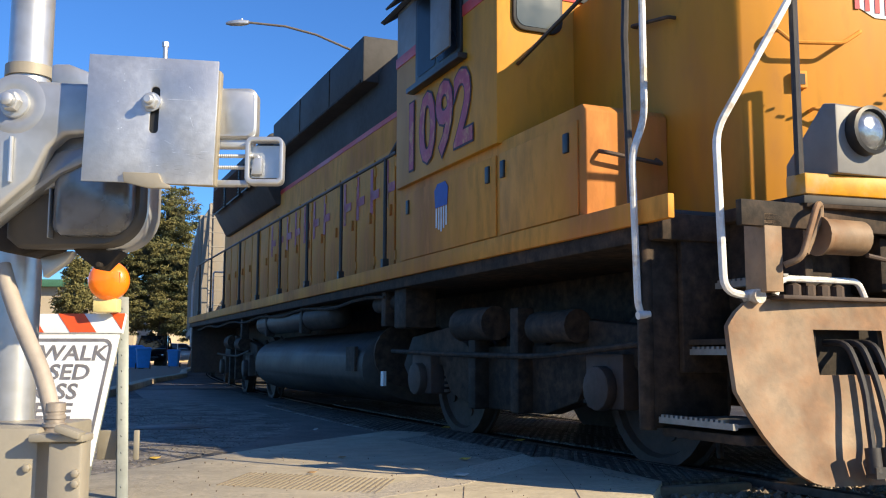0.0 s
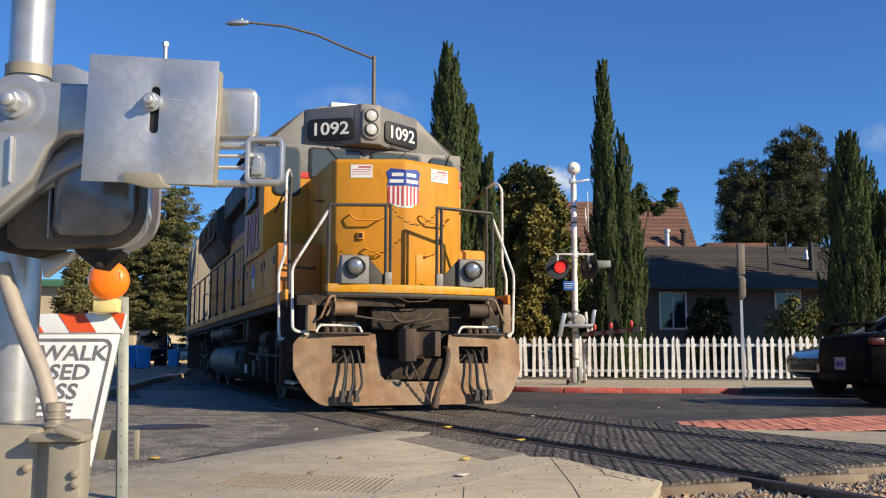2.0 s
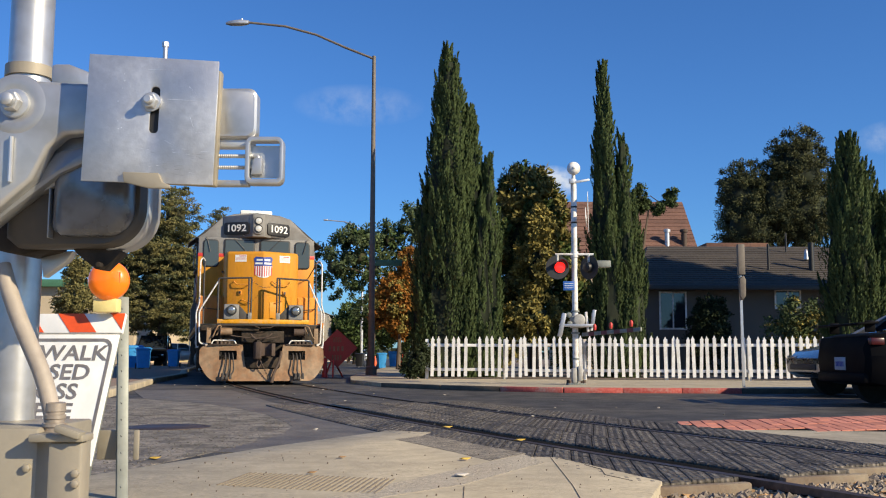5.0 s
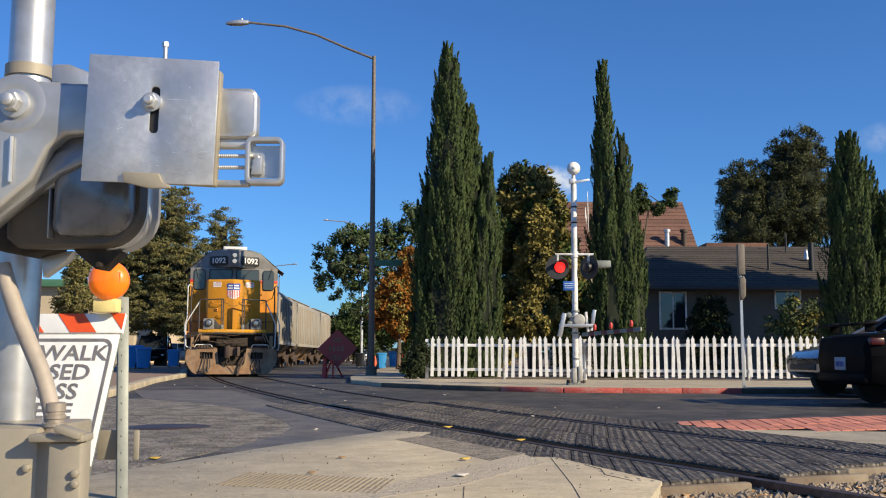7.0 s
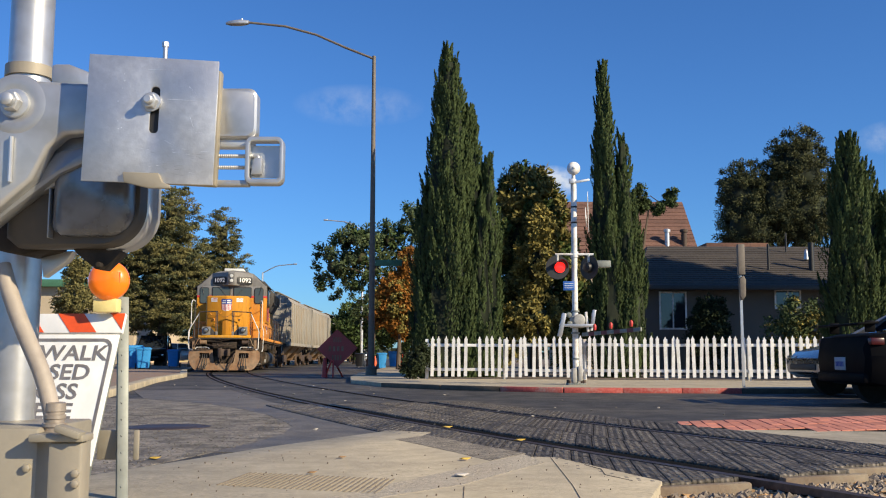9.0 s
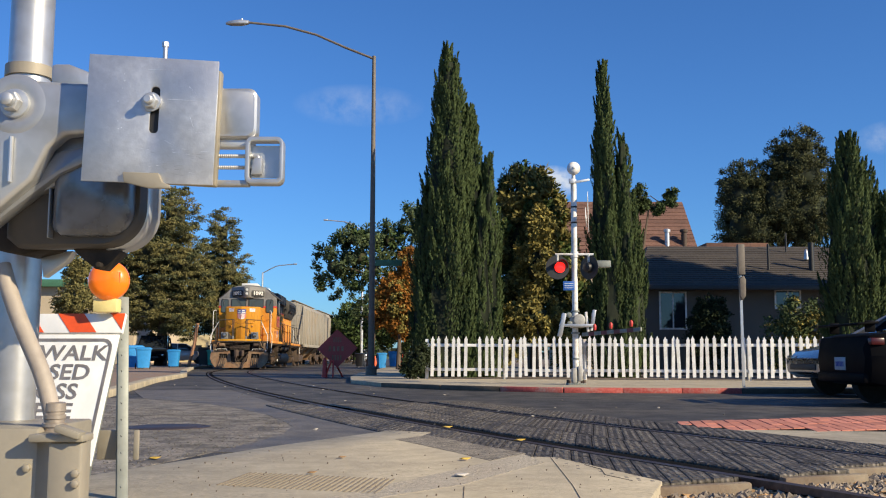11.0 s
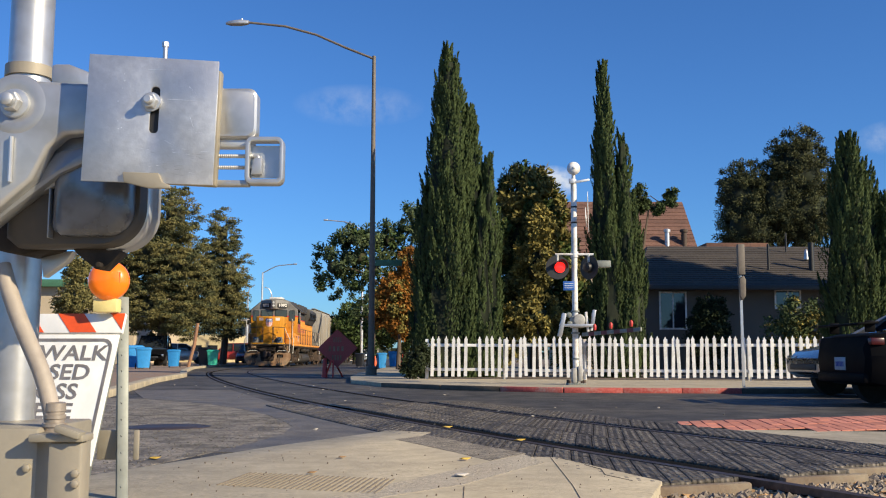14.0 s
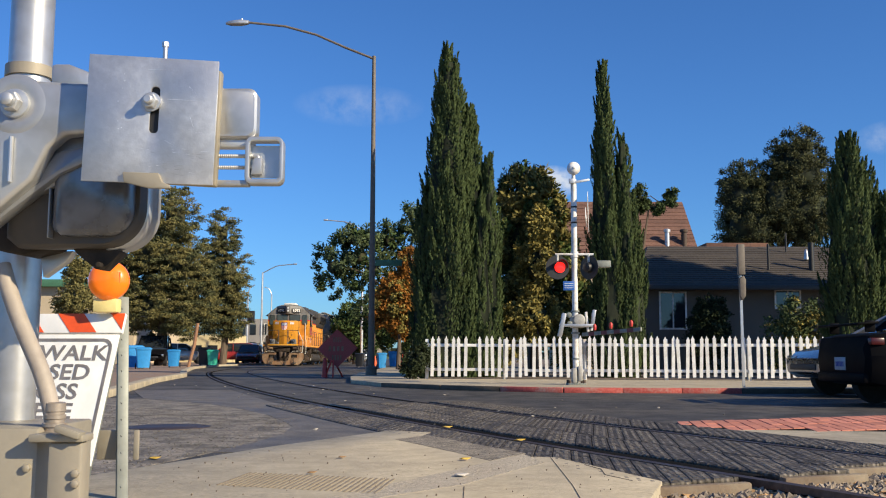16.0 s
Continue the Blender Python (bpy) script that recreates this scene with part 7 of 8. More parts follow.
frot = math.degrees(math.atan2(fdir.y, fdir.x))
pick_bm = bmesh.new()
prism(pick_bm, [(-0.042, 0.03), (0.042, 0.03), (0.042, 0.98), (0.048, 1.0), (0.03, 1.02), (0.0, 1.09), (-0.03, 1.02), (-0.048, 1.0), (-0.042, 0.98)], XZ, -0.011, 0.011)
pick_me = mesh_of(pick_bm, "picket", 0.0, smooth=0)
pick_me.materials.append(white_paint)
length = (FB - FA).length
n = int(length / 0.178)
for i in range(n):
    if i in (6,):
        continue
    p = FA + fdir * (0.15 + i * 0.178 + random.uniform(-0.015, 0.015))
    s = random.choice((-1, 1))
    shared("picket", pick_me, fence, pose(p.x, p.y - 0.03, p.z + random.uniform(-0.02, 0.02), random.uniform(-2, 2), random.uniform(-2.2, 2.2), frot))
for z in (0.20, 0.86):
    for k in range(4):
        a, b = FA.lerp(FB, k / 4), FA.lerp(FB, (k + 1) / 4)
        bm = bmesh.new()
        obox(bm, Matrix.Translation((a + b) / 2 + Vector((0, 0.02, z + random.uniform(-0.015, 0.015)))) @ pose(0, 0, 0, 0, random.uniform(-0.3, 0.3), frot), (b - a).length - 0.01, 0.035, 0.075)
        part("rail", bm, white_paint, fence, "", 0.004)
for k in range(6):
    p = FA.lerp(FB, k / 5)
    bm = bmesh.new()
    box(bm, p.x - 0.045, p.x + 0.045, p.y + 0.04, p.y + 0.13, 0.06, 1.14)
    part("post", bm, white_paint, fence, "", 0.006)

# ---- houses ----
stucco = material("taupe_stucco", (0.115, 0.098, 0.082), 0.9, grain=35, patch=1.0, var=0.1, bump=0.4)
shingle = material("dark_shingle", (0.062, 0.052, 0.044), 0.9, grain=14, patch=1.2, var=0.25, bump=0.5, piece=0.2)
shingle_brown = material("brown_shingle", (0.15, 0.078, 0.056), 0.9, grain=14, patch=1.5, var=0.25, bump=0.5, piece=0.2)
tan_wall = material("tan_stucco", (0.52, 0.43, 0.30), 0.85, grain=25, patch=0.8, var=0.08, bump=0.2)
green_trim = material("green_trim", (0.06, 0.17, 0.10), 0.6, grain=10, var=0.15)
cream = material("cream_wall", (0.62, 0.52, 0.30), 0.85, grain=20, var=0.1)
grey_wall = material("grey_wall", (0.30, 0.28, 0.25), 0.85, grain=10, patch=0.4, var=0.15, bump=0.1)


def window(parent, c, w, h, panes=2):
    """A white framed window set in a wall that faces -y; c: the middle of its outer face."""
    x, y, z = c
    bm = bmesh.new()
    o, i_ = rrect(x - w / 2, x + w / 2, z - h / 2, z + h / 2, 0.005, 1), rrect(x - w / 2 + 0.06, x + w / 2 - 0.06, z - h / 2 + 0.06, z + h / 2 - 0.06, 0.005, 1)
    l = [[Vector((u, yy, v)) for u, v in q] for q, yy in ((i_, y - 0.03), (o, y - 0.03), (o, y + 0.06), (i_, y + 0.06))]
    rings(bm, l + [l[0]], cap=False)
    for k in range(1, panes):
        u = x - w / 2 + w * k / panes
        box(bm, u - 0.025, u + 0.025, y - 0.028, y + 0.05, z - h / 2 + 0.05, z + h / 2 - 0.05)
    win = part("window", bm, white_paint, parent, "white framed window")
    for k in range(panes):
        bm = bmesh.new()
        box(bm, x - w / 2 + w * k / panes + 0.03, x - w / 2 + w * (k + 1) / panes - 0.03, y - 0.014, y - 0.006, z - h / 2 + 0.05, z + h / 2 - 0.05)
        part("pane", bm, glass_dark, win)


def courses(parent, a, b, c, d, n, mat_, name="shingle_course"):
    """Overlapping shingle courses on a roof plane; a, b: its lower edge, d, c: its upper edge."""
    a, b, c, d = map(Vector, (a, b, c, d))
    up = (b - a).cross(d - a).normalized()
    if up.z < 0:
        up = -up
    for k in range(n):
        t0, t1 = k / n, min(1, (k + 1.15) / n)
        p = [a.lerp(d, t0) + up * 0.035, b.lerp(c, t0) + up * 0.035, b.lerp(c, t1) + up * 0.008, a.lerp(d, t1) + up * 0.008]
        bm = bmesh.new()
        rings(bm, [p, [q - up * 0.03 for q in p]])
        part(name, bm, mat_, parent, smooth=0)


house = empty("house", label="low taupe stucco house with a dark shingle hip roof", category="house")
HX0, HX1, HY = 6.949, 14.050, 33.0
EZ, RZ = 3.112, 4.969
bm = bmesh.new()
box(bm, HX0, HX1, HY, HY + 8, 0.1, EZ + 0.05)
part("wall", bm, stucco, house, "taupe stucco wall")
bm = bmesh.new()
rx0, rx1 = 7.983, HX1 + 1.5
rings(bm, [[Vector((HX0 - 0.35, HY - 0.6, EZ)), Vector((HX1 + 2, HY - 0.6, EZ)), Vector((HX1 + 2, HY + 8.6, EZ)), Vector((HX0 - 0.35, HY + 8.6, EZ))],
           [Vector((rx0, HY + 3.8, RZ)), Vector((rx1, HY + 3.8, RZ)), Vector((rx1, HY + 4.2, RZ)), Vector((rx0, HY + 4.2, RZ))]])
roof = part("roof", bm, shingle, house, "dark shingle roof", smooth=0)
courses(roof, (HX0 - 0.35, HY - 0.6, EZ), (HX1 + 2, HY - 0.6, EZ), (rx1, HY + 3.8, RZ), (rx0, HY + 3.8, RZ), 20, shingle)
bm = bmesh.new()
box(bm, HX0 - 0.4, HX1 + 2, HY - 0.66, HY - 0.61, EZ - 0.14, EZ + 0.02)
part("gutter", bm, black, house, "dark gutter", 0.01)
window(house, (7.994, HY, 2.288), 0.96, 1.32)
window(house, (11.993, HY, 2.692), 0.92, 0.68)
for px, r, z1 in (((11.716, 34.000, 3.523), 0.045, 4.750), ((13.261, 34.000, 3.569), 0.10, 4.796), ((13.096, 36.000, 4.884), 0.03, 5.428)):
    bm = bmesh.new()
    cyl(bm, (px[0], px[1], px[2] - 0.2), (px[0], px[1], z1), r, n=10)
    part("vent_pipe", bm, black, house, "dark vent pipe")
bm = bmesh.new()
turned(bm, (13.472, 35.000, 4.389), (0, 0, 1), [(-0.1, 0.10), (0.05, 0.08), (0.25, 0.05), (0.3, 0.0)], 10)
part("roof_vent", bm, galv, house)
bm = bmesh.new()
box(bm, 10.613, 13.119, 38.0, 42, RZ - 0.5, 5.273)
part("rear_roof", bm, shingle_brown, house, "brown rear roof edge", 0.02)

house_b = empty("house", label="house with a steep brown shingle roof behind the cypresses", category="house")
BY = 46.0
bx0, bx1 = 5.828, 12.515
bz0, bz1 = 5.680, 8.739
bm = bmesh.new()
box(bm, bx0 + 0.2, bx1 - 0.3, BY + 0.4, BY + 8, 0.1, bz0 + 0.1)
part("wall", bm, tan_wall, house_b)
bm = bmesh.new()
rx = 12.480
rings(bm, [[Vector((bx0, BY, bz0)), Vector((bx1, BY, bz0)), Vector((bx1, BY + 8, bz0)), Vector((bx0, BY + 8, bz0))],
           [Vector((bx0 + 0.4, BY + 3.0, bz1)), Vector((rx, BY + 3.0, bz1)), Vector((rx, BY + 4, bz1)), Vector((bx0 + 0.4, BY + 4, bz1))]])
rb = part("roof", bm, shingle_brown, house_b, "brown shingle roof", smooth=0)
courses(rb, (bx0, BY, bz0), (bx1, BY, bz0), (rx, BY + 3, bz1), (bx0 + 0.4, BY + 3, bz1), 14, shingle_brown)
for px, r, m in (((11.063, 46.500, 6.097), 0.12, galv), ((11.899, 46.500, 6.099), 0.14, rusty_iron)):
    bm = bmesh.new()
    cyl(bm, (px[0], px[1], px[2] - 0.6), (px[0], px[1], px[2] + 0.75), r, n=10)
    turned(bm, (px[0], px[1], px[2] + 0.72), (0, 0, 1), [(0, r * 1.4), (0.12, r * 1.4), (0.16, r)], 10)
    part("chimney_pipe", bm, m, house_b)

# buildings on the left and at the street's end
hall = empty("hall", label="tan stucco building with a green roof edge beyond the trees", category="building")
bm = bmesh.new()
box(bm, -35.923, -22.697, 70, 82, 0.05, 5.820)
part("wall", bm, tan_wall, hall, "tan stucco wall")
bm = bmesh.new()
box(bm, -35.819, -22.168, 69.3, 83, 5.705, 6.241)
part("roof_edge", bm, green_trim, hall, "green roof edge", 0.03)
shed = empty("shop", label="low cream building with dark openings behind the verge trees", category="building")
bm = bmesh.new()
box(bm, -30.325, -20.192, 90, 98, 0.05, 2.716)
part("wall", bm, cream, shed, "cream wall")
for k in range(6):
    bm = bmesh.new()
    x = -29.632 + k * 1.5
    box(bm, x, x + 0.9, 89.93, 90.1, 0.3, 1.7)
    part("window", bm, glass_dark, shed, "dark window")
block = empty("office_block", label="grey two-storey building at the end of the street", category="building")
bm = bmesh.new()
box(bm, -28.010, -23.696, 130, 140, 0.05, 5.736)
part("wall", bm, grey_wall, block, "grey wall")
for i in range(3):
    for j in range(2):
        bm = bmesh.new()
        x = -27.702 + i * 1.4
        box(bm, x, x + 0.8, 129.93, 130.1, 1.2 + j * 2.4, 2.6 + j * 2.4)
        part("window", bm, glass_dark, block, "dark window")
for lab, px0, px1, y, zz, m in (("grey far building closing the street", -50.416, -21.969, 300.0, 5.521, grey_wall),):
    h = empty("far_house", label=lab, category="house")
    bm = bmesh.new()
    box(bm, px0, px1, y, y + 10, 0.0, zz)
    part("wall", bm, m, h)
    bm = bmesh.new()
    prism(bm, [(y - 0.6, zz), (y + 10.6, zz), (y + 5, zz + 2.0)], lambda u, v, w: (w, u, v), px0 - 0.5, px1 + 0.5)
    part("roof", bm, shingle, h)
# a dark wooded skyline closes the distance
far_wood = material("far_wood", (0.05, 0.065, 0.04), 0.95, grain=0.3, patch=0.05, var=0.3)
sk = []
for i in range(2600):
    a = rng.uniform(-1.35, 1.35)
    d = rng.uniform(330, 380)
    z = rng.uniform(0, 1) ** 0.8 * (5 + 2.0 * math.sin(a * 23) + 1.5 * math.sin(a * 61))
    c = np.array([[math.sin(a) * d, math.cos(a) * d, z]])
    sk.append(leaves(np.repeat(c, 10, 0) + rng.normal(0, 1.4, (10, 3)) * [1, 1, 0.6], np.zeros((10, 3)), 2.2, 1.5))
tagged(quads("wood", np.concatenate(sk), far_wood, None, "distant dark belt of trees along the horizon"), category="trees", kind="stuff")

# ---- the far signal mast with bell, flashers and gate arm ----
sig = empty("crossing_signal", label="white crossing signal mast with bell, flashing lamps and a gate arm", category="crossing signal")
SY = 20.2
sx = 2.813
sz = lambda v: v
bm = bmesh.new()
cyl(bm, (sx, SY, 0.08), (sx, SY, 4.482), 0.062, n=18)
mast = part("mast", bm, white_paint, sig, "white painted mast")
for z, r, m in ((3.86, 0.068, black), (3.52, 0.068, black), (2.84, 0.085, white_sheet), (1.62, 0.09, zinc), (1.16, 0.09, zinc), (0.62, 0.078, zinc)):
    bm = bmesh.new()
    turned(bm, (sx, SY, z), (0, 0, 1), [(0, 0.06), (0, r), (0.035, r), (0.035, 0.06)], 18)
    part("band", bm, m, mast, "clamp band")
bm = bmesh.new()
turned(bm, (sx, SY - 0.04, 4.718), (0, -1, 0), [(-0.10, 0.06), (-0.06, 0.12), (0.0, 0.145), (0.05, 0.13), (0.09, 0.08), (0.10, 0.03), (0.12, 0.025), (0.125, 0.0)], 22)
cyl(bm, (sx, SY, 4.482), (sx, SY, 4.705), 0.04)
part("bell", bm, white_paint, sig, "round white bell")
bm = bmesh.new()
z = 4.433
obox(bm, Matrix.Translation((sx + 0.13, SY - 0.05, z)) @ pose(0, 0, 0, 0, -10, 0), 0.42, 0.03, 0.05)
obox(bm, Matrix.Translation((sx - 0.05, SY - 0.08, z)), 0.12, 0.05, 0.10)
part("crossbuck_bracket", bm, galv, sig, "bracket", 0.006)
bm = bmesh.new()
obox(bm, Matrix.Translation((3.071, SY, 3.657)) @ pose(0, 0, 0, 0, 5, 80), 0.9, 0.012, 0.22)
obox(bm, Matrix.Translation((3.122, SY + 0.03, 3.780)) @ pose(0, 0, 0, 0, 50, 80), 0.9, 0.012, 0.2)
part("crossbuck", bm, white_sheet, sig, "white crossed boards seen edge-on", 0.003)
zf = 2.569
bm = bmesh.new()
cyl(bm, (sx - 0.42, SY - 0.05, zf + 0.28), (sx + 0.40, SY - 0.05, zf + 0.28), 0.025)
cyl(bm, (sx, SY, zf + 0.22), (sx, SY, zf + 0.34), 0.085, n=16)
part("lamp_arm", bm, white_paint, sig, "lamp cross arm")
zinc_pale = material("pale_grey_steel", (0.38, 0.37, 0.34), 0.6, metal=0.2, grain=14, var=0.12, bump=0.1)
red_lens = material("lit_red_lens", (0.9, 0.02, 0.015), 0.2, var=0.0, bump=0.0, emit=1.5)
dark_lens = material("dark_red_lens", (0.20, 0.01, 0.012), 0.15, var=0.05, bump=0.0)
lx = 2.440
fl = None
for x, face, lens in ((lx, -1, red_lens), (sx + 0.30, 1, dark_lens)):
    bm = bmesh.new()
    d = Vector((0.1 if face < 0 else 0.75, -1 if face < 0 else 0.6, 0)).normalized()
    turned(bm, (x, SY - 0.06, zf), d, [(0, 0.255), (0.008, 0.255), (0.008, 0.0)], 28)
    turned(bm, Vector((x, SY - 0.06, zf)) - d * 0.12, d, [(0, 0.06), (0.02, 0.10), (0.12, 0.12)], 18)
    fl = part("flasher", bm, black, sig, "black round lamp background")
    bm = bmesh.new()
    turned(bm, Vector((x + (0.05 if face < 0 else 0), SY - 0.06, zf)) + d * 0.01, d, [(0, 0.115), (0.02, 0.113), (0.04, 0.07), (0.045, 0.0)], 22)
    part("lens", bm, lens, fl, "red lens")
    bm = bmesh.new()
    lo = []
    for k in range(11):
        a = radians(-10 + 20 * k)
        u, w = Vector((d.y, -d.x, 0)), Vector((0, 0, 1))
        e = u * math.cos(a) + w * math.sin(a)
        o = Vector((x + (0.05 if face < 0 else 0), SY - 0.06, zf))
        lo.append([o + e * 0.145 + d * 0.01, o + e * 0.15 + d * (0.26 * (0.4 + 0.6 * max(0, math.sin(a))))])
    vs = [[bm.verts.new(p) for p in l] for l in lo]
    for p, q in zip(vs, vs[1:]):
        bm.faces.new((p[0], p[1], q[1], q[0]))
    bmesh.ops.solidify(bm, geom=bm.faces[:], thickness=0.008)
    part("visor", bm, black, fl, "black visor")
    cyl_b = bmesh.new()
    cyl(cyl_b, (x, SY - 0.05, zf + 0.28), (x, SY - 0.05, zf + 0.1), 0.03)
    part("bracket", cyl_b, white_paint, fl)
bm = bmesh.new()
box(bm, 3.250, 3.577, SY - 0.1, SY + 0.1, 2.572, 2.718)
part("side_lamp", bm, zinc, sig, "grey side lamp hood", 0.02)
blue_sign = material("blue_sign", (0.03, 0.12, 0.42), 0.45, grain=10, var=0.05)
bm = bmesh.new()
box(bm, 2.556, 2.796, SY - 0.09, SY - 0.08, 2.079, 2.272)
bs = part("notice", bm, blue_sign, sig, "small blue notice", 0.002)
bm = bmesh.new()
for k in range(3):
    z = 2.127 + k * 0.045
    box(bm, 2.580, 2.772, SY - 0.093, SY - 0.0905, z, z + 0.009)
part("print", bm, decal_white, bs, "pale print bars")
band_dull = material("dull_red_band", (0.16, 0.05, 0.05), 0.7, grain=20, var=0.3)
zg = 1.390
bm = bmesh.new()
box(bm, sx - 0.10, sx + 0.19, SY - 0.20, SY + 0.14, zg - 0.10, zg + 0.14)
turned(bm, (sx + 0.05, SY - 0.24, zg + 0.05), (0, -1, 0), [(0, 0.13), (0.03, 0.13), (0.04, 0.1)], 18)
mech = part("gate_mechanism", bm, zinc_pale, sig, "silver gate mechanism", 0.03)
for bx_, bz_ in ((-0.16, 0.16), (-0.15, -0.02)):
    bm = bmesh.new()
    turned(bm, (sx + bx_, SY - 0.22, zg + bz_), (0, -1, 0), [(0, 0.055), (0.03, 0.055), (0.035, 0.03), (0.05, 0.03), (0.052, 0.0)], 14)
    part("hub", bm, zinc, mech, "round hub")
bm = bmesh.new()
obox(bm, Matrix.Translation((sx + 0.22, SY - 0.20, zg + 0.02)) @ pose(0, 0, 0, 0, -6, 0), 0.05, 0.06, 0.42)
obox(bm, Matrix.Translation((sx + 0.33, SY - 0.20, zg + 0.02)) @ pose(0, 0, 0, 0, 6, 0), 0.05, 0.06, 0.38)
part("side_bracket", bm, white_paint, mech, "white side brackets", 0.008)
bm = bmesh.new()
obox(bm, Matrix.Translation((2.498, SY - 0.25, zg - 0.05)) @ pose(0, 0, 0, 0, 12, 0), 0.09, 0.10, 0.50)
obox(bm, Matrix.Translation((3.159, SY - 0.25, zg + 0.1)) @ pose(0, 0, 0, 0, 8, 0), 0.07, 0.08, 0.34)
obox(bm, Matrix.Translation((sx, SY - 0.27, zg - 0.06)), 0.75, 0.05, 0.06)
part("counterweight", bm, silver_paint, sig, "pale counterweight arms", 0.012)
# the gate arm, raised across the pavement, with three red lamps
arm_a, arm_b = Vector((2.928, SY - 0.25, 1.139)), Vector((3.879, 18.6, 1.215))
bm = bmesh.new()
obox(bm, look((arm_a + arm_b) / 2, arm_b), 0.04, 0.075, (arm_b - arm_a).length)
ga = part("gate_arm", bm, zinc, sig, "striped gate arm", 0.006)
for k in range(4):
    bm = bmesh.new()
    p, q = arm_a.lerp(arm_b, 0.12 + 0.22 * k), arm_a.lerp(arm_b, 0.22 + 0.22 * k)
    obox(bm, look((p + q) / 2, q), 0.044, 0.079, (q - p).length)
    part("red_band", bm, band_dull, ga, "dull red band")
for k in (0.22, 0.5, 0.84):
    p = arm_a.lerp(arm_b, k)
    bm = bmesh.new()
    turned(bm, p + Vector((0, 0, 0.07)), (0, 0, 1), [(0, 0.025), (0.04, 0.035), (0.10, 0.036), (0.125, 0.015)], 12)
    part("arm_lamp", bm, stripe_red, ga, "small red arm lamp")
bm = bmesh.new()
box(bm, sx - 0.09, sx + 0.01, SY - 0.13, SY + 0.10, 0.13, 0.44)
box(bm, sx + 0.03, sx + 0.12, SY - 0.15, SY + 0.10, 0.17, 0.48)
part("base_case", bm, zinc_pale, sig, "pale grey base cases", 0.02)
bm = bmesh.new()
box(bm, sx - 0.19, sx + 0.19, SY - 0.19, SY + 0.19, 0.085, 0.125)
plate_ = part("base_plate", bm, zinc, sig, "grey base plate", 0.006)
for a in (-0.15, 0.15):
    for b in (-0.15, 0.15):
        bm = bmesh.new()
        cyl(bm, (sx + a, SY + b, 0.12), (sx + a, SY + b, 0.19), 0.032, n=8)
        part("anchor_bolt", bm, rusty_iron, plate_, "rusty anchor bolt")

# ---- street lamps, posts and signs ----
pole_brown = material("brown_pole_paint", (0.15, 0.125, 0.10), 0.6, grain=8, patch=1.0, var=0.15)
sl = empty("street_lamp", label="tall brown street lamp with a long curved arm", category="street lamp")
LX, LY, LZ = -2.25, 30.1, 10.322
bm = bmesh.new()
cyl(bm, (LX, LY, 0.05), (LX - 0.02, LY, LZ + 0.1), 0.105, 0.06, n=14)
turned(bm, (LX, LY, 0.085), (0, 0, 1), [(0, 0.18), (0.25, 0.18), (0.3, 0.12)], 14)
part("pole", bm, pole_brown, sl, "tapered steel pole")
bm = bmesh.new()
pipe(bm, [(LX, LY, LZ), (-3.234, 30.100, 10.719), (-4.165, 30.100, 11.136), (-5.189, 30.100, 11.420), (-6.433, 30.100, 11.551)], 0.04, 8)
part("arm", bm, pole_brown, sl, "curved lamp arm")
bm = bmesh.new()
a, b = Vector((-6.396, 30.100, 11.551)), Vector((-7.137, 30.100, 11.511))
rings(bm, [[p + Vector((0, y * w, z * h)) for y, z in rrect(-1, 1, -1, 1, 0.5, 3)] for p, w, h in ((a, 0.07, 0.06), (a.lerp(b, 0.35), 0.13, 0.085), (a.lerp(b, 0.8), 0.12, 0.06), (b, 0.05, 0.03))])
cyl(bm, a.lerp(b, 0.3), a.lerp(b, 0.3) + Vector((0, 0, 0.14)), 0.03)
part("lamp_head", bm, galv, sl, "pale lamp head")
bm = bmesh.new()
box(bm, LX + 0.10, LX + 0.95, LY - 0.08, LY - 0.06, 3.531, 3.729)
part("street_sign", bm, green_trim, sl, "green street name sign", 0.003)
post = empty("sign_post", label="grey steel post with signs seen from behind", category="sign")
PX, PY = 5.94, 18.9
bm = bmesh.new()
box(bm, PX - 0.025, PX + 0.025, PY - 0.02, PY + 0.02, 0.06, 2.890)
part("post", bm, galv, post, "galvanised post")
bm = bmesh.new()
z0, z1 = 2.310, 2.913
box(bm, PX - 0.07, PX + 0.06, PY - 0.14, PY - 0.025, z0, z1)
part("sign_plate", bm, pole_brown, post, "dark sign plate seen edge-on", 0.004)
bm = bmesh.new()
z0, z1 = 1.802, 2.287
rings(bm, [[Vector((PX + u, PY - 0.03 - w, v)) for u, v in [(-0.045, z0 + 0.08), (0.0, z0), (0.06, z0 + 0.08), (0.07, z1 - 0.08), (0.03, z1), (-0.05, z1 - 0.06)]] for w in (0.0, 0.1)])
part("sign_plate", bm, pole_brown, post, "dark sign plate seen edge-on", 0.003)


def far_lamp(px, z_top, reach, lab):
    t = empty("street_lamp", label=lab, category="street lamp", group="far street lamps")
    x, y = px
    bm = bmesh.new()
    cyl(bm, (x, y, 0), (x, y, z_top - 0.8), 0.12, 0.08, n=8)
    part("pole", bm, galv, t)
    bm = bmesh.new()
    pipe(bm, [(x, y, z_top - 0.85), (x + reach * 0.45, y, z_top - 0.15), (x + reach, y, z_top)], 0.05, 6, bend=0.4)
    part("arm", bm, galv, t)
    bm = bmesh.new()
    box(bm, min(x + reach, x + reach * 1.12), max(x + reach, x + reach * 1.12), y - 0.12, y + 0.12, z_top - 0.04, z_top + 0.08)
    part("lamp_head", bm, galv, t, "", 0.02)
    return t


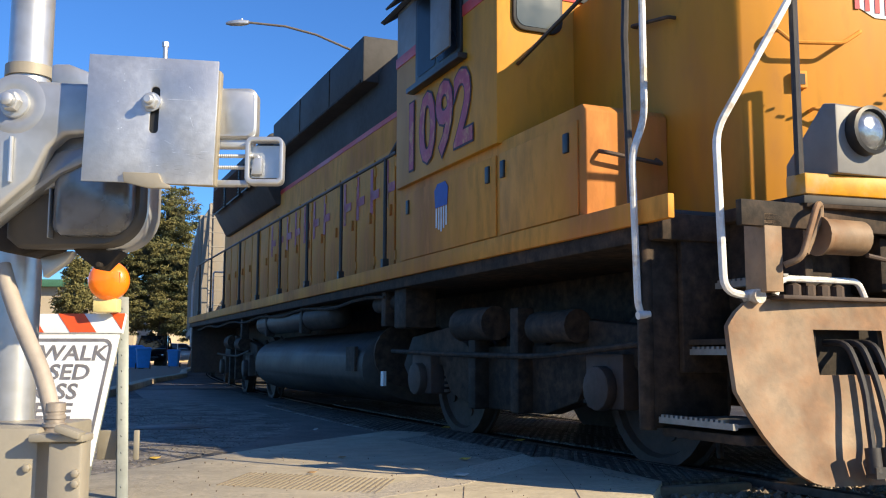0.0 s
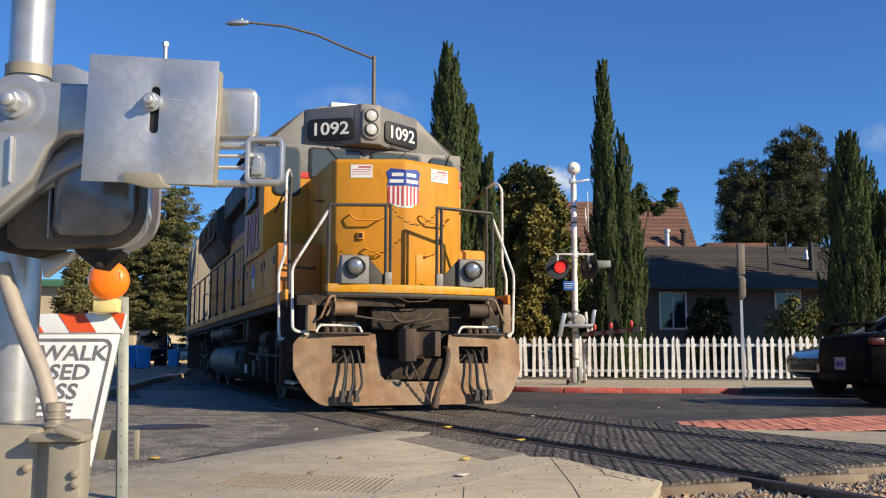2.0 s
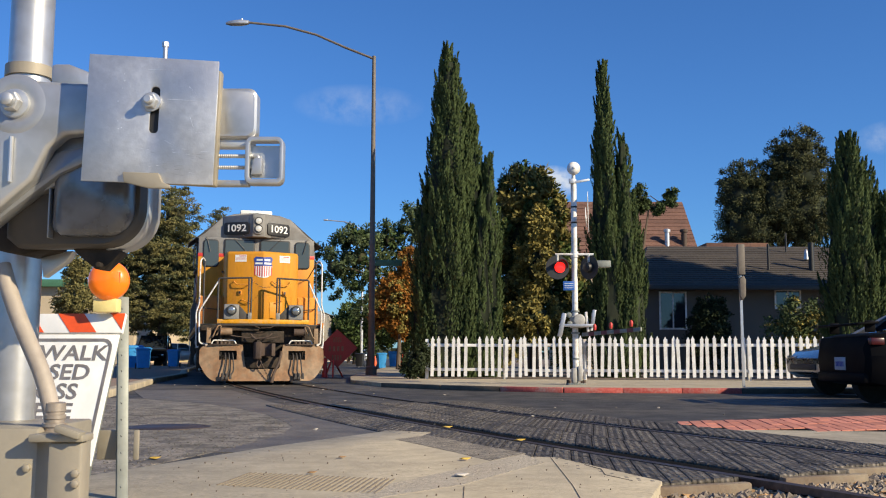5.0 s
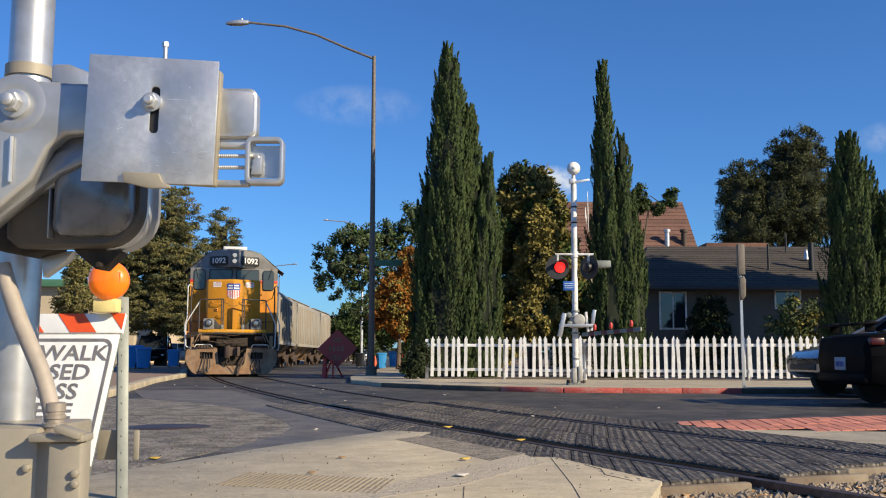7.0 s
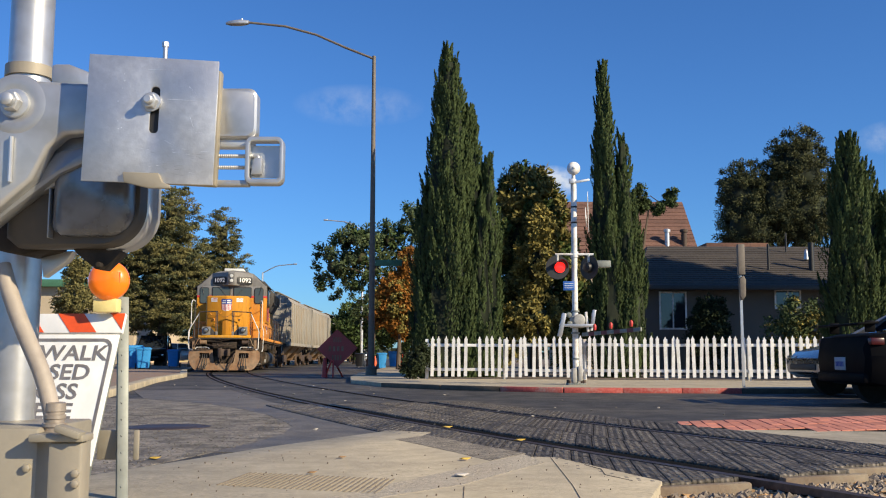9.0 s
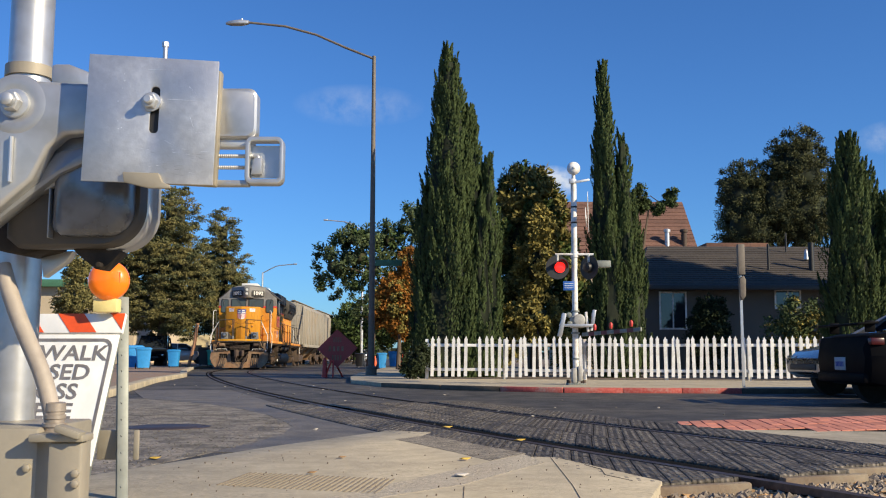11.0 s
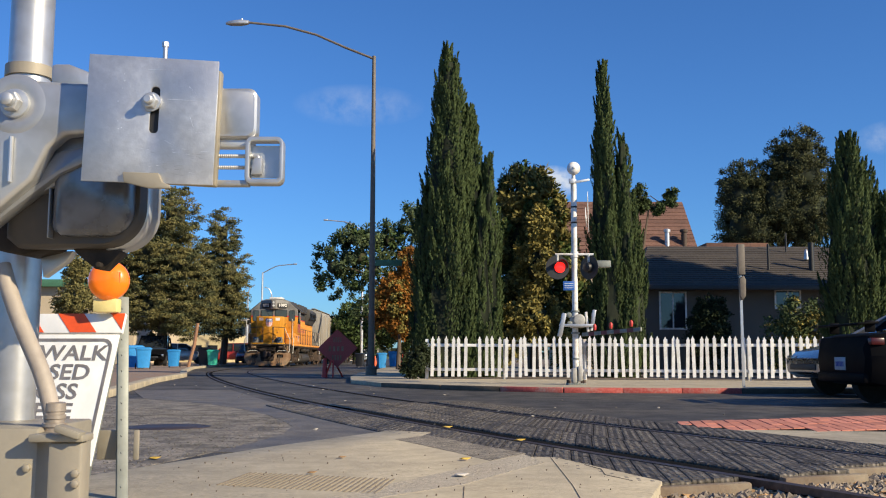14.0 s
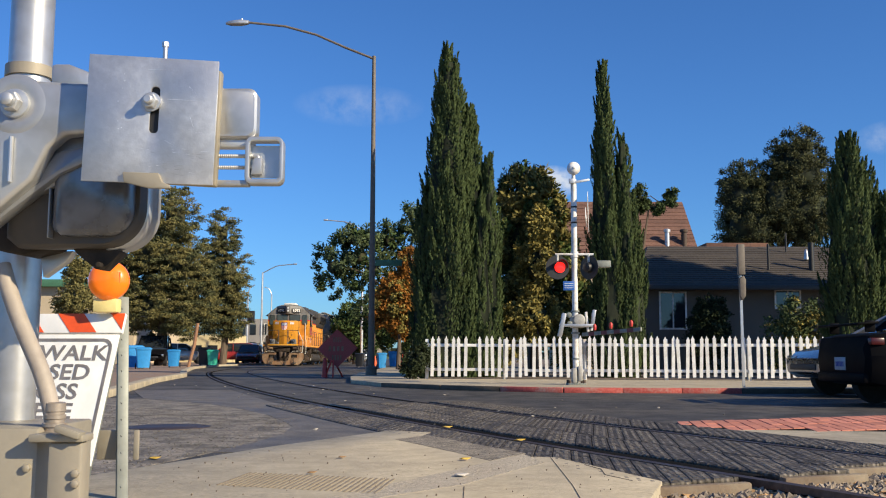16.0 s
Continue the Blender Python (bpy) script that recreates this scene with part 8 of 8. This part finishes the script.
far_lamp((-17.151, 90.0), 9.396, 2.9, "pale street lamp beyond the trees")
signal_pole = far_lamp((-22.593, 110.0), 8.884, 0.7, "dark thin street lamp far along the street")
bm = bmesh.new()
box(bm, -22.45, -21.75, 109.7, 110.1, 4.5, 5.9)
part("signal_head", bm, black, signal_pole, "black traffic signal head", 0.05)
far_lamp((-21.660, 120.0), 9.350, -0.8, "dark thin street lamp far along the street")
far_lamp((-6.807, 80.0), 12.202, -3.0, "pale street lamp half hidden by a street tree")
work = empty("work_sign", label="faded red diamond mesh roadwork sign on a folding stand", category="sign")
mesh_red = material("faded_red_mesh", (0.40, 0.075, 0.065), 0.8, grain=30, patch=3, var=0.15, bump=0.3)
WY = 31.0
bm = bmesh.new()
prism(bm, [(-4.083, 0.911), (-3.413, 0.312), (-2.762, 0.951), (-3.432, 1.553)], XZ, WY, WY + 0.01)
wp = part("mesh_panel", bm, mesh_red, work, "faded red diamond panel")
for x0, x1, z0, z1 in ((-3.556, -3.262, 1.132, 1.297), (-3.703, -3.152, 0.840, 1.004), (-3.593, -3.244, 0.548, 0.712)):
    for k in range(4):
        bm = bmesh.new()
        w = (x1 - x0) / 4
        box(bm, x0 + k * w, x0 + k * w + w * 0.5, WY - 0.006, WY - 0.002, z0, z1)
        part("print_bar", bm, rust, wp, "faint dark print bar")
bm = bmesh.new()
for x in (-3.777, -3.519):
    pipe(bm, [(-3.556, WY + 0.1, 0.694), (x, WY - 0.3, 0.0)], 0.03, 6)
pipe(bm, [(-3.519, WY + 0.1, 0.511), (-3.299, WY + 0.6, 0.0)], 0.03, 6)
cyl(bm, (-3.795, WY - 0.2, 0.0), (-3.795, WY - 0.2, 0.62), 0.10, 0.05)
part("stand", bm, stripe_red, work, "red folding stand")

# ---- bins ----
bin_blue = material("blue_plastic", (0.03, 0.26, 0.60), 0.5, grain=8, var=0.08)
bin_green = material("green_plastic", (0.04, 0.42, 0.28), 0.5, grain=8, var=0.08)
bin_dark = material("dark_plastic", (0.02, 0.02, 0.022), 0.5, grain=8, var=0.1)


def wheelie(x, y, z, h, w, mat_, label, turn=0):
    t = empty("wheeled_bin", pose(x, y, z, 0, 0, turn), label=label, category="bin", group="wheeled bins")
    bm = bmesh.new()
    rings(bm, [[Vector((a * w * k, b * w * k * 1.1, zz)) for a, b in rrect(-0.5, 0.5, -0.5, 0.5, 0.08, 2)] for zz, k in ((0.06, 0.8), (h * 0.86, 1.0), (h * 0.88, 1.08), (h * 0.91, 1.08))])
    part("tub", bm, mat_, t, "tapered plastic tub")
    bm = bmesh.new()
    rings(bm, [[Vector((a * w * k, b * w * k * 1.1, zz)) for a, b in rrect(-0.5, 0.5, -0.5, 0.5, 0.08, 2)] for zz, k in ((h * 0.915, 1.12), (h * 0.95, 1.12), (h, 0.85))])
    cyl(bm, (-w * 0.45, w * 0.6, h * 0.93), (w * 0.45, w * 0.6, h * 0.93), 0.02)
    part("lid", bm, mat_, t, "hinged lid")
    for s in (-1, 1):
        bm = bmesh.new()
        cyl(bm, (s * w * 0.46, w * 0.5, 0.13), (s * w * 0.52, w * 0.5, 0.13), 0.13, n=14)
        part("wheel", bm, bin_dark, t)
    return t


wheelie(-13.154, 42.0, 0.10, 0.95, 0.62, bin_blue, "blue wheeled recycling bin on the verge", 20)
wheelie(-13.873, 43.0, 0.10, 1.05, 0.6, bin_blue, "blue wheeled recycling bin on the verge", -60)
wheelie(-13.505, 48.0, 0.10, 0.90, 0.54, bin_blue, "dark blue wheeled bin on the verge", 5)
wheelie(-13.476, 56.0, 0.10, 0.95, 0.62, bin_green, "green wheeled bin on the verge", 10)
wheelie(-14.222, 57.0, 0.10, 1.1, 0.6, bin_dark, "black wheeled bin on the verge", 0)
wheelie(-3.32, 52.0, 0.0, 0.88, 0.46, bin_blue, "light blue wheeled bin at the kerb", 15)
wheelie(-2.72, 53.0, 0.09, 0.88, 0.46, bin_blue, "light blue wheeled bin at the kerb", -10)
wheelie(-4.972 - 0.4, 62.0, 0.0, 0.9, 0.5, bin_dark, "black wheeled bin at the kerb", -10)
cone_bm = bmesh.new()
cyl(cone_bm, (0, 0, 0.03), (0, 0, 0.72), 0.15, 0.03)
box(cone_bm, -0.19, 0.19, -0.19, 0.19, 0, 0.03)
cone = tagged(part("traffic_cone", cone_bm, orange_sheet, None, "orange traffic cone at the pavement"), category="cone", group="traffic cones")
cone.matrix_basis = pose(-2.082, 50.0, 0.09)
copy_thing(cone, pose(-4.236, 60.0, 0.0))
stump = empty("leaning_pole", label="leaning bare wooden prop beside the verge trees", category="pole")
bm = bmesh.new()
pipe(bm, [(-13.302, 50.000, 0.102), (-13.015, 50.000, 1.278), (-12.874, 50.000, 2.401)], 0.09, 8)
part("stem", bm, material("bare_wood", (0.30, 0.16, 0.09), 0.8, grain=8, var=0.2), stump, "bare brown stem")

# ---- parked cars ----
car_black = material("black_car_paint", (0.006, 0.006, 0.007), 0.5, var=0.05, bump=0.0, spec=0.03)
car_silver = material("silver_car_paint", (0.55, 0.55, 0.53), 0.3, metal=0.6, var=0.04, bump=0.0, coat=0.8)
car_grey = material("grey_car_paint", (0.26, 0.265, 0.275), 0.25, metal=0.6, var=0.04, bump=0.0, coat=0.8)
car_maroon = material("maroon_car_paint", (0.10, 0.012, 0.016), 0.3, var=0.05, bump=0.0, coat=0.8)
car_red = material("red_car_paint", (0.30, 0.02, 0.02), 0.3, var=0.05, bump=0.0, coat=0.8)
tyre_mat = material("tyre", (0.02, 0.02, 0.02), 0.85, grain=20, var=0.2)
tail_red = material("tail_lamp_red", (0.055, 0.004, 0.005), 0.35, var=0.0, bump=0.0)
plate_pale = material("pale_plate", (0.34, 0.36, 0.40), 0.5, grain=15, var=0.08)


def car(at, paint, label, L=4.5, W=1.82, H=1.65, hatch=True, bonnet=0.95, name="car", wing=False):
    """x forward; the origin on the ground under its middle."""
    t = empty(name, at, label=label, category="car", group="parked cars")
    h = L / 2
    low, belt = 0.28, 0.98

    def section(x, zb, zt, w, zr=None, wr=None):
        return [(x, -w * 0.94, zb), (x, -w, zb + 0.2), (x, -w, (zb + zt) / 2 + 0.05), (x, -w * 0.93, zt), (x, w * 0.93, zt), (x, w, (zb + zt) / 2 + 0.05), (x, w, zb + 0.2), (x, w * 0.94, zb)]

    w = W / 2
    bm = bmesh.new()
    rows = [(-h, 0.45, 0.80, w * 0.86), (-h + 0.06, 0.34, 0.96, w * 0.93), (-h + 0.35, low, belt + 0.04, w), (-0.3, low, belt, w), (h - 1.35, low, belt - 0.01, w), (h - 0.75, low, bonnet - 0.08, w * 0.98), (h - 0.22, 0.32, bonnet - 0.2, w * 0.90), (h, 0.42, bonnet - 0.36, w * 0.74)]
    rings(bm, [[Vector(p) for p in section(*r)] for r in rows])
    body = part("body", bm, paint, t, "", 0.03, 3)
    tail = -h + (0.16 if hatch else 0.9)
    cab = [(tail, belt - 0.02, belt + 0.10, w * 0.90, 0.86), (tail + 0.28, belt - 0.02, H - 0.10, w * 0.90, 0.78), (tail + 0.7, belt - 0.02, H, w * 0.90, 0.76), (0.35, belt - 0.02, H - 0.02, w * 0.90, 0.76), (h - 1.25, belt - 0.04, belt + 0.06, w * 0.90, 0.9)]
    bm = bmesh.new()
    rings(bm, [[Vector((x, -ww, z0)), Vector((x, -ww * k / 0.9, z1)), Vector((x, ww * k / 0.9, z1)), Vector((x, ww, z0))] for x, z0, z1, ww, k in cab])
    part("cabin", bm, glass_dark, t, "dark glazed cabin", 0.03, 2)
    bm = bmesh.new()
    rings(bm, [[Vector((x, -ww * k / 0.9 * 1.01, z1 - 0.05)), Vector((x, -ww * k / 0.9 * 0.94, z1 + 0.025)), Vector((x, ww * k / 0.9 * 0.94, z1 + 0.025)), Vector((x, ww * k / 0.9 * 1.01, z1 - 0.05))] for x, z0, z1, ww, k in cab[1:4]])
    for s in (-1, 1):
        for (xa, _, za, wa, ka), (xb, _, zb_, wb, kb) in ((cab[0], cab[1]), (cab[3], cab[4])):
            pipe(bm, [(xa, s * wa * ka / 0.9, za), (xb, s * wb * kb / 0.9, zb_)], 0.04, 6)
        pipe(bm, [(-0.25, s * w * 0.9, belt), (-0.25, s * w * 0.86, H - 0.05)], 0.035, 6)
    part("roof", bm, paint, t, "roof and pillars")
    if hatch:
        bm = bmesh.new()
        obox(bm, Matrix.Translation((tail + 0.05, 0, H - 0.02)) @ pose(0, 0, 0, 0, -6, 0), 0.42, W * 0.72, 0.04)
        part("spoiler", bm, paint, t, "roof spoiler", 0.012)
    if wing:
        bm = bmesh.new()
        obox(bm, Matrix.Translation((-h + 0.12, 0, 1.14)) @ pose(0, 0, 0, 0, -5, 0), 0.30, W * 0.74, 0.035)
        for s in (-1, 1):
            obox(bm, Matrix.Translation((-h + 0.18, s * W * 0.32, 1.10)), 0.14, 0.04, 0.16)
        part("tail_wing", bm, paint, t, "raised tail wing", 0.012)
    for s in (-1, 1):
        bm = bmesh.new()
        box(bm, -h + 0.05, -h + 0.24, min(s * w * 0.66, s * w * 0.965), max(s * w * 0.66, s * w * 0.965), 0.84, 0.94)
        part("tail_lamp", bm, tail_red, t, "red tail lamp", 0.02)
        bm = bmesh.new()
        box(bm, h - 0.32, h - 0.06, min(s * w * 0.5, s * w * 0.86), max(s * w * 0.5, s * w * 0.86), bonnet - 0.40, bonnet - 0.27)
        part("headlamp", bm, dim_lens, t, "clear headlamp", 0.02)
        bm = bmesh.new()
        obox(bm, Matrix.Translation((0.75, s * (w + 0.09), belt + 0.06)), 0.12, 0.2, 0.13)
        part("mirror", bm, paint, t, "", 0.02)
        for x in (-h + 0.85, h - 0.85):
            bm = bmesh.new()
            turned(bm, (x, s * (w - 0.22), 0.32), (0, s, 0), [(0, 0.2), (0.0, 0.32), (0.19, 0.325), (0.215, 0.29), (0.21, 0.22)], 24)
            wh = part("wheel", bm, tyre_mat, t, "black tyre")
            bm = bmesh.new()
            turned(bm, (x, s * (w - 0.05), 0.32), (0, s, 0), [(0, 0.22), (0.035, 0.22), (0.03, 0.18), (0.01, 0.16), (0.03, 0.05), (0.04, 0.0)], 20)
            part("rim", bm, galv, wh, "metal rim")
    bm = bmesh.new()
    box(bm, -h - 0.012, -h + 0.02, -0.17, 0.17, 0.50, 0.68)
    np_ = part("number_plate", bm, plate_pale, t, "pale number plate", 0.004)
    bm = bmesh.new()
    for k in range(6):
        box(bm, -h - 0.016, -h - 0.013, -0.13 + k * 0.045, -0.10 + k * 0.045, 0.55, 0.62)
    part("plate_bar", bm, shield_blue, np_, "dark blue bars")
    bm = bmesh.new()
    box(bm, -h - 0.03, -h + 0.2, -w * 0.86, w * 0.86, 0.32, 0.47)
    part("rear_bumper", bm, paint, t, "", 0.04)
    bm = bmesh.new()
    box(bm, h - 0.16, h + 0.02, -w * 0.55, w * 0.55, 0.46, 0.56)
    for k in range(3):
        box(bm, h - 0.1, h + 0.0 + 0.01 * k, -w * 0.4, w * 0.4, 0.34 + k * 0.035, 0.355 + k * 0.035)
    part("grille", bm, black, t, "dark grille", 0.008)
    return t


car(pose(7.90, 13.62, 0, 0, 0, 1), car_black, "glossy black sedan with a tail wing waiting at the crossing", 4.5, 1.78, 1.40, hatch=False, wing=True)
car(pose(8.60, 16.9, 0, 0, 0, 184), car_grey, "dark grey sedan nosing out behind the black car", 4.6, 1.8, 1.45, hatch=False, bonnet=0.98)
car(pose(-17.533, 58.0, 0.1, 0, 0, -80), car_black, "dark sport utility car parked behind the bins", 4.5, 1.85, 1.8)
car(pose(-19.807, 72.0, 0.1, 0, 0, 20), car_silver, "pale car parked beyond the verge trees", 4.5, 1.8, 1.5, hatch=False)
car(pose(-18.442, 84.0, 0.1, 0, 0, 175), car_red, "red pickup-like car parked across the street", 4.8, 1.9, 1.7)
car(pose(-15.696, 78.0, 0.0, 0, 0, -88), car_maroon, "dark maroon car standing beside the tracks", 4.6, 1.85, 1.6)
car(pose(-10.175, 120.0, 0.0, 0, 0, 90), car_silver, "pale car far along the street", 4.5, 1.8, 1.5)
car(pose(-14.048, 150.0, 0.0, 0, 0, 90), car_black, "dark car far along the street", 4.5, 1.8, 1.5)

# ---- small things on the ground ----
def scatter(name, n, pick, size, mat_, label, thick=0.4, parent=None):
    vs, fs = [], []
    for _ in range(n):
        x, y, z = pick()
        s = size * random.uniform(0.5, 1.4)
        m = Matrix.Translation((x, y, z + s * thick * 0.4)) @ Euler((random.uniform(-0.4, 0.4), random.uniform(-0.4, 0.4), random.uniform(0, 6.28))).to_matrix().to_4x4()
        k = len(vs)
        for a, b, c in ((1, 0, 0), (-1, 0.2, 0), (0.1, 1, 0), (0, -1, 0), (0.2, 0, thick), (-0.1, 0.1, -thick)):
            vs.append(m @ Vector((a * s * random.uniform(0.7, 1.1) / 2, b * s * random.uniform(0.6, 1.1) / 2, c * s)))
        for a, b, c in ((0, 2, 4), (2, 1, 4), (1, 3, 4), (3, 0, 4), (2, 0, 5), (1, 2, 5), (3, 1, 5), (0, 3, 5)):
            fs.append((k + a, k + b, k + c))
    return tagged(quads(name, vs, mat_, parent, label, fs), kind="stuff", category=name)


def in_bed():
    while True:
        x, y = random.uniform(0.6, 4.2), random.uniform(3.6, 6.6)
        if y < 5.2 + (x - 1.2) * 0.70 and x > 0.75 + (y - 3.6) * 0.24:
            return x, y, -0.055


scatter("ballast", 7500, in_bed, 0.05, stone_mat, "loose grey and tan ballast stones beside the crossing")
scatter("fallen_leaves", 2400, in_bed, 0.075, dry_leaf, "dry brown leaves over the ballast", 0.15)


def on_road():
    y = random.uniform(7.5, 24)
    x = track_x(y)[0] + random.gauss(0.5, 1.6)
    return x, y, 0.012


scatter("road_litter", 75, on_road, 0.045, material("pale_litter", (0.36, 0.32, 0.26), 0.8, var=0.2, island=0.5), "small pale leaves and chips along the rails", 0.15)


def on_patch():
    while True:
        x, y = random.uniform(-9, -1.0), random.uniform(5.0, 15)
        if x < -1.5 - max(0, (y - 10.3)) * 1.1 and x < -1.3 - (7.0 - min(y, 7.0)) * 0.45:
            return x, y, 0.005


scatter("road_chips", 16000, on_patch, 0.012, material("stone_chip", (0.155, 0.14, 0.12), 0.9, var=0.2, island=0.5), "stone chips standing out of the old asphalt", 0.3)


def on_walk():
    return random.uniform(-1.6, 0.9), random.uniform(4.3, 6.6), 0.024


scatter("grit", 110, on_walk, 0.010, gravel_mat, "specks of grit on the pavement", 0.5)
for px, c, s in (((0.140, 6.060, 0.030), yellow_leaf, 0.07), ((-0.720, 5.340, 0.030), dry_leaf, 0.05), ((-0.640, 6.150, 0.030), dry_leaf, 0.05), ((0.100, 5.240, 0.030), material("paper", (0.6, 0.55, 0.48), 0.8), 0.08), ((0.040, 8.880, 0.020), yellow_leaf, 0.10), ((0.600, 7.530, 0.020), yellow_leaf, 0.09), ((-1.860, 6.240, 0.010), yellow_leaf, 0.08)):
    bm = bmesh.new()
    pts = [(-0.5, 0, 0), (-0.2, 0.22, 0.1), (0.2, 0.25, 0.05), (0.55, 0.0, 0.12), (0.2, -0.2, 0.0), (-0.25, -0.2, 0.08)]
    lo = [Vector((px[0] + a * s, px[1] + b * s * 1.6, px[2] + z * s)) for a, b, z in pts]
    rings(bm, [lo, [p + Vector((0, 0, 0.003)) for p in lo]])
    tagged(part("fallen_leaf", bm, c, None, "single fallen leaf on the pavement"), category="leaf", group="single leaves")
# ---- what moves ----
FRONT_Y = [(0.0, 7.67), (0.5, 9.37), (1.0, 11.08), (1.5, 12.80), (2.0, 14.56), (2.5, 16.33), (3.0, 18.10), (3.5, 19.87), (4.0, 21.65),
           (5.0, 25.5), (6.3, 30.9), (7.5, 36.2), (9.0, 42.6), (10.25, 48.1), (11.5, 53.4), (12.5, 57.3), (13.5, 61.2), (14.5, 65.2), (15.25, 67.9), (16.0, 70.3)]


def smooth_value(table, t):
    """A smooth curve through the table's values."""
    ts, vs = [a for a, _ in table], [b for _, b in table]
    i = max(0, min(len(ts) - 2, sum(1 for a in ts if a <= t) - 1))

    def slope(k):
        a, b = max(k - 1, 0), min(k + 1, len(ts) - 1)
        return (vs[b] - vs[a]) / (ts[b] - ts[a])
    h = ts[i + 1] - ts[i]
    u = (t - ts[i]) / h
    return ((2 * u ** 3 - 3 * u ** 2 + 1) * vs[i] + (u ** 3 - 2 * u ** 2 + u) * h * slope(i)
            + (-2 * u ** 3 + 3 * u ** 2) * vs[i + 1] + (u ** 3 - u ** 2) * h * slope(i + 1))


def vehicle_pose(s, first, spacing, z):
    """The pose of a vehicle whose two pivots ride on the track; first: the front pivot's way from its front."""
    a, b = track_at(s), track_at(s + spacing)
    d = (a - b).normalized()
    p = a + d * first
    return pose(p.x, p.y, z, 0, 0, math.degrees(math.atan2(d.y, d.x)))


def truck_yaw(s, spacing, which):
    """How far a truck turns against its body, in degrees."""
    a, b = track_at(s), track_at(s + spacing)
    body = math.atan2(a.y - b.y, a.x - b.x)
    c = s if which == 0 else s + spacing
    p, q = track_at(c - 1.2), track_at(c + 1.2)
    return math.degrees(math.atan2(p.y - q.y, p.x - q.x) - body)


def motions():
    times = [i * 0.2 for i in range(81)]
    way = [track_s(smooth_value(FRONT_Y, t)) for t in times]
    swing = [(0.0, 0.95), (1.0, 0.6), (2.0, 0.25), (3.0, 0.0), (16.0, 0.0)]
    lean = [float(np.interp(t, [a for a, _ in swing], [b for _, b in swing])) for t in times]
    pivot, unpivot = Matrix.Translation((-3.1, 0, 0)), Matrix.Translation((3.1, 0, 0))
    walk(loco, [(t, vehicle_pose(s, 3.1, 10.36, -0.03) @ pivot @ pose(0, 0, 0, 0, 0, a) @ unpivot) for t, s, a in zip(times, way, lean)])
    for which, truck in enumerate(loco_trucks):
        x = -3.1 - 10.36 * which
        walk(truck, [(t, pose(x, 0, 0, 0, 0, truck_yaw(s, 10.36, which))) for t, s in zip(times, way)])
    turn_times = [i * 0.1 for i in range(161)]
    turn = [track_s(smooth_value(FRONT_Y, t)) for t in turn_times]
    for wheel, x in loco_wheels:
        walk(wheel, [(t, pose(x, 0, 0.508, 0, -math.degrees((s - turn[0]) / 0.508), 0)) for t, s in zip(turn_times, turn)])
    for k, car in enumerate(hoppers):
        walk(car, [(t, vehicle_pose(s + 14.95 + 2.3 + k * 14.4, 2.3, 9.8, -0.03)) for t, s in zip(times, way)])


motions()
